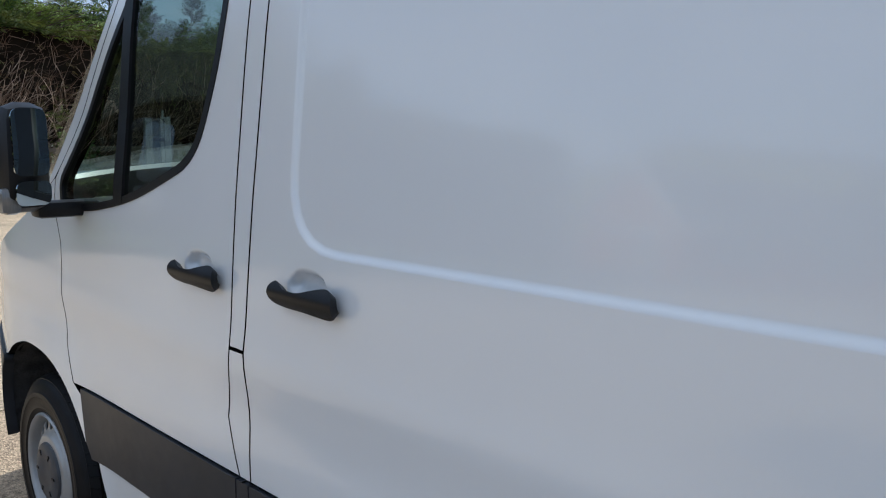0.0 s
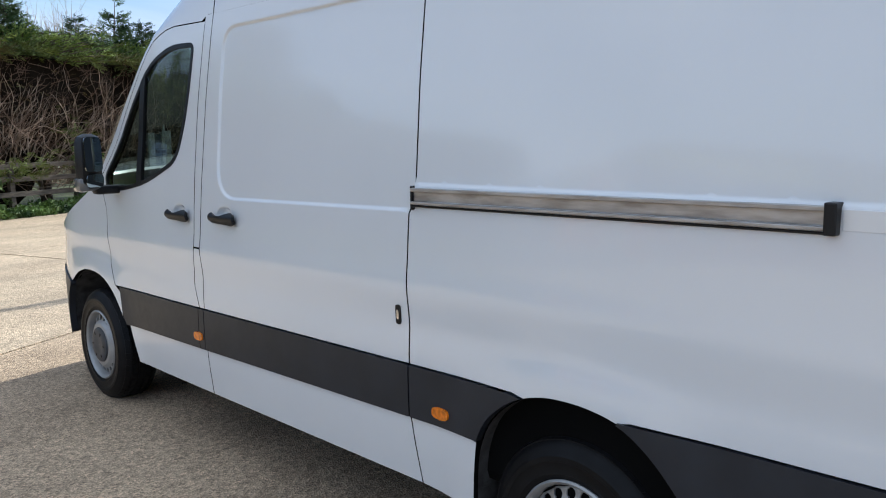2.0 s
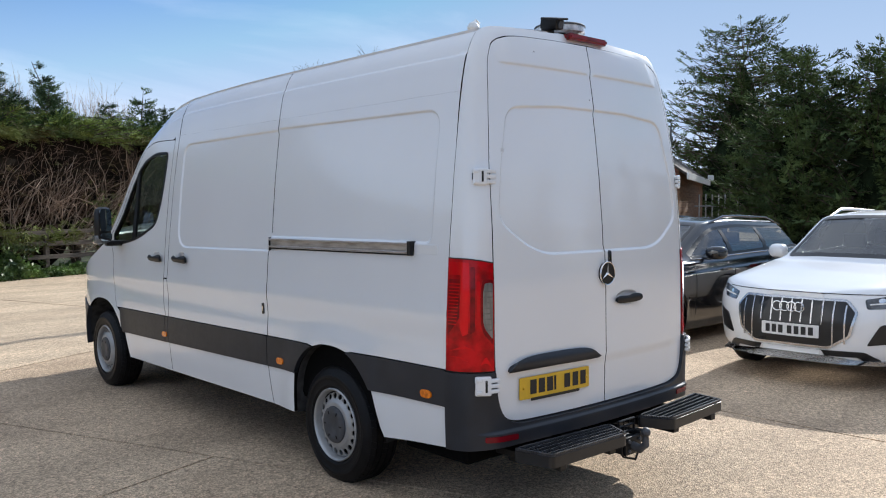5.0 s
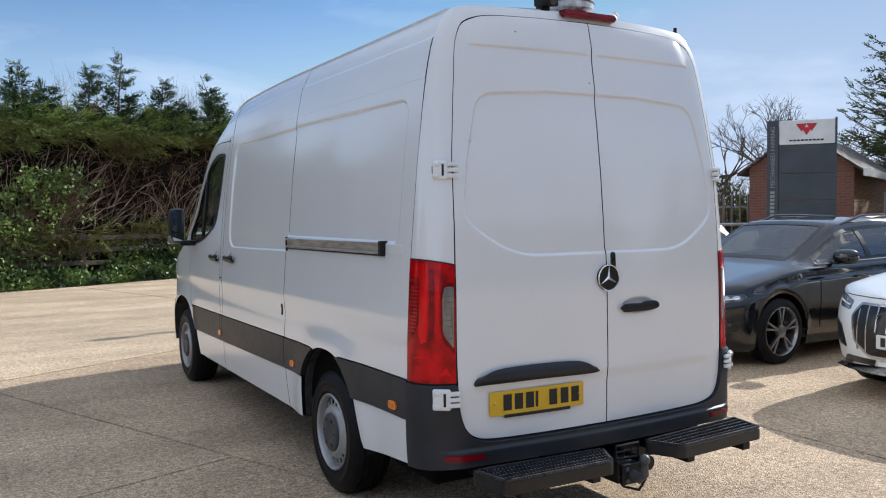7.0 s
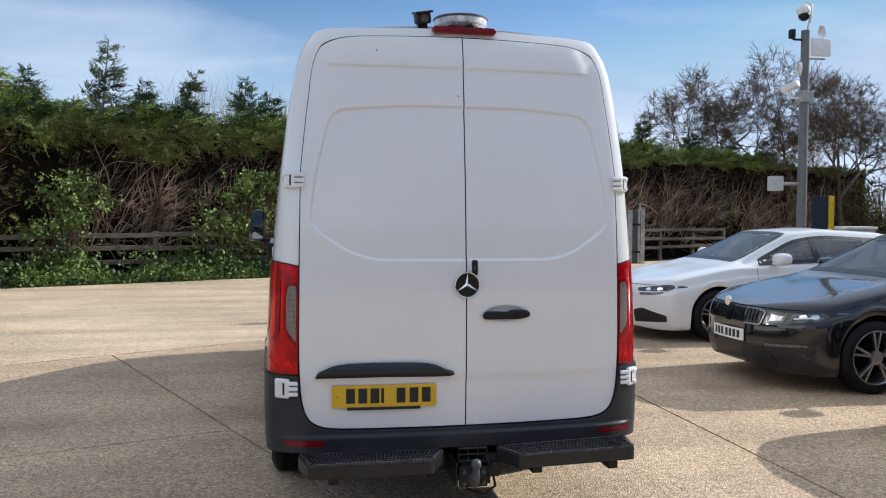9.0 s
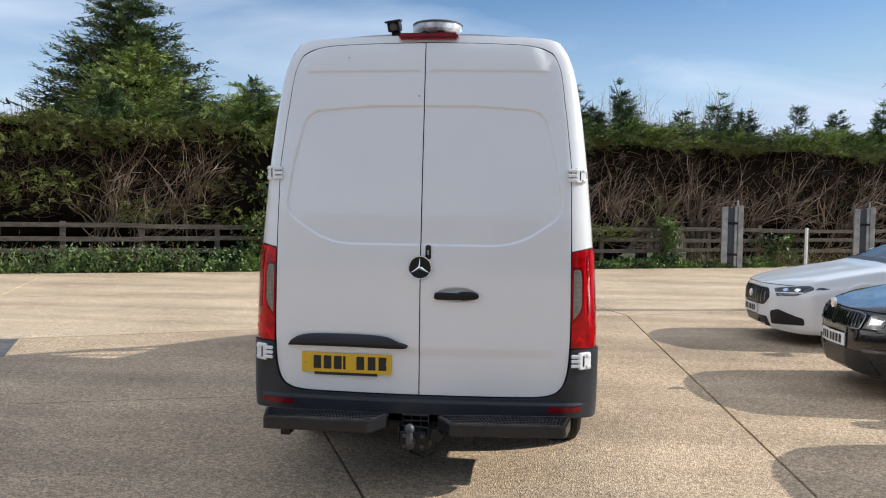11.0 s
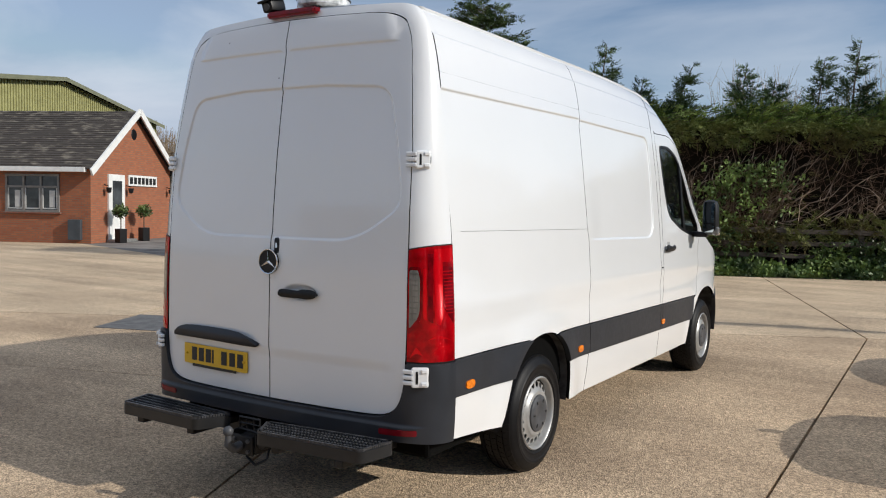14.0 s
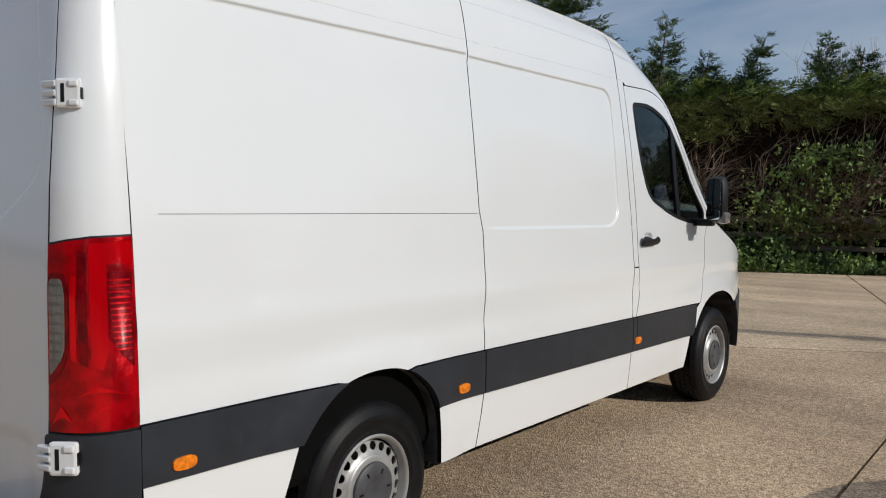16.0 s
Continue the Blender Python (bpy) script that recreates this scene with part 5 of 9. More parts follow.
def rear_step(sg):
    """A hollow step of dark plastic standing off the bumper: a deep rim, three bars and cross-bars with toothed tops."""
    # plan corners: inner back, inner front, outer front, outer back
    ib, jf, of, ob = ((0.135, -1.388), (0.222, -1.566), (0.800, -1.556), (0.846, -1.348)) if sg < 0 else ((0.113, -1.392), (0.206, -1.566), (0.805, -1.522), (0.842, -1.312))
    top, low = 0.450, 0.390
    plan = rounded([(sg * x, y) for x, y in (ib, jf, of, ob)], 0.028)

    def spot(u, w):
        back, front = Vector(ib).lerp(Vector(ob), u), Vector(jf).lerp(Vector(of), u)
        p = back.lerp(front, w)
        return Vector((sg * p.x, p.y, 0))

    def bar(bm, a, b, half, z0, z1):
        side = (b - a).normalized().cross(Vector((0, 0, 1))) * half
        lo = [bm.verts.new((p.x, p.y, z0)) for p in (a - side, b - side, b + side, a + side)]
        hi = [bm.verts.new((p.x, p.y, z1)) for p in (a - side * 0.8, b - side * 0.8, b + side * 0.8, a + side * 0.8)]
        bm.faces.new(hi)
        bm.faces.new(lo[::-1])
        for k in range(4):
            bm.faces.new((lo[k], lo[(k + 1) % 4], hi[(k + 1) % 4], hi[k]))

    bm = bmesh.new()
    inner = shrink(plan, 0.018)
    outer = [tuple(p) for p in np.array(resampled(plan, 0.03))]
    n = len(outer)
    ro = [[bm.verts.new((x, y, z)) for x, y in outer] for z in (low, top - 0.006)]
    ri = [[bm.verts.new((x, y, z)) for x, y in inner] for z in (low, top)]
    for i in range(n):
        j = (i + 1) % n
        bm.faces.new((ro[0][i], ro[0][j], ro[1][j], ro[1][i]))
        bm.faces.new((ro[1][i], ro[1][j], ri[1][j], ri[1][i]))
        bm.faces.new((ri[1][i], ri[1][j], ri[0][j], ri[0][i]))
        bm.faces.new((ri[0][i], ri[0][j], ro[0][j], ro[0][i]))
    bmesh.ops.recalc_face_normals(bm, faces=bm.faces)
    step = part("rear_step", bm, M_STEP, van, "dark slotted plastic rear step")
    bm = bmesh.new()
    ring = resampled(shrink(plan, 0.010), 0.024)
    for x, y in ring:
        a = Vector((x, y, top))
        box(bm, a - Vector((0.006, 0.006, 0.008)), a + Vector((0.006, 0.006, 0.007)), 0.0)
    tagged(part("rim_teeth", bm, M_STEPGLINT, step), kind="stuff")
    for w in (0.22, 0.41, 0.60, 0.79):
        bm = bmesh.new()
        bar(bm, spot(0.025, w), spot(0.975, w), 0.0060, low + 0.02, top - 0.002)
        bmesh.ops.recalc_face_normals(bm, faces=bm.faces)
        slat = part("step_bar", bm, M_STEP, step)
        bm = bmesh.new()
        for u in np.arange(0.04, 0.97, 0.028):
            p = spot(u, w)
            box(bm, (p.x - 0.005, p.y - 0.006, top - 0.004), (p.x + 0.005, p.y + 0.006, top + 0.005), 0.0)
        tagged(part("grip_teeth", bm, M_STEPGLINT, slat), kind="stuff")
    bm = bmesh.new()
    for u in np.linspace(0.14, 0.86, 6):
        bar(bm, spot(u, 0.05), spot(u, 0.95), 0.009, low + 0.004, top - 0.032)
    bmesh.ops.recalc_face_normals(bm, faces=bm.faces)
    tagged(part("step_grid", bm, M_STEP, step), kind="stuff")
    for a in (0.27, 0.66):
        bm = bmesh.new()
        box(bm, (min(sg * a, sg * (a + 0.05)), -1.53, 0.352), (max(sg * a, sg * (a + 0.05)), -1.10, low - 0.001), 0.004)
        part("step_bracket", bm, M_BLACK, step)


for sg in (-1, 1):
    rear_step(sg)


# ---- planting ----
M_TWIG = material("grey_brown_twig", (0.175, 0.115, 0.082), 0.9, var=0.35, scale=2.5, random_tint=0.7, spec=0.15)
M_BARK = material("bark", (0.11, 0.085, 0.065), 0.9, var=0.4, scale=6, bump=0.5, bscale=30, spec=0.15)
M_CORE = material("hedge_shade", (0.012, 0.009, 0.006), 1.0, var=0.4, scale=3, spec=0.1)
M_SPRAY = material("conifer_spray", (0.105, 0.160, 0.038), 0.75, var=0.4, scale=1.2, other=(0.185, 0.235, 0.058), random_tint=0.5, spec=0.15)
M_SPRAYL = material("light_conifer_spray", (0.150, 0.205, 0.045), 0.75, var=0.4, scale=1.2, other=(0.23, 0.285, 0.070), random_tint=0.45, spec=0.15)
M_SPRAYD = material("dark_conifer_spray", (0.052, 0.086, 0.034), 0.75, var=0.4, scale=1.0, other=(0.095, 0.130, 0.045), random_tint=0.55, spec=0.15)
M_RUST = material("browned_spray", (0.15, 0.098, 0.050), 0.85, var=0.4, scale=1.5, other=(0.16, 0.13, 0.055), random_tint=0.45, spec=0.15)
M_OLIVESPRAY = material("olive_brown_spray", (0.135, 0.112, 0.042), 0.8, var=0.45, scale=0.9, other=(0.115, 0.140, 0.040), random_tint=0.55, spec=0.15)
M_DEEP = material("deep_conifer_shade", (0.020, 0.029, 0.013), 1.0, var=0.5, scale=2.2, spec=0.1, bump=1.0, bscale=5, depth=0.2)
M_LIMB = material("weathered_branch", (0.21, 0.145, 0.105), 0.9, var=0.30, scale=2.5, other=(0.40, 0.31, 0.24), random_tint=0.7, spec=0.15)
M_HEDGEGREEN = material("green_hedge_spray", (0.062, 0.090, 0.024), 0.75, var=0.4, scale=1.6, other=(0.120, 0.145, 0.036), random_tint=0.5, spec=0.15)
M_LEADER = material("blue_green_spray", (0.040, 0.072, 0.034), 0.75, var=0.4, scale=1.6, other=(0.085, 0.125, 0.050), random_tint=0.5, spec=0.15)
M_LEAF = material("ivy_leaf", (0.045, 0.090, 0.022), 0.55, var=0.4, scale=1.5, other=(0.14, 0.20, 0.050), random_tint=0.5)
M_STRAW = material("dry_stalk", (0.30, 0.235, 0.13), 0.9, var=0.3, scale=4, random_tint=0.3, spec=0.1)
M_GRASS = material("verge_grass", (0.095, 0.15, 0.045), 0.8, var=0.4, scale=3, random_tint=0.4)
rs = np.random.RandomState(7)
HD = np.array([1.0, HEDGE_B, 0.0]) / math.hypot(1, HEDGE_B)          # along the hedge
HN = np.array([HEDGE_B, -1.0, 0.0]) / math.hypot(1, HEDGE_B)         # out of it, towards the yard
H0 = np.array([0.0, HEDGE_A, 0.0])


def raw_mesh(name, verts, quads, mat, parent=None, smooth=False):
    """A mesh straight from arrays of vertices and of faces with equal corners."""
    me = bpy.data.meshes.new(name)
    k = quads.shape[1]
    me.vertices.add(len(verts))
    me.vertices.foreach_set("co", np.asarray(verts, np.float32).ravel())
    me.loops.add(quads.size)
    me.loops.foreach_set("vertex_index", quads.astype(np.int32).ravel())
    me.polygons.add(len(quads))
    me.polygons.foreach_set("loop_start", np.arange(0, quads.size, k, dtype=np.int32))
    me.polygons.foreach_set("loop_total", np.full(len(quads), k, np.int32))
    me.update(calc_edges=True)
    if smooth:
        me.polygons.foreach_set("use_smooth", np.ones(len(quads), bool))
    me.materials.append(mat)
    ob = new(name, me)
    ob.parent = parent
    return ob


def unit(v):
    return v / np.maximum(np.linalg.norm(v, axis=-1, keepdims=True), 1e-9)


def leaf_cards(at, along, length, width, rs, curl=0.35):
    """Folded leaves or sprays: two quads each that meet at a mid rib, tapered to the tip."""
    n = len(at)
    along = unit(along)
    side = unit(np.cross(along, rs.normal(size=(n, 3))))
    up = np.cross(side, along)
    l, w = np.broadcast_to(length, n)[:, None], np.broadcast_to(width, n)[:, None]
    a = at
    m = at + along * l * 0.55 + up * l * curl * 0.25
    t = at + along * l - up * l * curl * 0.2
    v = np.stack([a, m + side * w * 0.5 - up * w * 0.15, t, m - side * w * 0.5 - up * w * 0.15], 1).reshape(-1, 3)
    q = np.arange(4 * n).reshape(n, 4)
    return v, q


def sticks(p0, p1, r0, r1, sides=3):
    """Thin tapered bars between pairs of points."""
    n = len(p0)
    d = unit(p1 - p0)
    ref = np.where(np.abs(d[:, 2:]) < 0.9, [[0, 0, 1.0]], [[1.0, 0, 0]])
    a = unit(np.cross(d, ref))
    b = np.cross(d, a)
    w = np.arange(sides) * math.tau / sides
    ring = a[:, None] * np.cos(w)[None, :, None] + b[:, None] * np.sin(w)[None, :, None]
    v = np.concatenate([p0[:, None] + ring * np.reshape(np.broadcast_to(r0, n), (n, 1, 1)), p1[:, None] + ring * np.reshape(np.broadcast_to(r1, n), (n, 1, 1))], 1).reshape(-1, 3)
    k = np.arange(sides)
    one = np.stack([k, (k + 1) % sides, sides + (k + 1) % sides, sides + k], 1)
    q = (np.arange(n)[:, None, None] * 2 * sides + one[None]).reshape(-1, 4)
    return v, q


def wave(s, z, f, ph):
    return np.sin(s * f + ph) * np.cos(z * f * 1.3 + ph * 1.7) + 0.5 * np.sin(s * f * 2.3 + z * f * 1.9 + ph * 2.1)


S0, S1 = -14.55, 27.5                     # ends of the hedge, along it from H0
HTOP = 3.62


def hedge_point(s, o, z):
    s, o, z = np.broadcast_arrays(s, o, z)
    return H0 + s[:, None] * HD + o[:, None] * HN + z[:, None] * np.array([0, 0, 1.0])


def plumes(p, a, b, length, g, pairs=6, spread=0.62, droop=0.18, fill=0.30):
    """Feathery flat sprays: a row of leaflets on either side of a drooping spine, and one at the tip."""
    n = len(p)
    a = unit(a)
    b = unit(b - a * (a * b).sum(1, keepdims=True))
    c = np.cross(a, b)
    l = np.broadcast_to(length, n)[:, None, None]
    k = np.repeat(np.linspace(0.06, 0.90, pairs), 2)
    k = np.append(k, 0.86)[None, :, None]
    sgn = np.append(np.tile([1.0, -1.0], pairs), 0.0)[None, :, None]
    base = p[:, None] + a[:, None] * l * k - np.array([0, 0, 1.0]) * l * droop * k ** 2
    d = unit(a[:, None] * 0.8 + sgn * b[:, None] * spread + g.normal(0, 0.20, (n, 2 * pairs + 1, 3)) - np.array([0, 0, 0.10]))
    ll = l * (0.14 + 0.34 * (1 - k)) * g.uniform(0.7, 1.2, (n, 2 * pairs + 1, 1))
    face = unit(c[:, None] + g.normal(0, 0.35, d.shape))
    side = unit(np.cross(d, face))
    w = ll * fill
    mid = base + d * ll * 0.45
    v = np.stack([base, mid + side * w * 0.5, base + d * ll, mid - side * w * 0.5], 2).reshape(-1, 3)
    return v, np.arange(len(v)).reshape(-1, 4)


def limbs(chain, r, sides=5):
    """Tapered bent branches: chain holds the points of each, r the thickness at the foot."""
    chain = np.asarray(chain)
    n, k = chain.shape[:2]
    d = unit(np.gradient(chain, axis=1))
    ref = np.where(np.abs(d[..., 2:]) < 0.9, [[[0, 0, 1.0]]], [[[1.0, 0, 0]]])
    a = unit(np.cross(d, ref))
    b = np.cross(d, a)
    w = np.arange(sides) * math.tau / sides
    rad = r[:, None] * np.linspace(1, 0.25, k)[None]
    ring = a[:, :, None] * np.cos(w)[None, None, :, None] + b[:, :, None] * np.sin(w)[None, None, :, None]
    v = (chain[:, :, None] + ring * rad[:, :, None, None]).reshape(-1, 3)
    j = np.arange(sides)
    one = np.stack([j, (j + 1) % sides, sides + (j + 1) % sides, sides + j], 1)
    q = (np.arange(n)[:, None, None, None] * k * sides + np.arange(k - 1)[None, :, None, None] * sides + one[None, None]).reshape(-1, 4)
    return v, q


hedge = thing("hedge", "tall clipped conifer hedge, bare brown branches under a green top, ivy", "hedge")
lefty = lambda s: 1 / (1 + np.exp((s + 6.6) / 0.5))           # fuller towards the hedge's free end
bare = lambda s, z: np.exp(-((s + 9.2) / 1.7) ** 2 - ((z - 2.3) / 0.75) ** 2) + np.exp(-((s + 13.4) / 0.8) ** 2 - ((z - 2.9) / 0.35) ** 2)
relief = lambda s, z: 0.10 * wave(s, z, 1.3, 0.4) + 0.06 * wave(s, z, 3.1, 2.0)
gap_at = lambda s: np.exp(-((s - 5.9) / 1.5) ** 4)            # open under the branches by the gate
# near-black sheets stand in for the shade within the hedge
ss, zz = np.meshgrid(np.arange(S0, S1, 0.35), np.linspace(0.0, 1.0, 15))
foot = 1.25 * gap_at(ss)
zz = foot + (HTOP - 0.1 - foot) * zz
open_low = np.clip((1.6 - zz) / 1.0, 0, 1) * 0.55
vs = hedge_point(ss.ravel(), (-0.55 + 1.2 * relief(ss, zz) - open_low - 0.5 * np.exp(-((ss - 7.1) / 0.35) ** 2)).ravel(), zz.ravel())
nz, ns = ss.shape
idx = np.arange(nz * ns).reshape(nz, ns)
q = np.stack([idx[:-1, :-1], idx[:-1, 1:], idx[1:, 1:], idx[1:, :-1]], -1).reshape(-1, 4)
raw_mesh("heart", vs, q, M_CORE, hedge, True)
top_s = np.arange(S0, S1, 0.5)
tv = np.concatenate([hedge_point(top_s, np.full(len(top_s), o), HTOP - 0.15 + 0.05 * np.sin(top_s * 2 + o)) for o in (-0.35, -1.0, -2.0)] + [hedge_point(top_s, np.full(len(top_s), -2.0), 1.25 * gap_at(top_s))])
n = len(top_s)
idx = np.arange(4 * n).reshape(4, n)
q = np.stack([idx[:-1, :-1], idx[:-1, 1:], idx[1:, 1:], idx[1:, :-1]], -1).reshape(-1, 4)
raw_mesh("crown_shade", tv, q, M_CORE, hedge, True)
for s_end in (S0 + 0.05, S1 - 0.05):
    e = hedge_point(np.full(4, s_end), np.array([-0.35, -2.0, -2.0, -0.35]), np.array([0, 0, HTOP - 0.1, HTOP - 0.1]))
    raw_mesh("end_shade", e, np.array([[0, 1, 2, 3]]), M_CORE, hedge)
# branches in leaning fans that show where the foliage has died back
fans = 160
fan_s = np.where(rs.uniform(0, 1, fans) < 0.9, rs.uniform(-5.8, S1, fans), rs.uniform(-10.4, -7.8, fans))
fan_z = rs.uniform(0.55, 1.75, fans)
fan_lean = rs.normal(0.30, 0.35, fans)
n = fans * 10
pick = np.repeat(np.arange(fans), 10)
turn = fan_lean[pick] + rs.normal(0, 0.38, n)
s, z = fan_s[pick] + rs.normal(0, 0.12, n), fan_z[pick] + rs.normal(0, 0.16, n)
o = rs.uniform(-0.50, -0.18, n)
reach = rs.uniform(0.7, 1.9, n) / 8
chain = []
for k in range(9):
    chain.append(hedge_point(s, o, np.minimum(z, HTOP - 0.15)))
    turn = turn + rs.normal(0.05, 0.24, n)
    s, z = s + np.sin(turn) * reach, z + np.cos(turn) * reach
    o = np.minimum(o + rs.normal(0.045, 0.04, n), 0.05)
r = rs.uniform(0.007, 0.015, n) * np.where(rs.uniform(0, 1, n) < 0.22, 1.6, 1.0)
v, q = limbs(np.stack(chain, 1), r)
tagged(raw_mesh("limb", v, q, M_LIMB, hedge, True), kind="stuff")
# side twigs from every branch, and loose dead twigs
ch = np.stack(chain, 1)
at = ch[rs.randint(0, n, 3600), rs.randint(2, 8, 3600)]
free = 3000
fs = np.where(rs.uniform(0, 1, free) < 0.75, rs.uniform(-6.0, S1, free), rs.uniform(-14.2, -7.4, free))
fz = rs.uniform(1.25, HTOP - 0.3, free)
at = np.concatenate([at, hedge_point(fs, rs.uniform(-0.4, -0.02, free) + relief(fs, fz), fz)])
n = len(at)
d = unit(HD * rs.normal(0.45, 0.6, n)[:, None] + HN * rs.uniform(-0.1, 0.55, n)[:, None] + np.array([0, 0, 1.0]) * rs.normal(0.55, 0.6, n)[:, None])
l = rs.uniform(0.22, 0.75, n)[:, None]
steps = [at]
for _ in range(3):
    d = unit(d + rs.normal(0, 0.33, (n, 3)))
    steps.append(steps[-1] + d * l / 3)
v, q = limbs(np.stack(steps, 1), rs.uniform(0.005, 0.009, n), 3)
tagged(raw_mesh("twig", v, q, M_TWIG, hedge), kind="stuff")


def face_plumes(name, mat, n, zlo, zhi, keep, length, out=(-0.22, 0.10), along=0.35, fall=-0.05, host=None):
    """Sprays on the hedge's face, swept along it and hanging at the tip."""
    s, z = rs.uniform(S0, S1, n), rs.uniform(zlo, zhi, n)
    k = keep(s, z) > rs.uniform(0, 1, n)
    s, z = s[k], z[k]
    n = len(s)
    p = hedge_point(s, rs.uniform(*out, n) + relief(s, z), z)
    a = HD * rs.normal(along, 0.65, n)[:, None] + HN * rs.uniform(0.15, 0.8, n)[:, None] + np.array([0, 0, 1.0]) * rs.normal(fall, 0.30, n)[:, None]
    b = rs.normal(0, 0.6, (n, 3)) + np.array([0, 0, 0.7])
    v, q = plumes(p, a, b, rs.uniform(*length, n), rs, 7, spread=0.50, fill=0.19)
    tagged(raw_mesh(name, v, q, mat, host or hedge), kind="stuff")


holes = lambda s, z: np.clip(wave(s, z, 2.6, 0.7) * 1.5 + 0.75, 0.03, 1)
tiers = lambda s, z: np.clip(0.50 + 1.1 * np.sin(z * 6.4 + 1.2 * np.sin(s * 0.9) + 0.5 * np.sin(s * 2.3)), 0.04, 1)
fringe = lambda s: HTOP - 0.42 - 0.22 * np.sin(s * 1.1 + 0.6) - 0.16 * np.sin(s * 2.7) - 0.35 * np.exp(-((s + 2.6) / 1.6) ** 2) + 0.36 / (1 + np.exp(-(s - 3.2) * 2))
left_low = lambda s, z: np.clip((z - 1.28 - 0.10 * np.sin(s * 2.1) + 0.7 * np.exp(-((s + 8.3) / 1.1) ** 2)) / 0.12, 0, 1)
face_plumes("thatch_spray", M_OLIVESPRAY, 13500, 2.4, HTOP + 0.02, lambda s, z: np.clip((z - fringe(s)) / 0.22, 0, 1) * (0.35 + 0.65 * holes(s, z + 0.4)), (0.20, 0.46), along=0.55, fall=-0.12)
face_plumes("tiered_spray", M_OLIVESPRAY, 14000, 1.15, HTOP - 0.1, lambda s, z: lefty(s) * left_low(s, z) * (0.25 + 0.75 * tiers(s, z)) * (0.3 + 0.7 * holes(s, z)) * np.clip(1 - 1.15 * bare(s, z), 0, 1), (0.16, 0.36), along=0.2, fall=0.0)
face_plumes("green_spray", M_HEDGEGREEN, 11000, 1.15, HTOP - 0.05, lambda s, z: lefty(s + 0.8) * left_low(s, z) * tiers(s, z) ** 2 * holes(s + 3, z) * np.clip(1 - 1.3 * bare(s, z), 0, 1), (0.15, 0.34), out=(-0.10, 0.16), along=0.2, fall=0.0)
face_plumes("brown_spray", M_RUST, 3600, 1.3, HTOP - 0.3, lambda s, z: 0.35 * holes(s + 1, z) * np.clip(lefty(s) * 0.5 + 0.4 + bare(s, z), 0, 1), (0.12, 0.30), out=(-0.3, 0.0))
face_plumes("sprig", M_OLIVESPRAY, 5200, 1.2, 3.0, lambda s, z: (1 - lefty(s)) * np.clip(wave(s, z, 1.1, 2.4) - 0.35, 0, 0.6), (0.14, 0.32))
skirt = lambda s, z: np.exp(-((s - 0.2) / 3.0) ** 4) * np.clip(1 - abs(z - 1.08 - 0.12 * np.sin(s * 1.9)) / 0.36, 0, 1)
face_plumes("skirt_spray", M_OLIVESPRAY, 13000, 0.6, 1.6, skirt, (0.18, 0.38), out=(-0.1, 0.30), along=0.3, fall=-0.15)
# flat top and the edge of it
n = 7000
s, o = rs.uniform(S0, S1, n), rs.uniform(-1.9, 0.05, n)
p = hedge_point(s, o, HTOP - 0.16 + rs.uniform(0, 0.16, n) + 0.06 * np.sin(s * 2.1) + 0.04 * np.sin(s * 5.3))
v, q = plumes(p, HD * rs.normal(0.4, 0.7, n)[:, None] + HN * rs.normal(0.4, 0.5, n)[:, None] + np.array([0, 0, 0.35]), rs.normal(0, 1, (n, 3)), rs.uniform(0.18, 0.40, n), rs, 6, spread=0.50, fill=0.20)
tagged(raw_mesh("top_spray", v, q, M_HEDGEGREEN, hedge), kind="stuff")
# the hedge's free end, facing the office
n = 2600
o, z = rs.uniform(-2.0, 0.1, n), rs.uniform(0.4, HTOP, n)
p = hedge_point(S0 + rs.uniform(-0.15, 0.12, n) + 0.08 * np.sin(z * 9 + o * 5), o, z)
v, q = plumes(p, -HD * 0.7 + rs.normal(0, 0.6, (n, 3)), rs.normal(0, 1, (n, 3)), rs.uniform(0.18, 0.38, n), rs, 6, spread=0.50, fill=0.22)
tagged(raw_mesh("end_spray", v, q, M_OLIVESPRAY, hedge), kind="stuff")


def leafy_shrub(label, s0, wide, tall, clusters, seed, group="ivy shrubs in the hedge"):
    """A climbing broad-leaved shrub: stems that fork up the hedge and whorls of leaves at their ends."""
    g = np.random.RandomState(seed)
    foot = H0 + HD * s0 + HN * 0.15
    ob = thing("leafy_shrub", label, "shrub", tuple(foot), group=group)
    n = clusters
    h = tall * g.uniform(0.02, 1.0, n) ** 0.85
    x = g.normal(0, wide, n) * (1 - 0.35 * h / tall) + 0.30 * np.sin(h * 2.2 + seed)
    p = HD * x[:, None] + HN * (g.uniform(-0.12, 0.30, n) * (1 - 0.4 * h / tall))[:, None] + np.array([0, 0, 1.0]) * h[:, None]
    root = HD * (x * 0.25)[:, None] - HN * 0.10
    mid = root * 0.4 + p * 0.6 - np.array([0, 0, 1.0]) * (0.1 * h)[:, None]
    v, q = limbs(np.stack([root, (root + mid) / 2 + g.normal(0, 0.03, (n, 3)), mid, p], 1), g.uniform(0.005, 0.010, n), 4)
    tagged(raw_mesh("stem", v, q, M_TWIG, ob, True), kind="stuff")
    m = 11
    at = np.repeat(p, m, 0) + g.normal(0, 0.065, (n * m, 3))
    d = g.normal(0, 0.8, (n * m, 3)) + HN * 0.5 + np.array([0, 0, 0.05])
    v, q = leaf_cards(at, d, g.uniform(0.07, 0.14, n * m), g.uniform(0.04, 0.075, n * m), g, 0.5)
    tagged(raw_mesh("leaf", v, q, M_LEAF, ob), kind="stuff")
    return ob


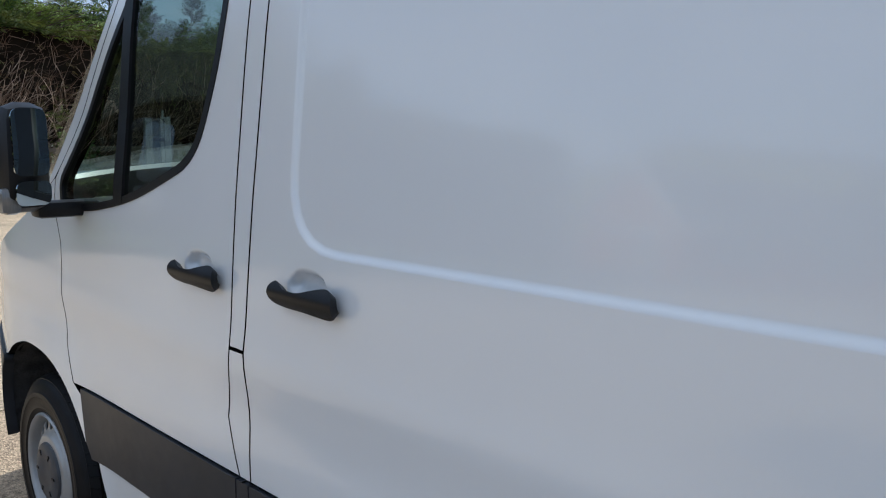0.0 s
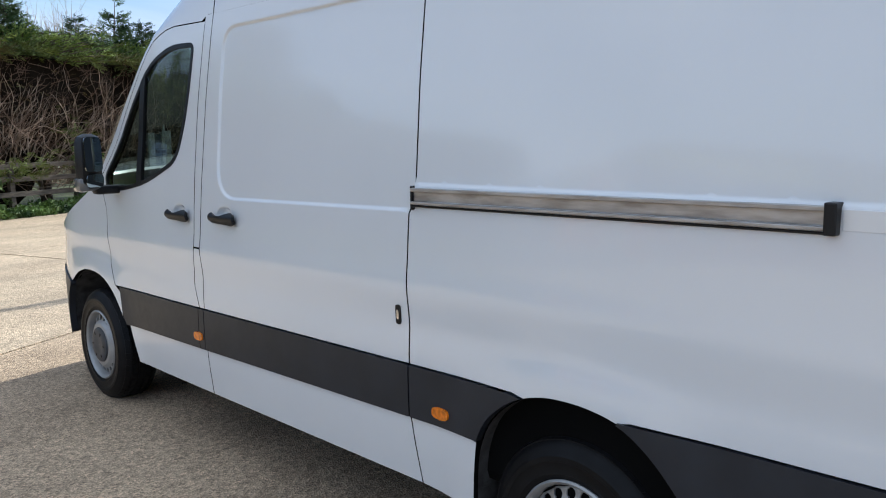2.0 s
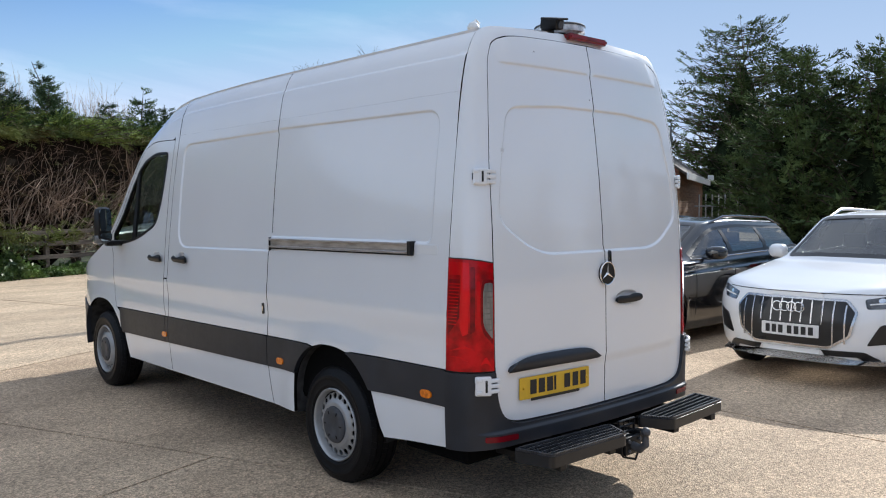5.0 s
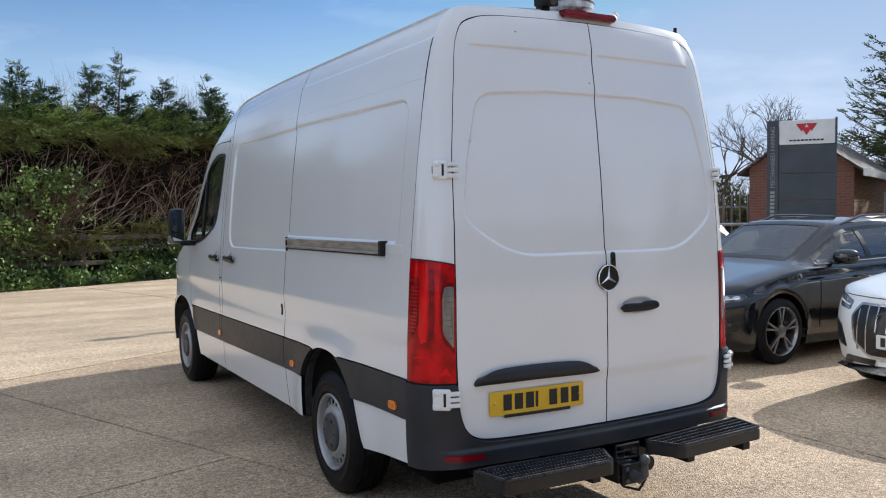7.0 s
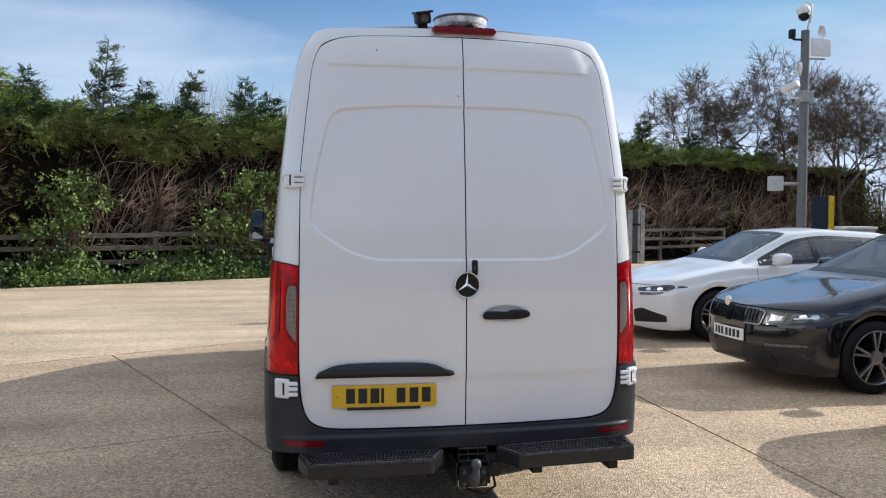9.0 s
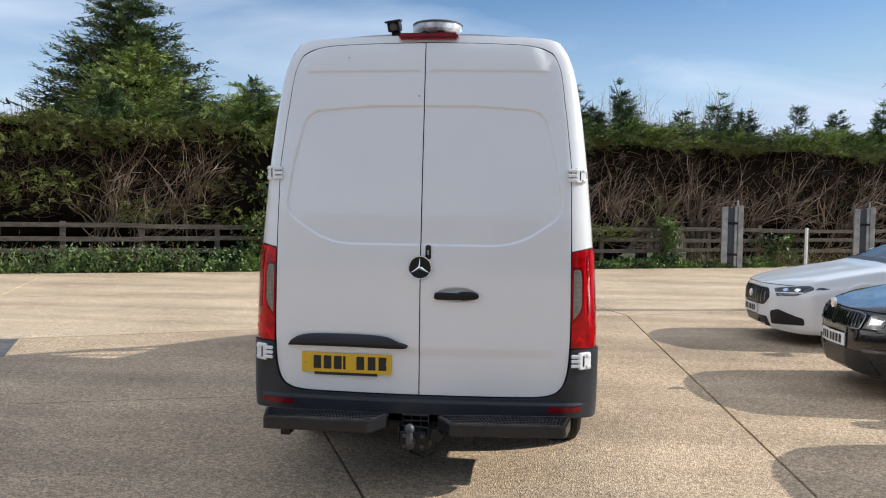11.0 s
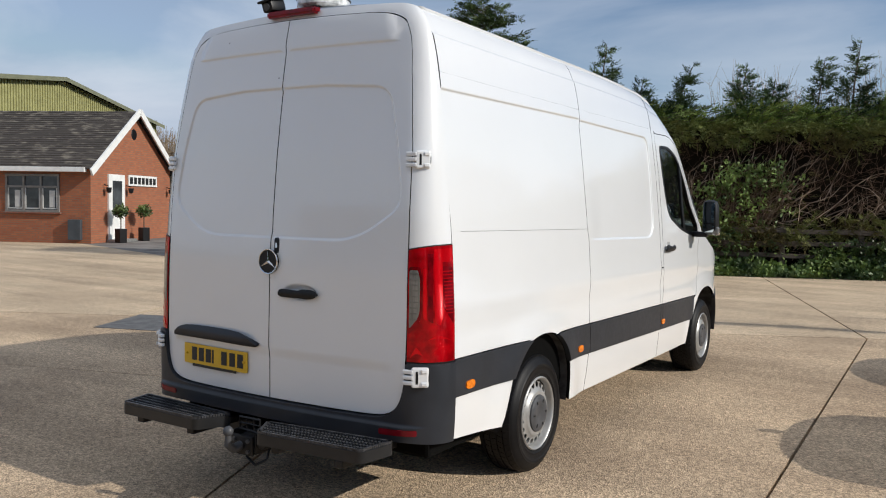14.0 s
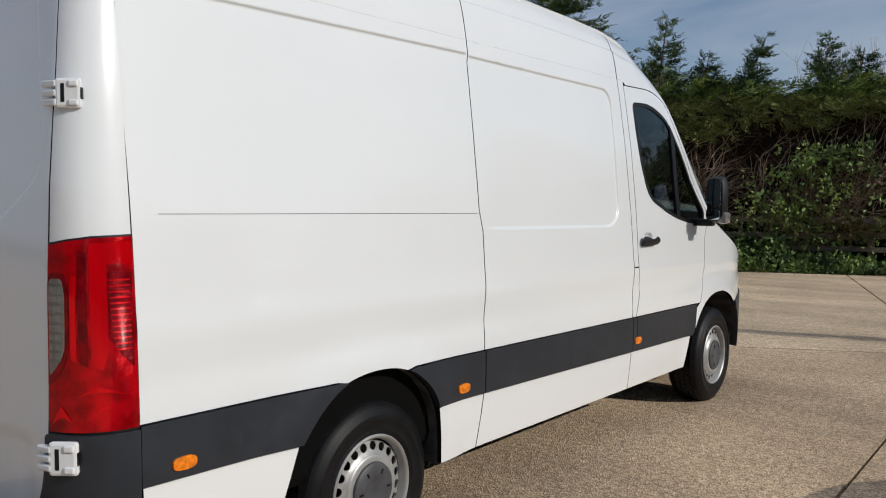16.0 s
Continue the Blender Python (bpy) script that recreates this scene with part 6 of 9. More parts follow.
leafy_shrub("dense green leafy shrub climbing the front of the hedge", -1.75, 0.75, 2.7, 210, 21)
leafy_shrub("dense green leafy shrub climbing the front of the hedge", -6.15, 0.45, 2.4, 210, 22)
leafy_shrub("low ivy at the foot of the hedge", -3.3, 0.8, 0.75, 90, 23)
leafy_shrub("low ivy at the foot of the hedge", 1.3, 0.9, 0.85, 130, 24)
leafy_shrub("slender green shrub in front of the fence", 4.75, 0.24, 1.45, 90, 25)
leafy_shrub("small green shrub beside the gate post", 8.6, 0.6, 0.9, 100, 26)
# forked trunk that carries the branches beside the gate
trunk = thing("tree_trunk", "short dark trunk fanning into branches under the hedge", "tree", tuple(H0 + HD * 6.15 - HN * 0.1))
bm = bmesh.new()
for dx, top, r in ((-0.55, 1.9, 0.05), (-0.22, 2.1, 0.07), (0.10, 2.2, 0.08), (0.42, 2.0, 0.05)):
    tube(bm, [(dx * 0.12, 0, -0.05), (dx * 0.3, 0.02, 0.55), (dx * 0.7, 0.05, 1.2), (dx * 1.2, 0.08, top)], [0.11, r * 1.2, r, r * 0.5], 8)
part("stem", bm, M_BARK, trunk, smooth=True)
# ground ivy along the foot
cover = thing("ground_cover", "low ivy and nettles along the foot of the hedge", "undergrowth", kind="stuff")
n = 26000
s = rs.uniform(S0, 8.5, n)
o = rs.uniform(0.0, 1.0, n)
h = (1 - 0.62 / (1 + np.exp(-(s - 2.7) * 2.5))) * np.clip(0.50 - 0.2 * lefty(s + 1) + 0.18 * np.sin(s * 1.7) + 0.12 * np.sin(s * 4.1), 0.12, 1) * (1 - 0.8 * o ** 2)
p = hedge_point(s, 0.1 + o * 0.75, rs.uniform(0.0, 1.0, n) * h)
v, q = leaf_cards(p, rs.normal(0, 0.7, (n, 3)) + HN * 0.5 + np.array([0, 0, 0.35]), rs.uniform(0.05, 0.13, n), rs.uniform(0.045, 0.11, n), rs)
tagged(raw_mesh("ivy_leaf", v, q, M_LEAF, cover), kind="stuff")


def conifer(at, height, radius, boughs, per, plume, mat, seed, label, base=0.0, lean=(0, 0), group="", power=0.9, core=0.0, lift=(0.05, 0.45), sweep=(0, 0), fill=0.32):
    """A feathery conifer: trunk, boughs that curve up at the tip, and flat sprays along every bough."""
    g = np.random.RandomState(seed)
    ob = thing("conifer", label, "tree", at, group=group)
    bm = bmesh.new()
    tube(bm, [(0, 0, 0), (lean[0] * 0.25, lean[1] * 0.25, height * 0.5), (lean[0] * 0.55, lean[1] * 0.55, height * 0.8), (lean[0], lean[1], height * 0.99)], [radius * 0.055 + 0.03, radius * 0.035 + 0.015, 0.02, 0.008], 7)
    part("trunk", bm, M_BARK, ob, smooth=True)
    # dark body that puts the crown's inner shade into colour
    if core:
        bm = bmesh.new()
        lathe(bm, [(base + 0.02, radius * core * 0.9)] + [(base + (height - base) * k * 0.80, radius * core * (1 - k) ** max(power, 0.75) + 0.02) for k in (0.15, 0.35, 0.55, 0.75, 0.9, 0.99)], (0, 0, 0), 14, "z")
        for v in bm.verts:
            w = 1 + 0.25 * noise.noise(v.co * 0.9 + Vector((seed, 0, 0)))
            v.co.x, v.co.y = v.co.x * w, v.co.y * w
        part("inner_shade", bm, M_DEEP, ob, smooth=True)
    nb = boughs
    hz = np.clip(base + (height - base) * (1 - g.uniform(0, 1, nb) ** 0.62), base, height * 0.99)
    f = (height - hz) / (height - base)
    reach = radius * (f ** power) * (0.62 + 0.48 * g.uniform(0, 1, nb) ** 0.7) + 0.08
    ang = g.uniform(0, math.tau, nb)
    out = np.stack([np.cos(ang), np.sin(ang), np.zeros(nb)], 1)
    across = np.stack([-np.sin(ang), np.cos(ang), np.zeros(nb)], 1)
    rise = g.uniform(*lift, nb)
    bend = (hz / height) ** 2
    root = np.stack([lean[0] * bend, lean[1] * bend, hz], 1)

    def along(t):
        p = root[:, None] + out[:, None] * (reach[:, None] * t)[..., None]
        p[..., 2] += reach[:, None] * (rise[:, None] * t ** 1.6 - 0.10 * t)
        p[..., :2] += np.array(sweep) * (reach[:, None] * t ** 2)[..., None]
        return p

    t = np.linspace(0.22, 0.92, per)[None] + g.uniform(-0.06, 0.06, (nb, per))
    pos = along(t) + g.normal(0, 0.02 * radius ** 0.5, (nb, per, 3))
    way = along(t + 0.05) - along(t)
    alt = np.where(np.arange(per) % 2, 0.75, -0.75) * np.where(np.arange(per) == per - 1, 0.0, 1.0)
    a = unit(way) + across[:, None] * alt[None, :, None] + g.normal(0, 0.22, (nb, per, 3)) + np.array([*sweep, 0.12])
    b = across[:, None] + g.normal(0, 0.75, (nb, per, 3))
    size = g.uniform(*plume, (nb, per)) * (0.50 + 0.50 * f[:, None] ** 0.5)
    v, q = plumes(pos.reshape(-1, 3), a.reshape(-1, 3), b.reshape(-1, 3), size.ravel(), g, 6, droop=0.12, fill=fill)
    tagged(raw_mesh("crown", v, q, mat, ob), kind="stuff")
    v, q = limbs(along(np.broadcast_to(np.linspace(0, 1, 5), (nb, 5))), 0.006 + 0.012 * reach, 3)
    tagged(raw_mesh("bough", v, q, M_BARK, ob), kind="stuff")
    return ob


weeds = thing("weeds", "nettles and dry grass stalks under the fence", "weeds", kind="stuff")
n = 900
s = np.where(rs.uniform(0, 1, n) < 0.5, rs.uniform(S0 - 0.2, -8.0, n), rs.uniform(5.2, 12.0, n))
p = hedge_point(s, rs.uniform(0.15, 0.75, n), np.zeros(n))
d = unit(rs.normal(0, 0.35, (n, 3)) + np.array([0, 0, 1.0]))
v, q = limbs(np.stack([p, p + d * 0.25, p + (d + rs.normal(0, 0.3, (n, 3))) * rs.uniform(0.35, 0.75, n)[:, None]], 1), rs.uniform(0.003, 0.006, n), 3)
tagged(raw_mesh("dry_stalk", v, q, M_STRAW, weeds), kind="stuff")
n = 220
s = rs.uniform(S0, -7.6, n)
p = hedge_point(s, rs.uniform(0.2, 0.9, n), rs.uniform(0.1, 0.5, n))
at = np.repeat(p, 12, 0) + rs.normal(0, 0.10, (n * 12, 3))
at[:, 2] = np.maximum(at[:, 2], 0.02)
v, q = leaf_cards(at, rs.normal(0, 0.7, (n * 12, 3)) + np.array([0, 0, 0.2]), rs.uniform(0.07, 0.15, n * 12), rs.uniform(0.03, 0.06, n * 12), rs)
tagged(raw_mesh("nettle_leaf", v, q, M_GRASS, weeds), kind="stuff")


# leaders that have outgrown the hedge
lead = [(-10.2, 4.75, 0.7), (-8.3, 4.6, 0.6), (-6.6, 5.0, 0.7), (-4.85, 5.85, 0.9), (-3.9, 4.9, 0.7), (-2.75, 5.3, 0.55), (-1.35, 5.2, 0.9), (-0.6, 4.95, 0.8), (0.55, 5.45, 0.9), (1.35, 5.85, 0.85), (2.5, 5.2, 1.0), (3.3, 4.7, 0.8), (4.25, 4.95, 0.8), (5.6, 5.7, 0.75), (6.4, 4.75, 0.9), (7.65, 5.3, 0.9), (8.5, 4.8, 0.9), (10.7, 5.2, 0.8), (12.2, 5.0, 0.9), (14.0, 5.3, 0.9), (16.5, 4.8, 0.9), (19.0, 5.1, 0.9), (21.5, 4.8, 0.9)]
for k, (s, top, wide) in enumerate(lead):
    p = H0 + HD * s + HN * (-1.2 - 0.3 * ((k * 37) % 10) / 10)
    bow = 0.75 if k in (5, 13) else 0.22
    conifer((p[0] - HD[0] * bow, p[1] - HD[1] * bow, 0), top, wide * 0.85, 92, 6, (0.22, 0.42), M_LEADER, 100 + k, "young dark green conifer leader growing above the hedge", base=HTOP - 0.5, lean=(bow * HD[0] * 1.2 * (-1 if k == 13 else 1), bow * HD[1] * 1.2), group="leaders above the hedge", power=1.0, lift=(0.20, 0.75), sweep=(0.20, 0.08), fill=0.28)
for k in range(30):
    p = H0 + HD * (-9.6 + k * 1.02 + 0.5 * math.sin(k * 4.1)) + HN * (-1.25 - 0.45 * ((k * 53) % 10) / 10)
    conifer((p[0], p[1], 0), HTOP + 0.45 + 0.40 * ((k * 29) % 10) / 10, 1.0 + 0.25 * (k % 3), 86, 5, (0.26, 0.48), M_SPRAY, 300 + k, "low green conifer regrowth bulging over the hedge top", base=HTOP - 0.15, lean=(0.3 * math.sin(k * 3.1), 0.3 * math.cos(k * 2.9)), group="regrowth on the hedge", power=0.55, lift=(0.05, 0.45), sweep=(0.40, 0.14), fill=0.24)
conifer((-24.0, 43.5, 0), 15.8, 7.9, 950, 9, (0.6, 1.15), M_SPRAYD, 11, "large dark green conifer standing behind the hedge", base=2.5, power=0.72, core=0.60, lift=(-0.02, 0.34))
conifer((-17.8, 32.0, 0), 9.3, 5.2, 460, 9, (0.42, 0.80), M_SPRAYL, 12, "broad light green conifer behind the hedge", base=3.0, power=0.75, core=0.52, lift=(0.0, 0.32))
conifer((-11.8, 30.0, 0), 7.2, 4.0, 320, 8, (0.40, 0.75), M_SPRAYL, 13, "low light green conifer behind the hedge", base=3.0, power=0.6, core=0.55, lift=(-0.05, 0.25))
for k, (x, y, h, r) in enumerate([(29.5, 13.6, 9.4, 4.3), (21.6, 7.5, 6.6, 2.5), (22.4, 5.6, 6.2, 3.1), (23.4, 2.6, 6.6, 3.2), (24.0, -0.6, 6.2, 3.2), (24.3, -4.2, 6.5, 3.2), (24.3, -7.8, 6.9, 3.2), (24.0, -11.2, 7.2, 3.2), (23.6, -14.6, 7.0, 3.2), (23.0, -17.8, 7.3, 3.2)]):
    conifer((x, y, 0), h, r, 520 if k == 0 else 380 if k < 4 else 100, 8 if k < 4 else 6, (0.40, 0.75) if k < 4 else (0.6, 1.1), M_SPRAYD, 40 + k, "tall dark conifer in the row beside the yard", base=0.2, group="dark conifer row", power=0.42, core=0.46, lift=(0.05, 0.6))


M_FARTWIG = material("pale_bare_twig", (0.33, 0.255, 0.175), 0.9, var=0.3, scale=1.5, random_tint=0.3, spec=0.1)


def bare_tree(at, height, seed, label, spread=0.5, levels=5, group="", thick=0.16, bark=M_BARK):
    """A leafless tree: a trunk that forks again and again into fine twigs."""
    g = np.random.RandomState(seed)
    ob = thing("bare_tree", label, "tree", at, group=group)
    segs = []
    tips = [(np.zeros(3), np.array([0, 0, 1.0]), height * 0.30, thick)]
    for lv in range(levels + 1):
        nxt = []
        for p, d, l, r in tips:
            q = p
            for k in range(2):
                d = unit(d + g.normal(0, 0.12 + 0.03 * lv, 3))
                e = q + d * l / 2
                segs.append((lv, q, e, r * (1 - 0.2 * k), r * (0.8 - 0.2 * k)))
                q = e
            for _ in range(3 if lv < levels else 0):
                nd = unit(d + g.normal(0, spread, 3) + np.array([0, 0, 0.18]))
                nxt.append((q, nd, l * g.uniform(0.62, 0.86), r * 0.55))
        tips = nxt
    for name, pick, sides in (("trunk", lambda v: v <= 1, 7), ("branch", lambda v: 1 < v <= 3, 4), ("twig", lambda v: v > 3, 3)):
        some = [x for x in segs if pick(x[0])]
        v, q = sticks(np.array([x[1] for x in some]), np.array([x[2] for x in some]), np.array([x[3] for x in some]), np.array([x[4] for x in some]), sides)
        tagged(raw_mesh(name, v, q, bark, ob, True), kind="" if name == "trunk" else "stuff")
    if levels > 5:
        some = [x for x in segs if x[0] >= levels]
        ends = np.repeat(np.array([x[2] for x in some]), 3, 0)
        d = unit(np.repeat(np.array([x[2] - x[1] for x in some]), 3, 0)) + g.normal(0, 0.55, ends.shape)
        v, q = sticks(ends - d * 0.12, ends + unit(d) * g.uniform(0.18, 0.50, (len(ends), 1)), 0.008, 0.004)
        tagged(raw_mesh("spray_twig", v, q, bark, ob), kind="stuff")
    return ob


for k, (x, y, h) in enumerate([(17.5, 27.0, 7.5), (21.5, 27.5, 8.2), (25.0, 30.0, 7.2), (29.5, 27.0, 8.0), (33.0, 24.0, 7.8), (27.5, 18.8, 6.6), (24.0, 19.8, 5.6), (36.0, 19.5, 8.0), (23.0, 26.0, 7.8), (31.0, 22.5, 7.4)]):
    bare_tree((x, y, 0), h, 60 + k, "leafless tree with fine grey twigs", 0.45, 5 if k in (3, 4, 5, 6, 7, 9) else 6, "bare trees")
def thicket(name, label, category, p0, p1, deep, count, tall, thick, twigs, wavy):
    """A belt of leafless saplings between two points of the plan."""
    ob = thing(name, label, category, kind="stuff")
    u = rs.uniform(0, 1, count)
    a = np.stack([p0[0] + (p1[0] - p0[0]) * u, p0[1] + (p1[1] - p0[1]) * u + rs.uniform(-deep, deep, count), np.zeros(count)], 1)
    h = (tall + wavy * np.sin(u * 23) + 0.6 * wavy * np.sin(u * 57 + 1)) * rs.uniform(0.72, 1.05, count)
    bow = rs.normal(0, 0.065 * tall, (count, 2))
    steps = [a + np.concatenate([bow * k ** 1.6, (h * k)[:, None]], 1) for k in (0.0, 0.35, 0.7, 1.0)]
    v, q = limbs(np.stack(steps, 1), thick * rs.uniform(0.7, 1.4, count), 3)
    tagged(raw_mesh("sapling", v, q, M_FARTWIG, ob), kind="stuff")
    pick = rs.randint(0, count, twigs)
    up = rs.uniform(0.35, 0.95, twigs)
    p = a[pick] + np.concatenate([bow[pick] * (up ** 1.6)[:, None], (h[pick] * up)[:, None]], 1)
    v, q = sticks(p, p + np.stack([rs.normal(0, 0.05 * tall, twigs), rs.normal(0, 0.05 * tall, twigs), rs.uniform(0.05, 0.15, twigs) * tall], 1), thick * 0.55, thick * 0.2)
    tagged(raw_mesh("side_twig", v, q, M_FARTWIG, ob), kind="stuff")


thicket("far_woods", "dense belt of leafless tan saplings beyond the lorries", "woodland", (-97, 52), (-31, 60), 4.0, 6500, 8.6, 0.050, 9000, 0.9)
thicket("bare_saplings", "upright leafless saplings behind the hedge", "saplings", (-4.5, 27.0), (10.5, 32.0), 1.2, 900, 6.2, 0.013, 5200, 0.4)

belt = thing("undergrowth", "low tangled shrubs and brambles along the far road side", "undergrowth", kind="stuff")
n = 26000
u = rs.uniform(0, 1, n)
h = 2.1 + 0.7 * np.sin(u * 31) + 0.5 * np.sin(u * 71 + 1)
p = np.stack([17 + 27 * u, 31 - 15 * u + rs.normal(0, 0.7, n), rs.uniform(0, 1, n) ** 0.8 * h], 1)
v, q = leaf_cards(p, rs.normal(0, 0.7, (n, 3)) + np.array([0, 0, 0.5]), rs.uniform(0.14, 0.42, n), rs.uniform(0.03, 0.12, n), rs)
tagged(raw_mesh("shrub_leaf", v, q, M_OLIVESPRAY, belt), kind="stuff")
n = 2600
u = rs.uniform(0, 1, n)
a = np.stack([17 + 27 * u, 31 - 15 * u + rs.normal(0, 0.6, n), np.zeros(n)], 1)
v, q = sticks(a, a + np.stack([rs.normal(0, 0.5, n), rs.normal(0, 0.5, n), rs.uniform(1.2, 3.6, n)], 1), 0.02, 0.005)
tagged(raw_mesh("shrub_stem", v, q, M_BARK, belt), kind="stuff")

# ---- post-and-rail fence ----
M_FENCE = material("weathered_fence_wood", (0.105, 0.085, 0.068), 0.9, var=0.35, scale=5, stretch=(1, 1, 6), bump=0.4, bscale=40)
fence = thing("fence", "weathered brown post-and-rail fence in front of the hedge", "fence")
for k in range(19):
    s = -14.6 + k * 1.75
    p = H0 + HD * s + HN * 0.12
    bm = bmesh.new()
    m = Matrix.Translation(p) @ Matrix.Rotation(math.atan(HEDGE_B), 4, "Z")
    box(bm, (-0.06, -0.05, -0.1), (0.06, 0.05, 1.18 + 0.03 * math.sin(k * 3)), 0.008, m)
    part("post", bm, M_FENCE, fence)
    if k < 18:
        for z in (0.47, 0.77, 1.07):
            bm = bmesh.new()
            sag = 0.02 * math.sin(k * 5 + z * 9)
            box(bm, (0.0, -0.085, z - 0.055 + sag), (1.75, -0.05, z + 0.055 + sag), 0.006, m)
            part("rail", bm, M_FENCE, fence)

# ---- gate posts and boom ----
M_GALV = material("galvanised_steel", (0.40, 0.40, 0.39), 0.45, metal=0.6, var=0.2, scale=6, rvar=0.1)
M_DGREY = material("dark_grey_paint", (0.055, 0.065, 0.075), 0.45, var=0.15, scale=3, rvar=0.1)
M_MAST = material("grey_mast_paint", (0.15, 0.155, 0.16), 0.5, var=0.12, scale=4)
M_YELLOW = material("yellow_paint", (0.70, 0.46, 0.02), 0.45, var=0.15, scale=6)
M_WHITE = material("white_paint", (0.78, 0.78, 0.76), 0.45, var=0.06, scale=4, rvar=0.08)


def gate_post(x, y):
    ob = thing("gate_post", "grey steel gate post with ribbed front at the hedge opening", "gate post", (x, y, 0), group="gate posts")
    for name, x0, x1, d, h, mat in (("channel", -0.30, -0.13, 0.05, 1.76, M_GALV), ("slot", -0.13, 0.05, 0.01, 1.72, M_DGREY), ("channel", 0.05, 0.13, 0.07, 1.78, M_GALV), ("channel", 0.15, 0.30, 0.06, 1.80, M_GALV)):
        bm = bmesh.new()
        box(bm, (x0, -d, 0.0), (x1, d, h), 0.008)
        part(name, bm, mat, ob)
    for z in (0.35, 1.25):
        bm = bmesh.new()
        box(bm, (-0.14, -0.075, z), (0.14, -0.05, z + 0.07), 0.006)
        part("hinge_strap", bm, M_BLACK, ob)
    bm = bmesh.new()
    tube(bm, [(0.14, 0, 1.70), (0.14, 0, 1.96)], 0.032, 8)
    part("cap", bm, M_GALV, ob, smooth=True)


gate_post(6.53, 18.75)
gate_post(10.7, 20.1)
marker = thing("marker_post", "slim pale post in front of the fence", "post", (8.72, 19.1, 0))
bm = bmesh.new()
tube(bm, [(0, 0, 0), (0, 0, 1.18)], 0.045, 10)
part("tube", bm, M_WHITE, marker, smooth=True)
bm = bmesh.new()
box(bm, (-0.06, -0.06, 0), (0.06, 0.06, 0.02), 0.004)
part("foot", bm, M_GALV, marker)

# ---- camera mast, boom barrier, palisade ----
mast = thing("camera_mast", "tall grey mast with security cameras and aerial", "mast", (9.05, 9.0, 0))
bm = bmesh.new()
tube(bm, [(0, 0, 0), (0, 0, 5.16)], [0.095, 0.08], 14)
part("pole", bm, M_MAST, mast, smooth=True)
bm = bmesh.new()
tube(bm, [(0.02, 0, 5.10), (0.10, 0, 5.40), (0.12, 0, 5.66), (0.02, 0, 5.70), (-0.06, 0, 5.62)], 0.025, 8)
part("gooseneck", bm, M_WHITE, mast, smooth=True)
bm = bmesh.new()
bmesh.ops.create_uvsphere(bm, u_segments=16, v_segments=12, radius=0.13, matrix=Matrix.Translation((-0.07, -0.02, 5.52)))
dome = part("dome_camera", bm, M_WHITE, mast, "white dome camera", smooth=True)
bm = bmesh.new()
bmesh.ops.create_uvsphere(bm, u_segments=16, v_segments=12, radius=0.105, matrix=Matrix.Translation((-0.07, -0.04, 5.43)))
part("dome_glass", bm, M_BLACK, dome, smooth=True)
bm = bmesh.new()
box(bm, (0.06, -0.14, 4.66), (0.46, -0.07, 5.00), 0.02)
part("aerial_panel", bm, M_WHITE, mast, "white square aerial panel", smooth=True)
bm = bmesh.new()
tube(bm, [(0.0, -0.03, 4.62), (0.38, -0.06, 4.62)], 0.018, 6)
part("aerial_arm", bm, M_GALV, mast, smooth=True)
bm = bmesh.new()
lathe(bm, [(0.0, 0.0005), (0.02, 0.07), (0.05, 0.12), (0.06, 0.125)], (0, 0, 0), 20)
bmesh.ops.transform(bm, matrix=Matrix.Translation((0.25, -0.06, 5.12)) @ Matrix.Rotation(radians(-70), 4, "Z"), verts=bm.verts)
part("dish", bm, M_WHITE, mast, smooth=True)
bm = bmesh.new()
lathe(bm, [(0.0, 0.0005), (0.0, 0.13), (0.05, 0.12)], (0, 0, 0), 20)
bmesh.ops.transform(bm, matrix=Matrix.Translation((-0.10, -0.02, 4.42)) @ Matrix.Rotation(radians(160), 4, "Z"), verts=bm.verts)
part("dish", bm, M_WHITE, mast, smooth=True)
bm = bmesh.new()
tube(bm, [(0, 0, 4.98), (-0.26, 0, 4.98), (-0.28, 0, 5.02)], 0.022, 8)
part("camera_arm", bm, M_BLACK, mast, smooth=True)
bm = bmesh.new()
box(bm, (-0.34, -0.06, 4.99), (-0.24, 0.06, 5.17), 0.025)
part("black_camera", bm, M_BLACK, mast, smooth=True)
bm = bmesh.new()
box(bm, (-0.13, -0.11, 3.78), (0.13, 0.11, 4.0), 0.015)
part("clamp_box", bm, M_GALV, mast)
bm = bmesh.new()
tube(bm, [(-0.10, 0, 3.86), (-0.30, -0.02, 3.86), (-0.33, -0.03, 3.98)], 0.022, 8)
part("camera_arm", bm, M_WHITE, mast, smooth=True)
bm = bmesh.new()
box(bm, (-0.07, -0.20, -0.06), (0.07, 0.14, 0.07), 0.03, Matrix.Translation((-0.35, -0.03, 4.05)) @ Matrix.Rotation(radians(30), 4, "Z") @ Matrix.Rotation(radians(-18), 4, "X"))
bullet = part("bullet_camera", bm, M_WHITE, mast, "white bullet camera", smooth=True)
bm = bmesh.new()
tube(bm, [(0, 0, 2.22), (-0.50, -0.02, 2.22)], 0.03, 8)
part("box_arm", bm, M_GALV, mast, smooth=True)
bm = bmesh.new()
box(bm, (-0.70, -0.10, 2.08), (-0.46, 0.08, 2.36), 0.015)
part("junction_box", bm, M_LIGHTGREY, mast)
barrier = thing("boom_barrier", "raised barrier boom striped black and yellow", "barrier", (13.2, 11.4, 0))
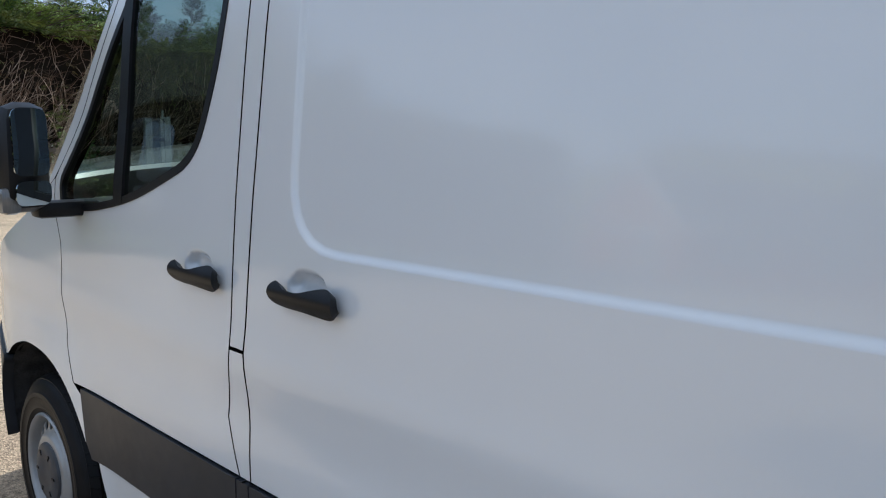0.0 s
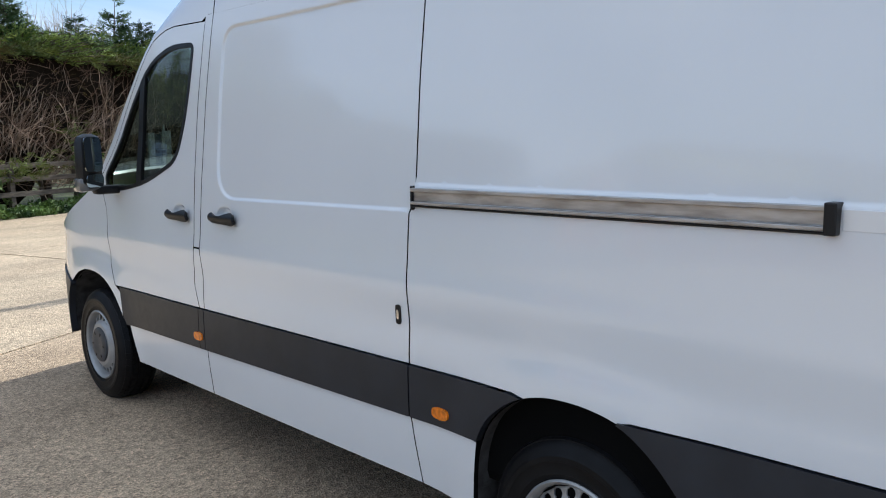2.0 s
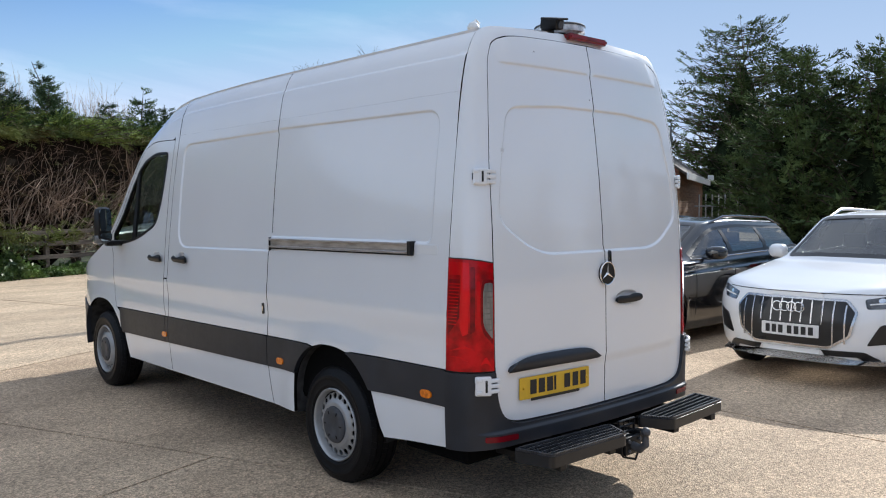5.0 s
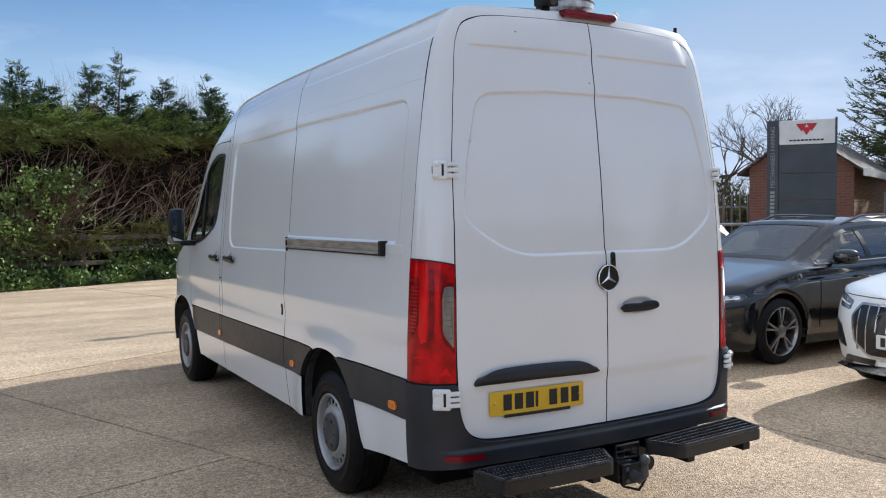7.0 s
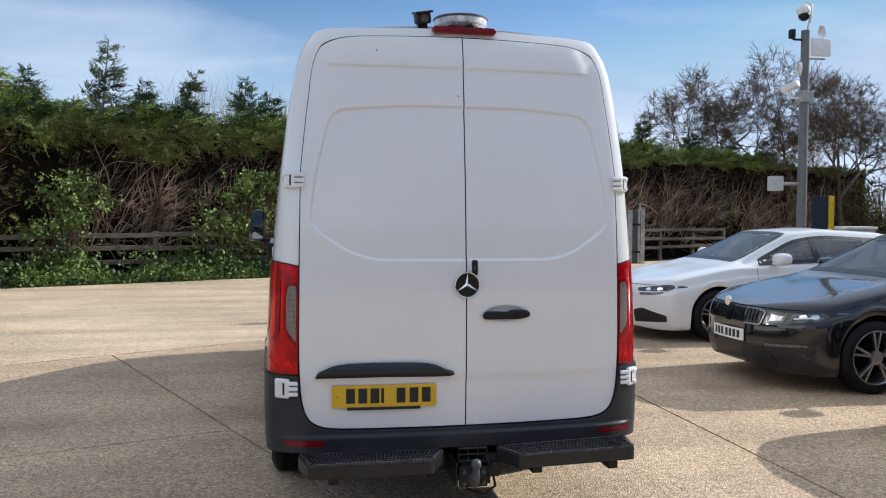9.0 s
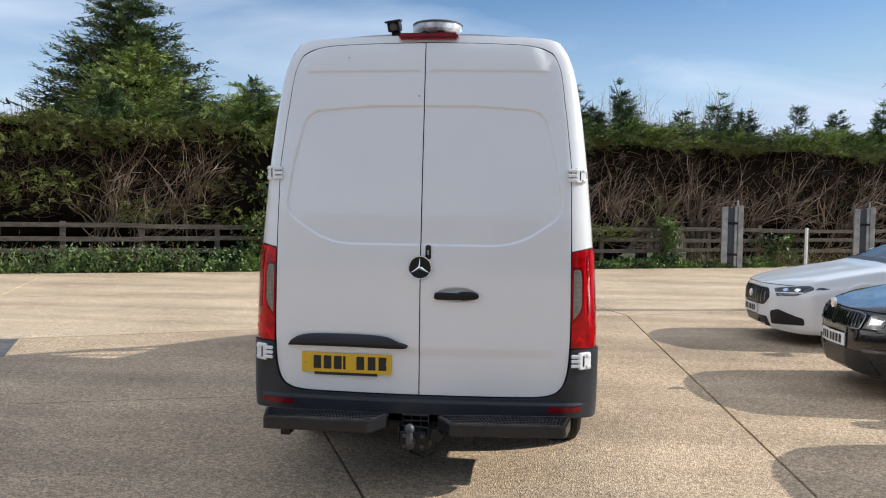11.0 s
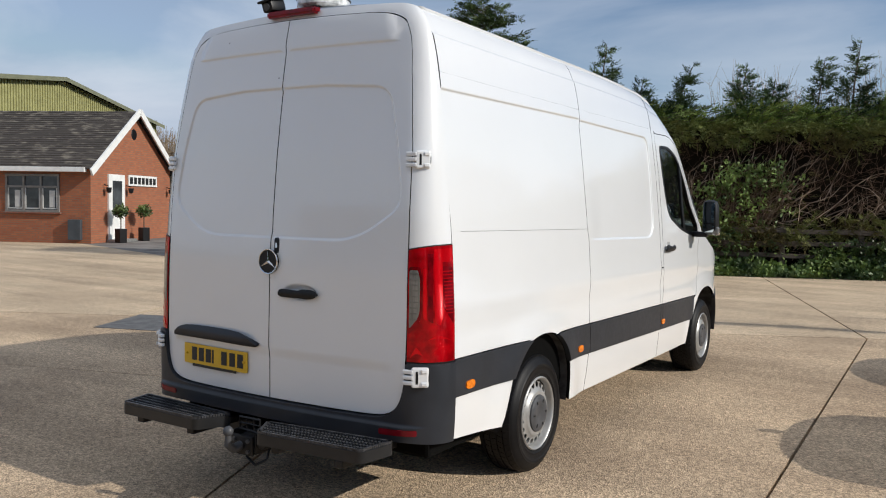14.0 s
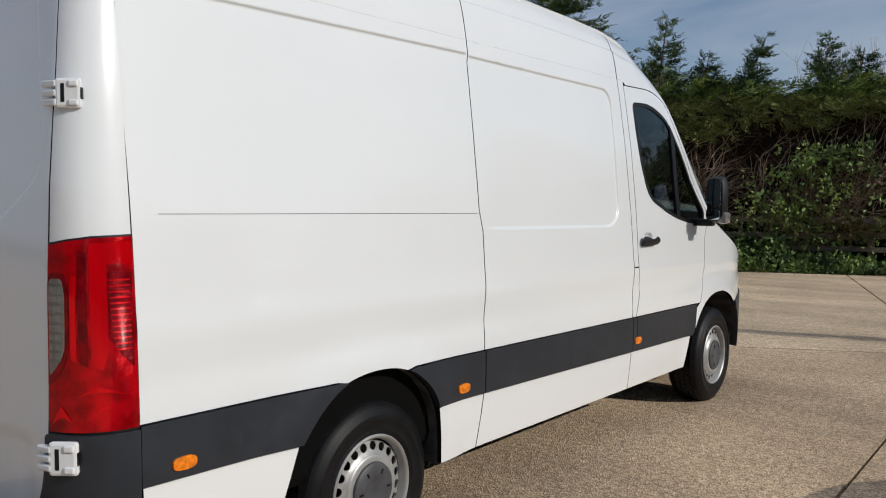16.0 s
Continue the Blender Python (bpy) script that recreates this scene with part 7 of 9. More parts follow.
for k in range(14):
    bm = bmesh.new()
    z = 0.9 + k * 0.382
    tube(bm, [(0.004 * k, 0, z), (0.004 * (k + 1), 0, z + 0.382)], 0.045, 10)
    part("stripe", bm, M_BLACK if k % 2 else M_YELLOW, barrier, smooth=True)
bm = bmesh.new()
box(bm, (-0.18, -0.16, 0), (0.18, 0.16, 1.0), 0.02)
part("cabinet", bm, M_YELLOW, barrier)
M_NAVYPANEL = material("dark_blue_panel", (0.012, 0.020, 0.040), 0.5, var=0.2, scale=3)
cabinet = thing("control_cabinet", "pale grey control cabinet beside the barrier", "cabinet", (12.3, 11.6, 0))
for name, lo, hi, mat in (("plinth", (-0.42, -0.2, 0), (0.42, 0.2, 0.12), M_GALV), ("case", (-0.38, -0.17, 0.12), (0.38, 0.17, 1.30), M_LIGHTGREY), ("lid", (-0.42, -0.21, 1.30), (0.42, 0.21, 1.36), M_WHITE), ("cabinet_door", (-0.33, -0.185, 0.22), (0.33, -0.17, 1.22), M_WHITE)):
    bm = bmesh.new()
    box(bm, lo, hi, 0.01)
    part(name, bm, mat, cabinet)
bollard = thing("yellow_post", "yellow steel post beside the mast", "post", (11.2, 11.05, 0))
bm = bmesh.new()
box(bm, (-0.06, -0.06, 0), (0.06, 0.06, 2.05), 0.01)
part("column", bm, M_YELLOW, bollard)
bm = bmesh.new()
box(bm, (-0.46, -0.03, 0.25), (-0.07, 0.03, 2.05), 0.006)
part("side_panel", bm, M_NAVYPANEL, bollard, "dark blue steel panel")
pal = thing("palisade_fence", "grey steel palisade fence by the road gate", "fence")
for k in range(34):
    x = 15.5 + k * 0.23
    bm = bmesh.new()
    box(bm, (x, 14.0 - k * 0.11, 0), (x + 0.07, 14.02 - k * 0.11, 2.0), 0.0)
    part("pale", bm, M_GALV, pal)
for z in (0.5, 1.6):
    bm = bmesh.new()
    tube(bm, [(15.5, 14.05, z), (15.5 + 34 * 0.23, 14.05 - 34 * 0.11, z)], 0.03, 6)
    part("rail", bm, M_GALV, pal)
rail_fence = thing("guard_rail", "low galvanised rails beside the road entrance", "rail")
for z in (0.75, 1.15):
    bm = bmesh.new()
    tube(bm, [(11.2, 12.6, z), (19.0, 8.4, z)], 0.04, 8)
    part("rail", bm, M_GALV, rail_fence, smooth=True)
for k in range(5):
    bm = bmesh.new()
    tube(bm, [(11.2 + k * 1.95, 12.6 - k * 1.05, 0), (11.2 + k * 1.95, 12.6 - k * 1.05, 1.2)], 0.045, 8)
    part("post", bm, M_GALV, rail_fence, smooth=True)


# ---- brick and tile ----
def brick_material(name, c1, c2, mortar):
    m = material(name, c1, 0.85, var=0.2, scale=1.2)
    t = m.node_tree
    b = t.nodes["Principled BSDF"]
    geo = t.nodes.new("ShaderNodeTexCoord")
    mp = t.nodes.new("ShaderNodeVectorMath")
    mp.operation = "DOT_PRODUCT"
    br = t.nodes.new("ShaderNodeTexBrick")
    br.inputs["Color1"].default_value, br.inputs["Color2"].default_value, br.inputs["Mortar"].default_value = (*c1, 1), (*c2, 1), (*mortar, 1)
    br.inputs["Scale"].default_value = 1.0
    br.inputs["Brick Width"].default_value, br.inputs["Row Height"].default_value = 0.225, 0.075
    br.inputs["Mortar Size"].default_value = 0.012
    sep = t.nodes.new("ShaderNodeSeparateXYZ")
    add = t.nodes.new("ShaderNodeMath")
    add.operation = "ADD"
    com = t.nodes.new("ShaderNodeCombineXYZ")
    t.links.new(geo.outputs["Object"], sep.inputs["Vector"])
    t.links.new(sep.outputs["X"], add.inputs[0])
    t.links.new(sep.outputs["Y"], add.inputs[1])
    t.links.new(add.outputs[0], com.inputs["X"])
    t.links.new(sep.outputs["Z"], com.inputs["Y"])
    t.links.new(com.outputs["Vector"], br.inputs["Vector"])
    mx = t.nodes.new("ShaderNodeMix")
    mx.data_type, mx.blend_type = "RGBA", "MIX"
    mx.inputs["Factor"].default_value = 0.92
    old = b.inputs["Base Color"].links[0].from_socket
    t.links.new(old, mx.inputs["A"])
    t.links.new(br.outputs["Color"], mx.inputs["B"])
    t.links.new(mx.outputs["Result"], b.inputs["Base Color"])
    return m


M_BRICK = brick_material("red_brick", (0.40, 0.130, 0.055), (0.29, 0.085, 0.040), (0.20, 0.125, 0.085))
M_BRICKD = brick_material("brown_brick", (0.27, 0.095, 0.060), (0.20, 0.070, 0.050), (0.20, 0.14, 0.11))
M_TILE = material("brown_roof_tile", (0.068, 0.056, 0.048), 0.85, var=0.25, scale=2.2, cut=(0.52, 0.70), other=(0.17, 0.15, 0.12), bump=0.7, bscale=6, stretch=(1, 1, 5), random_tint=0.15)
M_OLIVE = material("olive_roof_sheet", (0.33, 0.32, 0.14), 0.6, var=0.12, scale=2)
M_OLIVETRIM = material("olive_grey_roof_trim", (0.17, 0.175, 0.11), 0.6, var=0.12, scale=2)
M_TIMBER = material("brown_timber_cladding", (0.23, 0.115, 0.055), 0.75, var=0.3, scale=2, stretch=(1, 1, 9), bump=0.3, bscale=20)
M_DARKWIN = material("window_glass_dark", (0.05, 0.055, 0.06), 0.08, var=0.3, scale=3)
M_WINFRAME = material("grey_window_frame", (0.20, 0.19, 0.18), 0.5, var=0.15, scale=5)
M_BLUE = material("blue_lorry_curtain", (0.008, 0.022, 0.22), 0.5, var=0.25, scale=1.2, rvar=0.1)
M_NAVY = material("dark_blue_lorry_paint", (0.012, 0.032, 0.095), 0.45, var=0.2, scale=1.2)
M_BARRED = material("dull_print", (0.33, 0.33, 0.33), 0.6, var=0.1)

# office: gable towards the yard; local x along the long wall, y along the gable
office = thing("office_building", "single-storey red brick office with white gable boards and tiled roof", "building", (-22.14, 13.16, 0), math.degrees(math.atan2(-0.43, -0.9)))
LONG, DEEP, EAVE, RIDGE = 16.0, 6.15, 2.72, 4.78      # y runs to -DEEP along the gable
gable = [(0, 0, 0), (0, -DEEP, 0), (0, -DEEP, EAVE), (0, -DEEP / 2, RIDGE), (0, 0, EAVE)]
ov = [(LONG, y, z) for _, y, z in gable]
mesh_object("wall", gable + ov, [(0, 1, 2, 3, 4), (5, 9, 8, 7, 6), (0, 4, 9, 5), (1, 6, 7, 2)], M_BRICK, office, smooth=False)
for sgn, y0 in ((1, 0.35), (-1, -DEEP - 0.35)):
    nrow = 26
    slope = (RIDGE - EAVE) / (DEEP / 2)
    for k in range(nrow):
        a, b = k / nrow, (k + 1.25) / nrow
        ya, yb = y0 + (-DEEP / 2 - y0) * a, y0 + (-DEEP / 2 - y0) * min(1, b)
        za, zb = EAVE - 0.35 * slope + 0.10 + (RIDGE - EAVE + 0.35 * slope) * a, EAVE - 0.35 * slope + 0.07 + (RIDGE - EAVE + 0.35 * slope) * min(1, b)
        mesh_object("tile_course", [(-0.25, ya, za), (LONG, ya, za), (LONG, yb, zb), (-0.25, yb, zb), (-0.25, ya, za - 0.04), (LONG, ya, za - 0.04)], [(0, 1, 2, 3), (0, 4, 5, 1)], M_TILE, office, smooth=False)
for y0 in (0.38, -DEEP - 0.38):
    bm = bmesh.new()
    a, b = Vector((-0.28, y0, EAVE - 0.30)), Vector((-0.28, -DEEP / 2, RIDGE + 0.06))
    d = (b - a).normalized()
    w = Vector((0, -d.z, d.y)) * 0.12
    vs = [bm.verts.new(p + Vector((dx, 0, 0))) for dx in (0, 0.06) for p in (a - w, b - w, b + w, a + w)]
    for f in ((0, 1, 2, 3), (7, 6, 5, 4), (0, 4, 5, 1), (1, 5, 6, 2), (2, 6, 7, 3), (3, 7, 4, 0)):
        bm.faces.new([vs[i] for i in f])
    part("barge_board", bm, M_WHITE, office)
bm = bmesh.new()
box(bm, (0.0, 0.24, EAVE - 0.28), (LONG, 0.40, EAVE - 0.12), 0.01)
part("gutter", bm, M_WHITE, office)
bm = bmesh.new()
lathe(bm, [(-0.02, 0.0005), (-0.02, 0.19), (0.0, 0.21)], (0, -DEEP / 2, RIDGE - 0.80), 18)
part("vent", bm, M_BLACK, office)
# door in the gable
bm = bmesh.new()
box(bm, (-0.06, -2.27, 0.10), (0.02, -1.12, 2.43), 0.01)
door_o = part("door", bm, M_WHITE, office, "white half-glazed door")
bm = bmesh.new()
box(bm, (-0.075, -2.02, 0.95), (-0.06, -1.37, 2.2), 0.0)
part("door_glass", bm, M_DARKWIN, door_o)
bm = bmesh.new()
box(bm, (-0.5, -2.35, 0), (0.0, -1.05, 0.10), 0.01)
part("door_step", bm, M_GALV, office)
bm = bmesh.new()
box(bm, (-0.05, -4.87, 2.05), (-0.01, -2.57, 2.45), 0.0)
sgn_o = part("name_board", bm, M_WHITE, office, "white name board with dark bars")
for k in range(7):
    bm = bmesh.new()
    y = -2.66 - k * 0.31
    box(bm, (-0.06, y - 0.22, 2.12), (-0.05, y, 2.37), 0.0)
    part("board_bar", bm, M_INK, sgn_o)
# windows in the long wall
for x0, x1 in ((1.15, 3.05), (5.0, 6.9), (8.8, 10.7)):
    bm = bmesh.new()
    box(bm, (x0, -0.05, 1.12), (x1, 0.005, 2.32), 0.0)
    win = part("window", bm, M_DARKWIN, office)
    for k in range(4):
        x = x0 + (x1 - x0) * k / 3
        bm = bmesh.new()
        box(bm, (x - 0.035, -0.02, 1.09), (x + 0.035, 0.05, 2.35), 0.0)
        part("mullion", bm, M_WINFRAME, win)
    for k in range(3):
        xa, xb = x0 + (x1 - x0) * k / 3 + 0.04, x0 + (x1 - x0) * (k + 1) / 3 - 0.04
        for lo, hi in (((xa, 0.006, 1.16), (xa + 0.04, 0.03, 1.88)), ((xb - 0.04, 0.006, 1.16), (xb, 0.03, 1.88)), ((xa, 0.006, 1.16), (xb, 0.03, 1.20))):
            bm = bmesh.new()
            box(bm, lo, hi, 0.0)
            part("casement", bm, M_LIGHTGREY, win)
        if k != 1:
            bm = bmesh.new()
            box(bm, (xa + 0.10, 0.004, 1.22), (xa + 0.30, 0.010, 1.80), 0.0)
            part("blind", bm, M_LIGHTGREY, win)
    for z in (1.09, 1.92, 2.32):
        bm = bmesh.new()
        box(bm, (x0 - 0.04, -0.02, z - 0.03), (x1 + 0.04, 0.06, z + 0.04), 0.0)
        part("transom", bm, M_WINFRAME, win)
    bm = bmesh.new()
    box(bm, (x0 - 0.10, 0.0, 1.00), (x1 + 0.10, 0.09, 1.055), 0.005)
    part("sill", bm, M_BRICKD, win)
bm = bmesh.new()
box(bm, (4.15, 0.0, 1.75), (4.75, 0.02, 1.98), 0.0)
plaque = part("plaque", bm, M_WHITE, office, "small white wall plaque with red bars")
for z in (1.80, 1.89):
    bm = bmesh.new()
    box(bm, (4.22, 0.02, z), (4.68, 0.024, z + 0.04), 0.0)
    part("plaque_bar", bm, M_REFLECTOR, plaque)
bm = bmesh.new()
box(bm, (0.30, 0.0, 0.12), (0.75, 0.16, 0.82), 0.01)
part("meter_box", bm, M_DGREY, office, "grey meter box on the wall")
for y in (-0.85, -2.45, -5.8):
    bm = bmesh.new()
    tube(bm, [(-0.02, y, 2.05), (-0.18, y, 2.0)], 0.02, 6)
    lathe(bm, [(1.76, 0.04), (1.80, 0.08), (1.95, 0.10)], (-0.2, y, 0.0), 10, "z")
    part("wall_lantern", bm, M_BLACK, office)
om = office.matrix_basis
for y in (-1.02, -2.75):
    p = om @ Vector((-0.55, y, 0))
    pot = thing("potted_tree", "small clipped tree in a square black planter", "plant", tuple(p), group="planters by the office door")
    bm = bmesh.new()
    vs = box(bm, (-0.15, -0.15, 0), (0.15, 0.15, 0.50), 0.02)
    part("planter", bm, M_BLACK, pot)
    bm = bmesh.new()
    tube(bm, [(0, 0, 0.4), (0, 0, 0.95)], 0.022, 6)
    part("stem", bm, M_BARK, pot)
    n = 500
    u = unit(rs.normal(size=(n, 3))) * rs.uniform(0.08, 0.24, (n, 1)) * np.array([1.15, 1.15, 0.95]) + np.array([0, 0, 1.12])
    v, q = leaf_cards(u, rs.normal(size=(n, 3)), rs.uniform(0.07, 0.13, n), rs.uniform(0.05, 0.08, n), rs)
    tagged(raw_mesh("foliage", v, q, M_LEAF, pot), kind="stuff")

# warehouse behind the office
shed_far = thing("warehouse", "large warehouse with an olive ribbed metal roof", "building", (-38.0, 14.0, 0), math.degrees(math.atan2(-0.43, -0.9)))
WA, WB, WE, WR = -0.5, -26.5, 7.25, 8.75
WM = (WA + WB) / 2
gable = [(0, WA, 0), (0, WB, 0), (0, WB, WE), (0, WM, WR), (0, WA, WE)]
mesh_object("wall", gable + [(34, y, z) for _, y, z in gable], [(0, 1, 2, 3, 4), (0, 4, 9, 5), (1, 6, 7, 2), (5, 9, 8, 7, 6)], M_OLIVE, shed_far, smooth=False)
bm = bmesh.new()
for k in range(104):
    y = WA - k * 0.25
    zt = WE + (WR - WE) * (1 - abs(y - WM) / ((WA - WB) / 2)) - 0.02
    box(bm, (-0.07, y - 0.10, 0), (0.0, y, zt), 0.0)
tagged(part("cladding_rib", bm, M_OLIVE, shed_far), kind="stuff")
for y0 in (WA + 0.4, WB - 0.4):
    mesh_object("roof_sheet", [(-0.5, y0, WE), (34, y0, WE), (34, WM, WR + 0.15), (-0.5, WM, WR + 0.15), (-0.5, y0, WE - 0.25), (-0.5, WM, WR - 0.10)], [(0, 1, 2, 3), (0, 3, 5, 4)], M_OLIVETRIM, shed_far, smooth=False)

# lorries beyond the gap
def lorry(x, y, yaw, mat, label, h=4.1, w=2.5, l=8.0, rear=False):
    """A box lorry with its back towards the yard."""
    ob = thing("lorry", label, "lorry", (x, y, 0), yaw, group="parked lorries")
    bm = bmesh.new()
    box(bm, (-w / 2, 0, 0.95), (w / 2, l, h), 0.06)
    part("box_body", bm, mat, ob)
    bm = bmesh.new()
    box(bm, (-w / 2 + 0.1, l + 0.2, 0.6), (w / 2 - 0.1, l + 2.0, 3.0), 0.2)
    part("cab", bm, mat, ob, smooth=True)
    bm = bmesh.new()
    box(bm, (-w / 2 + 0.05, -0.05, 0.60), (w / 2 - 0.05, 0.06, 0.95), 0.02)
    part("rear_bar", bm, M_BLACK, ob)
    for sx in (-1, 1):
        bm = bmesh.new()
        box(bm, (sx * (w / 2 - 0.30) - 0.2, -0.08, 0.68), (sx * (w / 2 - 0.30) + 0.2, -0.04, 0.85), 0.01)
        part("tail_lamp", bm, M_REDDEEP, ob)
    bm = bmesh.new()
    box(bm, (-0.012, -0.012, 1.0), (0.012, 0.01, h - 0.08), 0.0)
    part("door_seam", bm, M_GAP, ob)
    bm = bmesh.new()
    box(bm, (0.25, -0.04, 1.35), (1.0, 0.0, 1.52), 0.01)
    part("latch", bm, M_GALV, ob)
    if rear:
        bm = bmesh.new()
        box(bm, (-w / 2 + 0.12, -0.03, 1.9), (w / 2 - 0.12, 0.0, 3.4), 0.02)
        part("rear_panel", bm, M_DGREY, ob)
    for yy in (1.2, 2.5, l + 1.0):
        for sx in (-1, 1):
            bm = bmesh.new()
            lathe(bm, [(-0.15, 0.0005), (-0.15, 0.5), (0.15, 0.5), (0.15, 0.0005)], (sx * (w / 2 - 0.2), yy, 0.5), 18)
            part("wheel", bm, M_RUBBER, ob, smooth=True)


lorry(-38.9, 34.0, 47, M_BLUE, "lorry with a deep blue box body seen from behind", 3.75)
lorry(-35.95, 34.4, 47, M_NAVY, "tall dark blue lorry seen from behind", 4.45, rear=True)
lorry(-43.0, 36.5, 47, M_WHITE, "lorry with a white box body", 3.3)

# brick shed and the roadside sign
shed = thing("brick_shed", "small brown brick shed with timber side and slate roof", "building", (17.2, 9.04, 0), 25.8)
GW, SL, SE, SR = 2.6, 8.0, 2.69, 3.60
mesh_object("wall", [(0, 0, 0), (0, GW, 0), (0, GW, SE), (0, GW / 2, SR), (0, 0, SE), (SL, 0, 0), (SL, GW, 0), (SL, GW, SE), (SL, GW / 2, SR), (SL, 0, SE)], [(0, 4, 3, 2, 1), (5, 6, 7, 8, 9), (1, 2, 7, 6)], M_BRICKD, shed, smooth=False)
for k in range(17):
    z = 0.02 + k * 0.155
    bm = bmesh.new()
    box(bm, (0.02, -0.03 - 0.008 * (k % 2), z), (SL, 0.0, z + 0.150), 0.0)
    part("board", bm, M_TIMBER, shed)
for y0 in (-0.28, GW + 0.28):
    slope = (SR - SE) / (GW / 2)
    pts = [(-0.2, y0, SE - 0.28 * slope + 0.04), (SL + 0.2, y0, SE - 0.28 * slope + 0.04), (SL + 0.2, GW / 2, SR + 0.06), (-0.2, GW / 2, SR + 0.06)]
    mesh_object("roof_slope", pts + [(x, y, z - 0.07) for x, y, z in pts], [(0, 1, 2, 3), (4, 7, 6, 5)] + [(i, 4 + i, 4 + (i + 1) % 4, (i + 1) % 4) for i in range(4)], M_TILE, shed, smooth=False)
bm = bmesh.new()
box(bm, (-0.2, -0.32, SE - 0.32), (SL, -0.27, SE - 0.12), 0.0)
part("fascia", bm, M_WHITE, shed)
bm = bmesh.new()
box(bm, (SL - 0.4, -0.45, SE - 0.15), (SL - 0.2, -0.25, SE + 0.05), 0.02)
part("wall_camera", bm, M_WHITE, shed)
signb = thing("roadside_sign", "tall dark grey company sign with a white top panel", "sign", (12.9, 7.35, 0), -53)
bm = bmesh.new()
box(bm, (-0.69, -0.10, 0.0), (-0.455, 0.14, 3.46), 0.01)
column = part("side_column", bm, M_DGREY, signb)
for z0, z1 in ((0.0, 1.05), (1.06, 1.72), (1.73, 2.30), (2.31, 2.92)):
    bm = bmesh.new()
    box(bm, (-0.45, -0.07, z0), (0.69, 0.11, z1), 0.008)
    part("panel", bm, M_DGREY, signb)
bm = bmesh.new()
box(bm, (-0.44, -0.08, 2.93), (0.66, 0.11, 3.45), 0.008)
wp = part("white_panel", bm, M_WHITE, signb)
bm = bmesh.new()
box(bm, (0.661, -0.10, 2.93), (0.70, 0.12, 3.48), 0.006)
part("edge_trim", bm, M_DGREY, signb)
M_SIGNRED = material("sign_red", (0.55, 0.02, 0.03), 0.5, var=0.1)
for cx, cz, r in ((0.00, 3.29, 0.11), (0.20, 3.29, 0.11), (0.10, 3.21, 0.11)):
    mesh_object("red_shape", [(cx - r, -0.084 - 0.001 * (cx == 0.1), cz + r * 0.75), (cx + r, -0.084 - 0.001 * (cx == 0.1), cz + r * 0.75), (cx, -0.084 - 0.001 * (cx == 0.1), cz - r * 0.8)], [(0, 2, 1)], M_SIGNRED, wp, smooth=False)
for k in range(9):
    bm = bmesh.new()
    box(bm, (-0.24 + k * 0.077, -0.085, 3.00), (-0.18 + k * 0.077, -0.081, 3.035), 0.0)
    part("caption_bar", bm, M_INK, wp)
words = bpy.data.curves.new("sign_words", "FONT")
words.body = "MECHANISED FARMING"
words.size = 0.125
words.extrude = 0.002
tmp = bpy.data.objects.new("sign_words", words)
me = bpy.data.meshes.new_from_object(tmp)
bpy.data.objects.remove(tmp)
me.materials.append(M_BARRED)
wob = new("sign_lettering", me)
wob.parent = column
wob.matrix_basis = pose(-0.53, -0.105, 2.0, 90, -90, 0)
for k in range(9):
    bm = bmesh.new()
    z = 1.22 + k * 0.082
    box(bm, (-0.62, -0.104, z), (-0.53, -0.101, z + 0.055), 0.0)
    part("name_bar", bm, M_BARRED, column)

# cottage beyond the hedge, of which the chimney shows
cottage = thing("cottage", "brick cottage behind the hedge with one chimney showing", "house", (3.5, 47.5, 0), 24)
mesh_object("wall", [(-4, -3, 0), (4, -3, 0), (4, 3, 0), (-4, 3, 0), (-4, -3, 4.0), (4, -3, 4.0), (4, 3, 4.0), (-4, 3, 4.0), (-4, 0, 5.9), (4, 0, 5.9)], [(0, 1, 5, 4), (2, 3, 7, 6), (1, 2, 6, 9, 5), (3, 0, 4, 8, 7)], M_BRICKD, cottage, smooth=False)
for y in (-3.3, 3.3):
    mesh_object("roof_slope", [(-4.2, y, 3.85), (4.2, y, 3.85), (4.2, 0, 6.05), (-4.2, 0, 6.05), (-4.2, y, 3.75), (4.2, y, 3.75)], [(0, 1, 2, 3), (0, 4, 5, 1)], M_TILE, cottage, smooth=False)
bm = bmesh.new()
box(bm, (-0.28, -0.28, 5.3), (0.28, 0.28, 7.75), 0.02)
box(bm, (-0.33, -0.33, 7.6), (0.33, 0.33, 7.75), 0.02)
stack = part("chimney", bm, M_BRICKD, cottage, "brown brick chimney stack")
for x in (-0.12, 0.12):
    bm = bmesh.new()
    lathe(bm, [(7.75, 0.10), (8.05, 0.08), (8.1, 0.10), (8.1, 0.06)], (x, 0, 0), 12, "z")
    part("chimney_pot", bm, M_TIMBER, stack, smooth=True)
bm = bmesh.new()
tube(bm, [(0.30, 0, 6.6), (0.30, 0, 9.6)], 0.03, 6)
for z in (9.0, 9.3, 9.55):
    tube(bm, [(-0.2, 0, z), (0.7, 0, z)], 0.018, 5)
part("aerial", bm, M_GALV, stack)

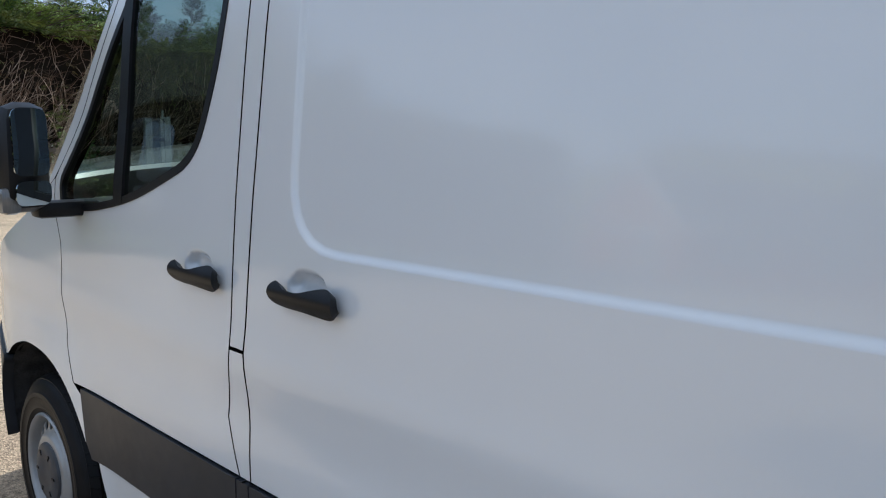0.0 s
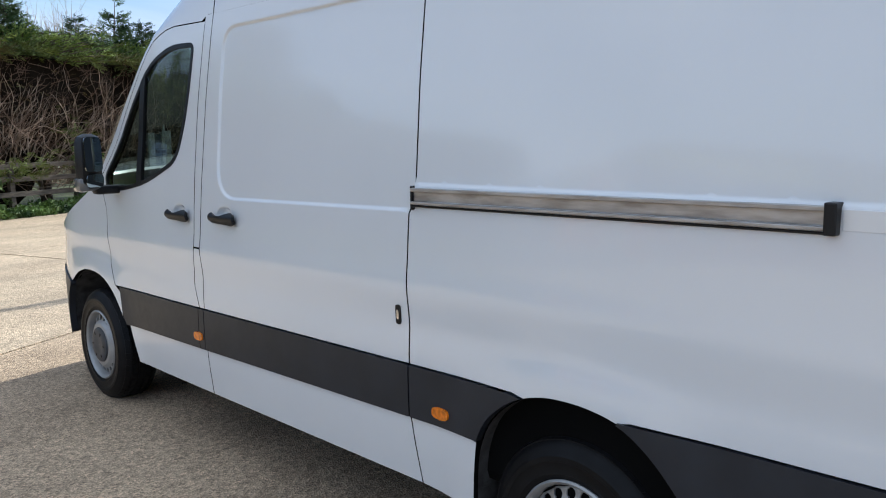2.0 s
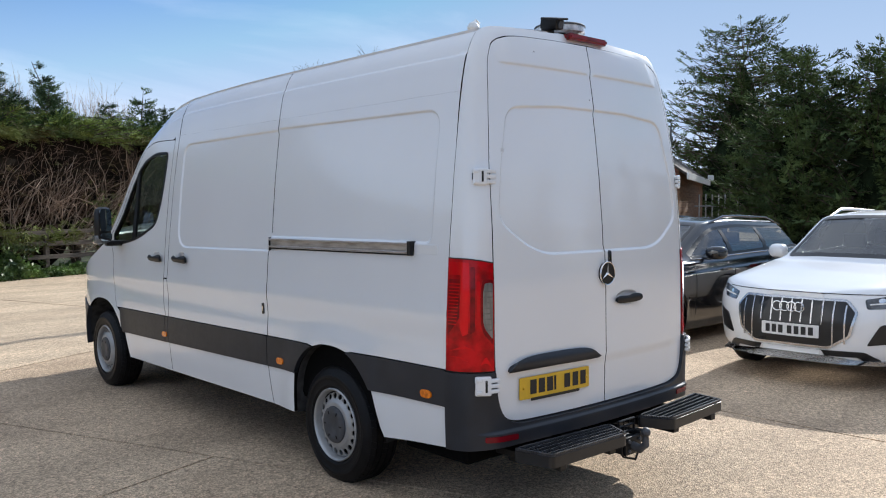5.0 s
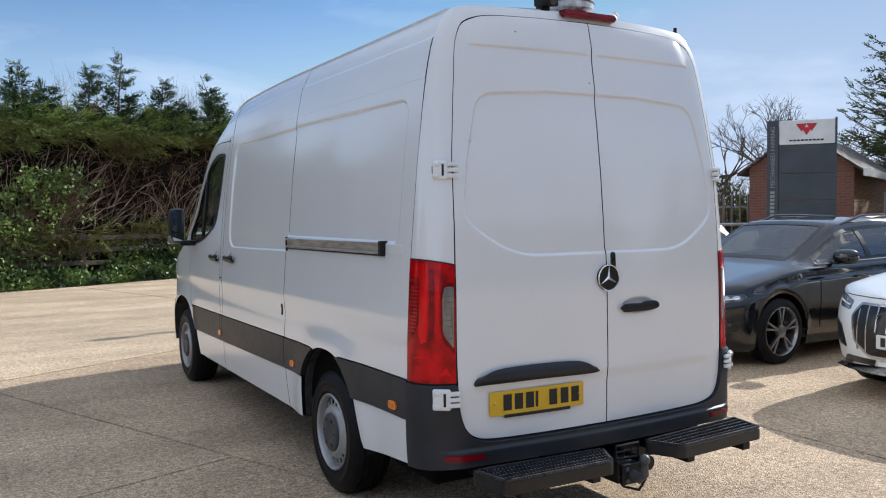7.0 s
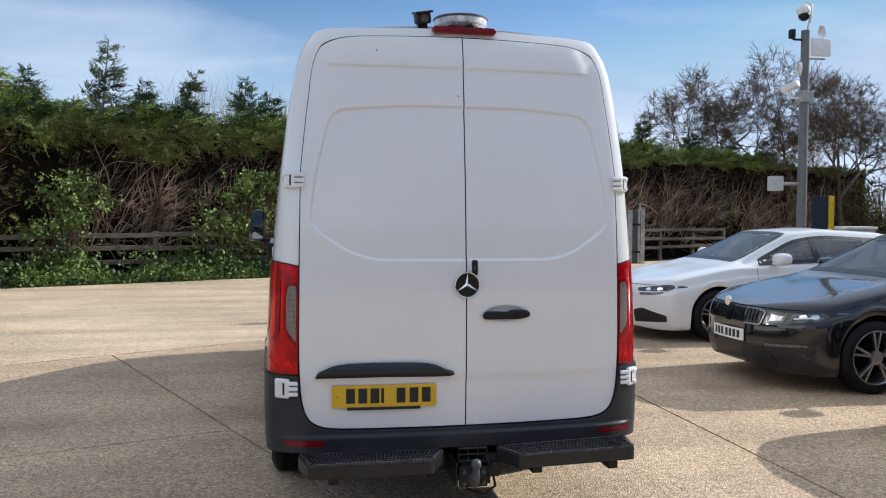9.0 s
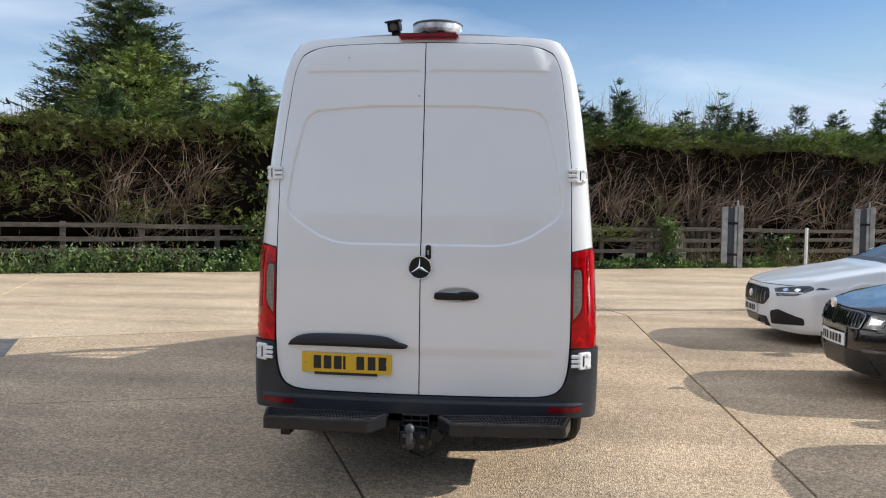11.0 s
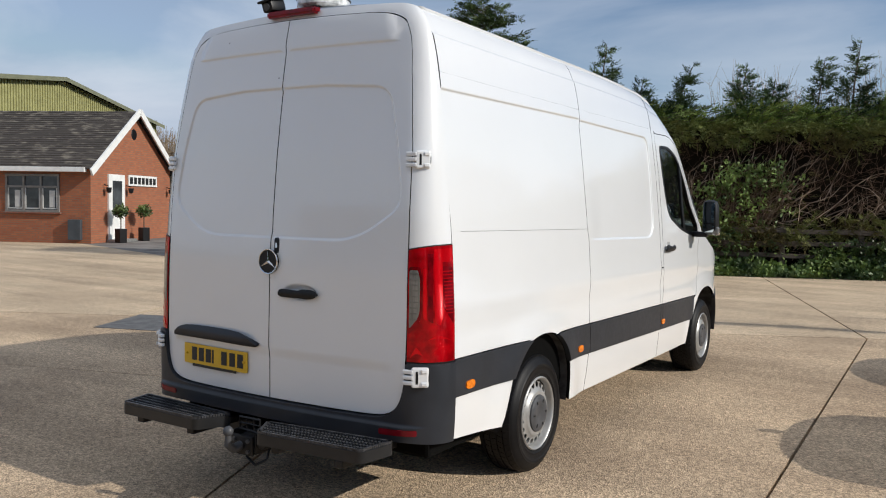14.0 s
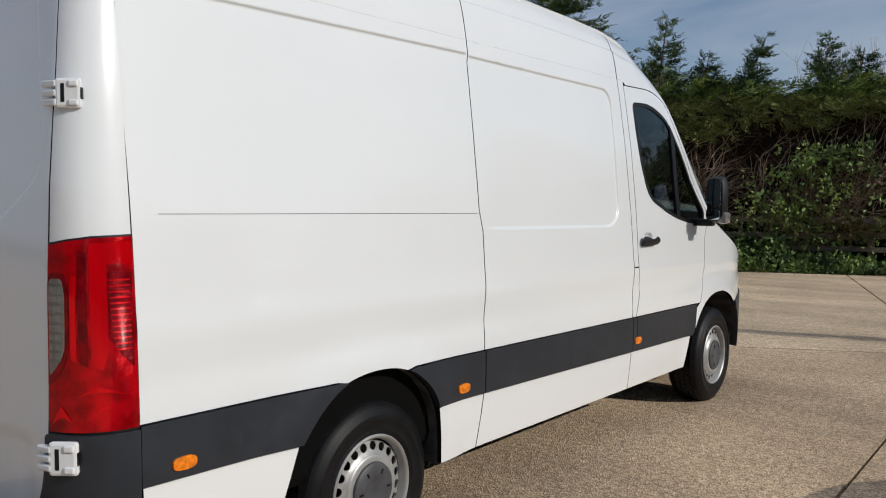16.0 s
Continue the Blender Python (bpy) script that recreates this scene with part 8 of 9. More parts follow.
# tarmac beyond the hedge's end
M_TARMAC = material("old_tarmac", (0.15, 0.140, 0.13), 0.92, var=0.2, scale=1.2, other=(0.20, 0.185, 0.17), bump=0.5, bscale=120, depth=0.004)
road = mesh_object("road", [(-14.7, hedge_y(-14.7) - 0.36, -0.003), (-14.7, 70, -0.003), (-90, 70, -0.003), (-90, 30, -0.003), (-70, hedge_y(-70) + 39.6, -0.003)], [(0, 1, 2, 3, 4)], M_TARMAC, smooth=False)
tagged(road, "worn grey tarmac beyond the end of the hedge", "road", kind="structure")
# unseen wall and trees added behind the camera, closing the yard for reflections
M_WALLG = material("grey_rendered_wall", (0.24, 0.24, 0.24), 0.8, var=0.15, scale=0.6)
bm = bmesh.new()
box(bm, (-26, -34, 0), (14, -33.5, 6.5), 0.0)
tagged(part("wall_south", bm, M_WALLG, None), "unseen plain grey rendered wall added to close the yard", "wall", kind="structure")
first = [o for o in scene.objects if o.get("group") == "dark conifer row"][-1]
for k in range(5):
    copy_thing(first, pose(18 - k * 3.2 + 0.6 * math.sin(k * 3), -22 - 2.0 * k, 0, 0, 0, k * 77))

# steel cover in the yard
M_COVER = material("worn_steel_cover", (0.13, 0.127, 0.122), 0.6, metal=0.3, var=0.3, scale=6, bump=0.4, bscale=60, depth=0.004)
cover_m = thing("access_cover", "dark steel access cover set in the concrete", "manhole cover")
mc = [(-6.27, 2.82), (-5.25, 3.18), (-4.72, 2.12), (-5.78, 1.76)]
mesh_object("cover_plate", [(x, y, 0.006) for x, y in mc] + [(x, y, -0.03) for x, y in mc], [(3, 2, 1, 0), (0, 1, 5, 4), (1, 2, 6, 5), (2, 3, 7, 6), (3, 0, 4, 7)], M_COVER, cover_m, smooth=False)


# ---- cars ----
from mathutils.bvhtree import BVHTree
M_CARWHITE = material("white_car_paint", (0.80, 0.80, 0.80), 0.25, var=0.01, coat=0.6)
M_CARBLACK = material("black_car_paint", (0.006, 0.007, 0.010), 0.12, var=0.1, coat=0.8, spec=0.4)
M_LAMPGLASS = material("headlamp_glass", (0.060, 0.064, 0.070), 0.06, var=0.8, scale=14, coat=1.0)
M_GRILLE = material("grille_black", (0.012, 0.012, 0.013), 0.35, var=0.2)
M_ALLOY = material("dark_alloy", (0.30, 0.30, 0.31), 0.28, metal=0.85, var=0.15)
M_ALLOYS = material("silver_alloy", (0.55, 0.55, 0.56), 0.25, metal=0.9, var=0.1)


def car_wheel(parent, u, side, r, half, alloy):
    at = (0, 0, 0)
    m = Matrix.Translation((u, side * (half - 0.02), r)) @ Matrix.Rotation(radians(90 if side > 0 else -90), 4, "Z")
    bm = bmesh.new()
    lathe(bm, [(-0.20, r * 0.66), (-0.205, r * 0.9), (-0.17, r), (-0.03, r), (0.0, r * 0.93), (0.012, r * 0.82), (0.004, r * 0.735), (-0.03, r * 0.72)], at, 40)
    bmesh.ops.transform(bm, matrix=m, verts=bm.verts)
    tyre = part("tyre", bm, M_RUBBER, parent, smooth=True)
    bm = bmesh.new()
    lathe(bm, [(-0.15, r * 0.64), (-0.02, r * 0.70), (0.006, r * 0.735), (0.008, r * 0.72), (0.0, r * 0.70), (-0.03, r * 0.67)], at, 36)
    for k in range(5):
        for dw in (-0.17, 0.17):
            w = math.tau * k / 5
            mm = Matrix.Rotation(w, 4, "X") @ Matrix.Translation((0, 0, r * 0.12)) @ Matrix.Rotation(dw * 1.1, 4, "X")
            vs = box(bm, (-0.035, -0.010, 0), (0.0, 0.010, r * 0.60), 0.003, mm)
    lathe(bm, [(-0.03, r * 0.20), (0.0, r * 0.19), (0.004, r * 0.12), (0.004, 0.0005)], at, 18)
    bmesh.ops.transform(bm, matrix=m, verts=bm.verts)
    rim = part("rim", bm, alloy, tyre, "spoked alloy wheel", smooth=True)
    bm = bmesh.new()
    lathe(bm, [(-0.10, r * 0.5), (-0.095, r * 0.5), (-0.095, 0.0005)], at, 24)
    bmesh.ops.transform(bm, matrix=m, verts=bm.verts)
    part("brake_disc", bm, M_GAP, tyre)


def car(name, label, at, yaw, paint, spec, group="cars parked in the yard"):
    """A car as a smooth shell of sections along its length (local x from the nose back), with windows cut through it."""
    ob = thing(name, label, "car", at, yaw, group=group)
    L, W, roof, belt0, belt1 = spec["L"], spec["W"], spec["roof"], spec["belt0"], spec["belt1"]
    cowl, rtop, rend, tail = spec["cowl"], spec["rtop"], spec["rend"], spec["tail"]
    ax1, ax2, R = spec["ax1"], spec["ax2"], spec["r"]
    clear, A = spec.get("clear", 0.20), spec.get("nose", 0.42)
    hood0, hood1 = spec["hood0"], spec["hood1"]
    arch = R + 0.050
    us = set(np.round(np.r_[0.0, 0.008, 0.02, 0.04, 0.07, 0.11, 0.16, 0.22, np.arange(0.29, L - 0.3, 0.055), L - 0.3, L - 0.22, L - 0.14, L - 0.07, L - 0.03, L - 0.01, L], 3))
    for a in (ax1, ax2):
        us |= set(np.round(a + arch * np.cos(np.linspace(0, math.pi, 21)), 3))
    us = sorted(u for u in us if 0 <= u <= L)

    def eased(points, soft):
        """A line through points with its corners rounded off."""
        grid = np.arange(-0.5, L + 0.5, 0.01)
        vals = np.interp(grid, [p[0] for p in points], [p[1] for p in points])
        ker = np.exp(-(np.arange(-40, 41) * 0.01 / soft) ** 2 / 2)
        vals = np.convolve(np.pad(vals, 40, mode="edge"), ker / ker.sum(), mode="valid")
        return lambda u: float(np.interp(u, grid, vals))

    belt = eased([(0, hood0 - 0.07), (0.25, hood0 - 0.02), (cowl, belt0 - 0.01), (L - 0.4, belt1), (L, belt1 - 0.06)], 0.12)
    top = eased([(0, hood0 - 0.05), (0.12, hood0), (0.45, hood0 + 0.055), (cowl, hood1), (rtop, roof - 0.035), (rtop + 0.35 * (rend - rtop), roof), (rend, roof - 0.05), (tail, spec["tailz"]), (L, spec["tailz"] - 0.12)], 0.055)

    def plan(u):
        if u < A:
            return W * max(0.02, (u / A)) ** (1 / 3.2)
        if u > L - 0.45:
            return W * (1 - 0.20 * ((u - L + 0.45) / 0.45) ** 2.5)
        return W

    def nose_u(y):
        return A * (min(0.999, abs(y) / W)) ** 3.2

    def sets_back(u, z):
        """The nose leans back above the bumper and tucks in under it; the tail likewise."""
        lean = 0.55 * max(0.0, z - 0.56) ** 1.5 + 0.5 * max(0.0, 0.36 - z) ** 1.3
        return u + lean * ease(1 - u / 0.9) - 0.6 * lean * ease(1 - (L - u) / 0.7)

    rows = []
    for u in us:
        w, b, tp = plan(u), belt(u), top(u)
        k = ease((u - cowl + 0.02) / 0.30) * ease((tail + 0.02 - u) / 0.30)
        zb, inner = clear + 0.06 * max(0, 1 - u / 0.35) ** 2, False
        flare = 0.0
        for a in (ax1, ax2):
            if abs(u - a) < arch:
                zb, inner = max(zb, R + math.sqrt(max(0, arch**2 - (u - a) ** 2))), True
            flare = max(flare, math.exp(-(((abs(u - a) - arch * 0.55) / 0.30) ** 2)))
        w = w - 0.012 * (1 - flare) * (u > A)
        screen = min(1.0, max(0.0, (u - cowl) / (rtop - cowl)))
        rw = w * 0.80 + (spec["rw"] - w * 0.80) * screen
        lift = 0.02 if inner else 0.07
        pts = [(w * (0.985 if inner else 0.91), zb), (w * (0.992 if inner else 0.965), zb + lift), (w, max(zb + lift + 0.03, 0.58)), (w * 0.996, max(zb + lift + 0.05, b - 0.150)), (w * 0.975, max(zb + lift + 0.07, b - 0.105)), (w * 0.955, max(zb + lift + 0.09, b - 0.02)), (w * 0.93, max(zb + lift + 0.10, b))]
        bz = pts[-1][1]
        hood = [(w * 0.89, bz + (tp - bz) * 0.40), (w * 0.82, bz + (tp - bz) * 0.72), (w * 0.70, bz + (tp - bz) * 0.92), (w * 0.40, tp - 0.004), (0, tp)]
        cab = [(w * 0.93 + (rw + 0.02 - w * 0.93) * 0.45 + 0.018, bz + (tp - 0.10 - bz) * 0.5), (rw + 0.02, bz + max(0.01, tp - 0.10 - bz)), (rw * 0.93, tp - 0.032), (rw * 0.60, tp - 0.010), (0, tp)]
        pts += [(h[0] + (c[0] - h[0]) * k, max(h[1] + (c[1] - h[1]) * k, bz + 0.003 * (i + 1))) for i, (h, c) in enumerate(zip(hood, cab))]
        rows.append([(sets_back(u, z), max(0.0, y), z) for y, z in flowing(pts, 3)])
    n = len(rows[0])
    side_quads, end_loops = [], []
    for side in (-1, 1):
        for i in range(len(us) - 1):
            for j in range(n - 1):
                quad = [(p[0], side * p[1], p[2]) for p in (rows[i][j], rows[i + 1][j], rows[i + 1][j + 1], rows[i][j + 1])]
                side_quads.append(quad if side < 0 else quad[::-1])
    for end in (0, len(us) - 1):
        end_loops.append([(u, -y, z) for u, y, z in rows[end]] + [(u, y, z) for u, y, z in rows[end][-2::-1]])
    skin_v = [Vector(v) for quad in side_quads + end_loops for v in quad]
    skin_f, c = [], 0
    for quad in side_quads + end_loops:
        skin_f.append(tuple(range(c, c + len(quad))))
        c += len(quad)
    skin = BVHTree.FromPolygons(skin_v, skin_f)

    # window outlines: flank by length and height, screens by width and height
    def glass_top(u):
        return top(u) - 0.115 + 0.02 * ease((u - rtop) / 0.3)
    w0 = next(u for u in np.arange(spec["w0"], rtop, 0.01) if glass_top(u) > belt(u) + 0.075)
    low = [(u, belt(u) + 0.030) for u in np.linspace(w0, spec["w1"], 14)]
    high = [(u, max(glass_top(u), belt(u) + 0.05)) for u in np.linspace(spec["w1"] - spec.get("kick", 0.16), w0 + 0.03, 18)]
    flank_glass = rounded([(a, z, 0.0) for a, z in low[:-1]] + [(*low[-1], 0.05), (*high[0], 0.05)] + [(a, z, 0.0) for a, z in high[1:]])
    zc, zt = hood1 + 0.030, roof - 0.070
    wc, wt = W * 0.80 - 0.075, spec["rw"] - 0.050
    front_glass = rounded([(-wc, zc, 0.05), (-wc * 0.5, zc + 0.012, 0), (wc * 0.5, zc + 0.012, 0), (wc, zc, 0.05), (wt, zt, 0.06), (wt * 0.5, zt + 0.018, 0), (-wt * 0.5, zt + 0.018, 0), (-wt, zt, 0.06)])
    zr0, zr1 = spec["tailz"] + 0.05, roof - 0.12
    wr0 = spec["rw"] - 0.02
    back_glass = rounded([(-wr0, zr0, 0.05), (wr0, zr0, 0.05), (wr0 - 0.08, zr1, 0.06), (-wr0 + 0.08, zr1, 0.06)])

    def flank(side, off=0.003):
        def at_side(u, z):
            hit = skin.ray_cast(Vector((u, side * 3, z)), Vector((0, -side, 0)))[0]
            return (u, hit.y + side * off if hit else side * W * 0.9, z)
        return at_side

    def face(off):
        def at_face(y, z):
            hit = skin.ray_cast(Vector((-2, y, z)), Vector((1, 0, 0)))[0]
            return ((hit.x if hit else nose_u(y)) - off, y, z)
        return at_face

    def rear(off):
        def at_rear(y, z):
            hit = skin.ray_cast(Vector((L + 2, y, z)), Vector((-1, 0, 0)))[0]
            return ((hit.x if hit else L) + off, y, z)
        return at_rear

    mids = np.array([np.mean(quad, 0) for quad in side_quads])
    cut_side, cut_front, cut_back = (shrink(l, 0.030) for l in (flank_glass, front_glass, back_glass))
    norm = np.array([np.cross(np.subtract(quad[2], quad[0]), np.subtract(quad[3], quad[1])) for quad in side_quads])
    norm = np.abs(norm) / np.maximum(np.linalg.norm(norm, axis=1)[:, None], 1e-12)
    gone = inside(cut_side, mids[:, [0, 2]]) & (norm[:, 1] > 0.6)
    gone |= inside(cut_front, mids[:, [1, 2]]) & (mids[:, 0] > cowl - 0.05) & (mids[:, 0] < rtop + 0.3) & (norm[:, 1] < 0.6)
    gone |= inside(cut_back, mids[:, [1, 2]]) & (mids[:, 0] > rend - 0.3) & (norm[:, 1] < 0.6)
    bm = bmesh.new()
    for quad in [q for q, g in zip(side_quads, gone) if not g] + end_loops:
        bm.faces.new([bm.verts.new(v) for v in quad])
    bmesh.ops.remove_doubles(bm, verts=bm.verts, dist=0.0006)
    part("body", bm, paint, ob, smooth=True, angle=40)

    def pane(name, outline, f, flip, border=0.035):
        got = patch(name, ob, M_CARGLASS, outline, f(0.004), thick=0, grid=0.09, flip=flip)
        got.visible_shadow = False
        patch("glass_border", got, M_GRILLE, outline, f(0.006), holes=[shrink(outline, border)], thick=0.004, grid=0.09, flip=flip)
        return got
    pane("windscreen", front_glass, face, True)
    pane("rear_screen", back_glass, rear, False)
    for side in (-1, 1):
        g = pane("side_window", flank_glass, lambda off, side=side: flank(side, off), side > 0)
        for u in (spec["b1"], spec["b2"]):
            z0, z1 = belt(u) + 0.036, glass_top(u) - 0.006
            patch("pillar", g, M_GRILLE, [(u, z0), (u + 0.085, z0), (u + 0.075, z1), (u + 0.005, z1)], flank(side, 0.009), thick=0.006, grid=0.1, flip=side > 0)
        bm = bmesh.new()
        tube(bm, [flank(side, 0.008)(u, z - 0.006) for u, z in low], 0.008, 6)
        part("window_trim", bm, spec.get("trim", M_GRILLE), ob, smooth=True)
    # dark inside and floor
    bm = bmesh.new()
    box(bm, (ax1 + 0.5, -W + 0.12, 0.22), (ax2 - 0.45, W - 0.12, 0.80), 0.05)
    box(bm, (0.35, -W + 0.35, 0.24), (L - 0.4, W - 0.35, 0.62), 0.03)
    box(bm, (cowl + 0.25, -W + 0.2, 0.75), (cowl + 0.55, W - 0.2, belt0 + 0.02), 0.05)
    part("interior", bm, M_INTERIOR, ob)
    for x in (cowl + 1.05, cowl + 1.95):
        for y in (-0.38, 0.38):
            bm = bmesh.new()
            box(bm, (x, y - 0.22, 0.70), (x + 0.16, y + 0.22, belt0 + 0.12), 0.05)
            box(bm, (x + 0.03, y - 0.12, belt0 + 0.14), (x + 0.12, y + 0.12, belt0 + 0.30), 0.03)
            part("seat", bm, M_FABRIC, ob, smooth=True)
    for a in (ax1, ax2):
        for side in (-1, 1):
            car_wheel(ob, a, side, R, W, spec["alloy"])
        for sd in (-1, 1):
            bm = bmesh.new()
            ws = np.linspace(0, math.pi, 15)
            rims = [[bm.verts.new((a + (arch + 0.004) * math.cos(w), sd * y, R + (arch + 0.004) * math.sin(w))) for w in ws] for y in (W * 0.97, 0.4)]
            for k in range(14):
                bm.faces.new((rims[0][k], rims[0][k + 1], rims[1][k + 1], rims[1][k]))
            part("wheel_well", bm, M_GAP, ob)
    # mirrors
    for side in (-1, 1):
        bm = bmesh.new()
        x = cowl + 0.50
        bmesh.ops.create_uvsphere(bm, u_segments=16, v_segments=10, radius=1.0)
        for v in bm.verts:
            v.co = Vector((x + 0.095 + max(-0.09, min(0.035, v.co.x * 0.105)) + 0.03 * v.co.y * side, side * (W + 0.085) + 0.115 * math.copysign(abs(v.co.y) ** 0.75, v.co.y), belt0 + 0.10 + 0.080 * math.copysign(abs(v.co.z) ** 0.75, v.co.z)))
        box(bm, (x + 0.05, min(side * (W - 0.10), side * (W + 0.04)), belt0 + 0.015), (x + 0.11, max(side * (W - 0.10), side * (W + 0.04)), belt0 + 0.045), 0.01)
        mir = part("door_mirror", bm, spec.get("mirror", paint), ob, smooth=True)
        bm = bmesh.new()
        box(bm, (x + 0.132, min(side * (W + 0.02), side * (W + 0.17)), belt0 + 0.045), (x + 0.136, max(side * (W + 0.02), side * (W + 0.17)), belt0 + 0.15), 0.0)
        part("mirror_glass", bm, M_MIRROR, mir)
    if spec.get("rails"):
        for side in (-1, 1):
            bm = bmesh.new()
            pts = [(u, side * spec["rw"] * 0.97, top(u) - 0.050 + (0.065 if 0 < i < 5 else -0.01)) for i, u in enumerate(np.linspace(rtop + 0.15, rend - 0.02, 6))]
            tube(bm, pts, 0.016, 8)
            part("roof_rail", bm, M_ALLOYS if spec["rails"] == 2 else M_CARBLACK, ob, smooth=True)
    # door seams and handles
    for side in (-1, 1):
        for u in (spec["b1"] + 0.02, cowl + 0.32, spec["b2"] + 0.03):
            patch("door_seam", ob, M_GAP, [(u, 0.34), (u + 0.007, 0.34), (u + 0.007, belt(u) - 0.01), (u, belt(u) - 0.01)], flank(side), flip=side < 0, thick=0, grid=0.2)
        for u in (spec["b1"] - 0.20, spec["b2"] - 0.16):
            bm = bmesh.new()
            p = flank(side)(u, belt(u) - 0.13)
            box(bm, (u - 0.10, min(p[1], p[1] + side * 0.03), belt(u) - 0.145), (u + 0.10, max(p[1], p[1] + side * 0.03), belt(u) - 0.11), 0.01)
            part("door_handle", bm, paint, ob, smooth=True)
    # the face: grille, lamps, plate
    fz = lambda pts: [(y, z) for y, z in pts]
    gr = patch("grille", ob, M_GRILLE, rounded(fz(spec["grille"]), 0.03), face(0.010), thick=0.02, grid=0.06, flip=True)
    if spec.get("frame"):
        patch("grille_frame", gr, spec["frame"], rounded(fz(spec["grille"]), 0.03), face(0.014), holes=[shrink(rounded(fz(spec["grille"]), 0.03), spec.get("rimw", 0.022))], thick=0.02, grid=0.06, flip=True)
    gy0, gy1 = min(p[0] for p in spec["grille"]), max(p[0] for p in spec["grille"])
    gz0, gz1 = min(p[1] for p in spec["grille"]), max(p[1] for p in spec["grille"])
    for k in range(1, spec["slats"]):
        y = gy0 + (gy1 - gy0) * k / spec["slats"]
        e = 0.05 if k in (1, spec["slats"] - 1) else 0.02
        za = spec["plate"] + 0.125 if abs(y) < 0.28 and gz0 < spec["plate"] + 0.1 else gz0 + e
        patch("grille_slat", gr, spec.get("slat_mat", M_ALLOYS), [(y - 0.006, za), (y + 0.006, za), (y + 0.006, gz1 - e), (y - 0.006, gz1 - e)], face(0.018), thick=0.01, grid=0.1, flip=True)
    if spec.get("kidney"):
        patch("grille_divider", gr, paint, [(-0.035, gz0), (0.035, gz0), (0.045, gz1), (-0.045, gz1)], face(0.020), thick=0.012, grid=0.1, flip=True)
    for side in (-1, 1):
        if spec.get("lamp2"):
            inner_lamp = patch("inner_lamp", ob, M_LAMPGLASS, rounded([(side * y, z) for y, z in spec["lamp2"]], 0.012), face(0.006), thick=0.02, grid=0.05, flip=True)
            patch("lamp_bar", inner_lamp, M_ALLOYS, [(side * y, z) for y, z in shrink(rounded(spec["lamp2"], 0.012), 0.022)], face(0.009), thick=0.003, grid=0.05, flip=True)
        lamp = rounded([(side * y, z) for y, z in spec["lamp"]], 0.02)
        lp = patch("headlamp", ob, M_LAMPGLASS, lamp, face(0.006), thick=0.02, grid=0.05, flip=True, label="clear headlamp unit")
        ly = [p[0] for p in spec["lamp"]]
        lz = [p[1] for p in spec["lamp"]]
        patch("running_light", lp, M_WHITE, [(side * (min(ly) + 0.04), min(lz) + 0.035), (side * (max(ly) - 0.06), min(lz) + 0.055), (side * (max(ly) - 0.06), min(lz) + 0.068), (side * (min(ly) + 0.04), min(lz) + 0.047)], face(0.012), thick=0.003, grid=0.1, flip=True)
        for k in (0.38, 0.66):
            cy, cz = min(ly) + (max(ly) - min(ly)) * k, min(lz) + (max(lz) - min(lz)) * (0.52 + 0.12 * k)
            patch("projector", lp, M_CHROME, [(side * (cy + 0.024 * math.cos(w)), cz + 0.020 * math.sin(w)) for w in np.linspace(0, math.tau, 17)[:-1]], face(0.010), thick=0.002, grid=0.05, step=0.01, flip=True)
        patch("intake", ob, M_GRILLE, rounded([(side * y, z) for y, z in spec["intake"]], 0.02), face(0.008), thick=0.02, grid=0.06, flip=True)
    patch("lower_grille", ob, M_GRILLE, rounded(spec["lower"], 0.02), face(0.010), thick=0.02, grid=0.06, flip=True)
    for side in (-1, 1):
        if spec.get("fog"):
            patch("fog_lamp", ob, M_LAMPGLASS, rounded([(side * y, z) for y, z in spec["fog"]], 0.008), face(0.016), thick=0.02, grid=0.06, flip=True)
    # shut line of the bonnet
    patch("bonnet_gap", ob, M_GAP, [(-W * 0.80, hood0 - 0.052), (W * 0.80, hood0 - 0.052), (W * 0.80, hood0 - 0.046), (-W * 0.80, hood0 - 0.046)], face(0.004), thick=0, grid=0.05, step=0.03, flip=True)
    if spec.get("skid"):
        patch("skid_strip", ob, M_ALLOYS, rounded(spec["skid"], 0.01), face(0.020), thick=0.02, grid=0.06, flip=True)
    pz = spec["plate"]
    pl = patch("number_plate", ob, M_PLATEW, rounded([(-0.26, pz), (0.26, pz), (0.26, pz + 0.111), (-0.26, pz + 0.111)], 0.008), lambda y, z: (-0.034 + 0.02 * (y / 0.26) ** 2, y, z), thick=0.012, grid=0.1, flip=True, label="white front number plate with dark bars")
    for k in range(7):
        y = -0.215 + k * 0.062 + (0.02 if k > 3 else 0)
        patch("plate_bar", pl, M_INK, [(y, pz + 0.02), (y + 0.042, pz + 0.02), (y + 0.042, pz + 0.092), (y, pz + 0.092)], lambda y, z: (-0.0365 + 0.02 * (y / 0.26) ** 2, y, z), thick=0.001, grid=0.1, flip=True)
    if spec.get("rings"):
        bm = bmesh.new()
        for k in range(spec["rings"]):
            y = (k - (spec["rings"] - 1) / 2) * 0.066
            pts = [(-0.050, y + 0.042 * math.cos(w), gz1 - 0.085 + 0.042 * math.sin(w)) for w in np.linspace(0, math.tau, 25)]
            tube(bm, pts, 0.006, 6, caps=False)
        part("badge", bm, M_CHROME, ob, smooth=True)
    else:
        bm = bmesh.new()
        lathe(bm, [(-0.03, 0.0005), (-0.03, 0.045), (-0.01, 0.05)], (0.005, 0, spec["badge"]), 20)
        part("badge", bm, M_CHROME, ob, smooth=True)
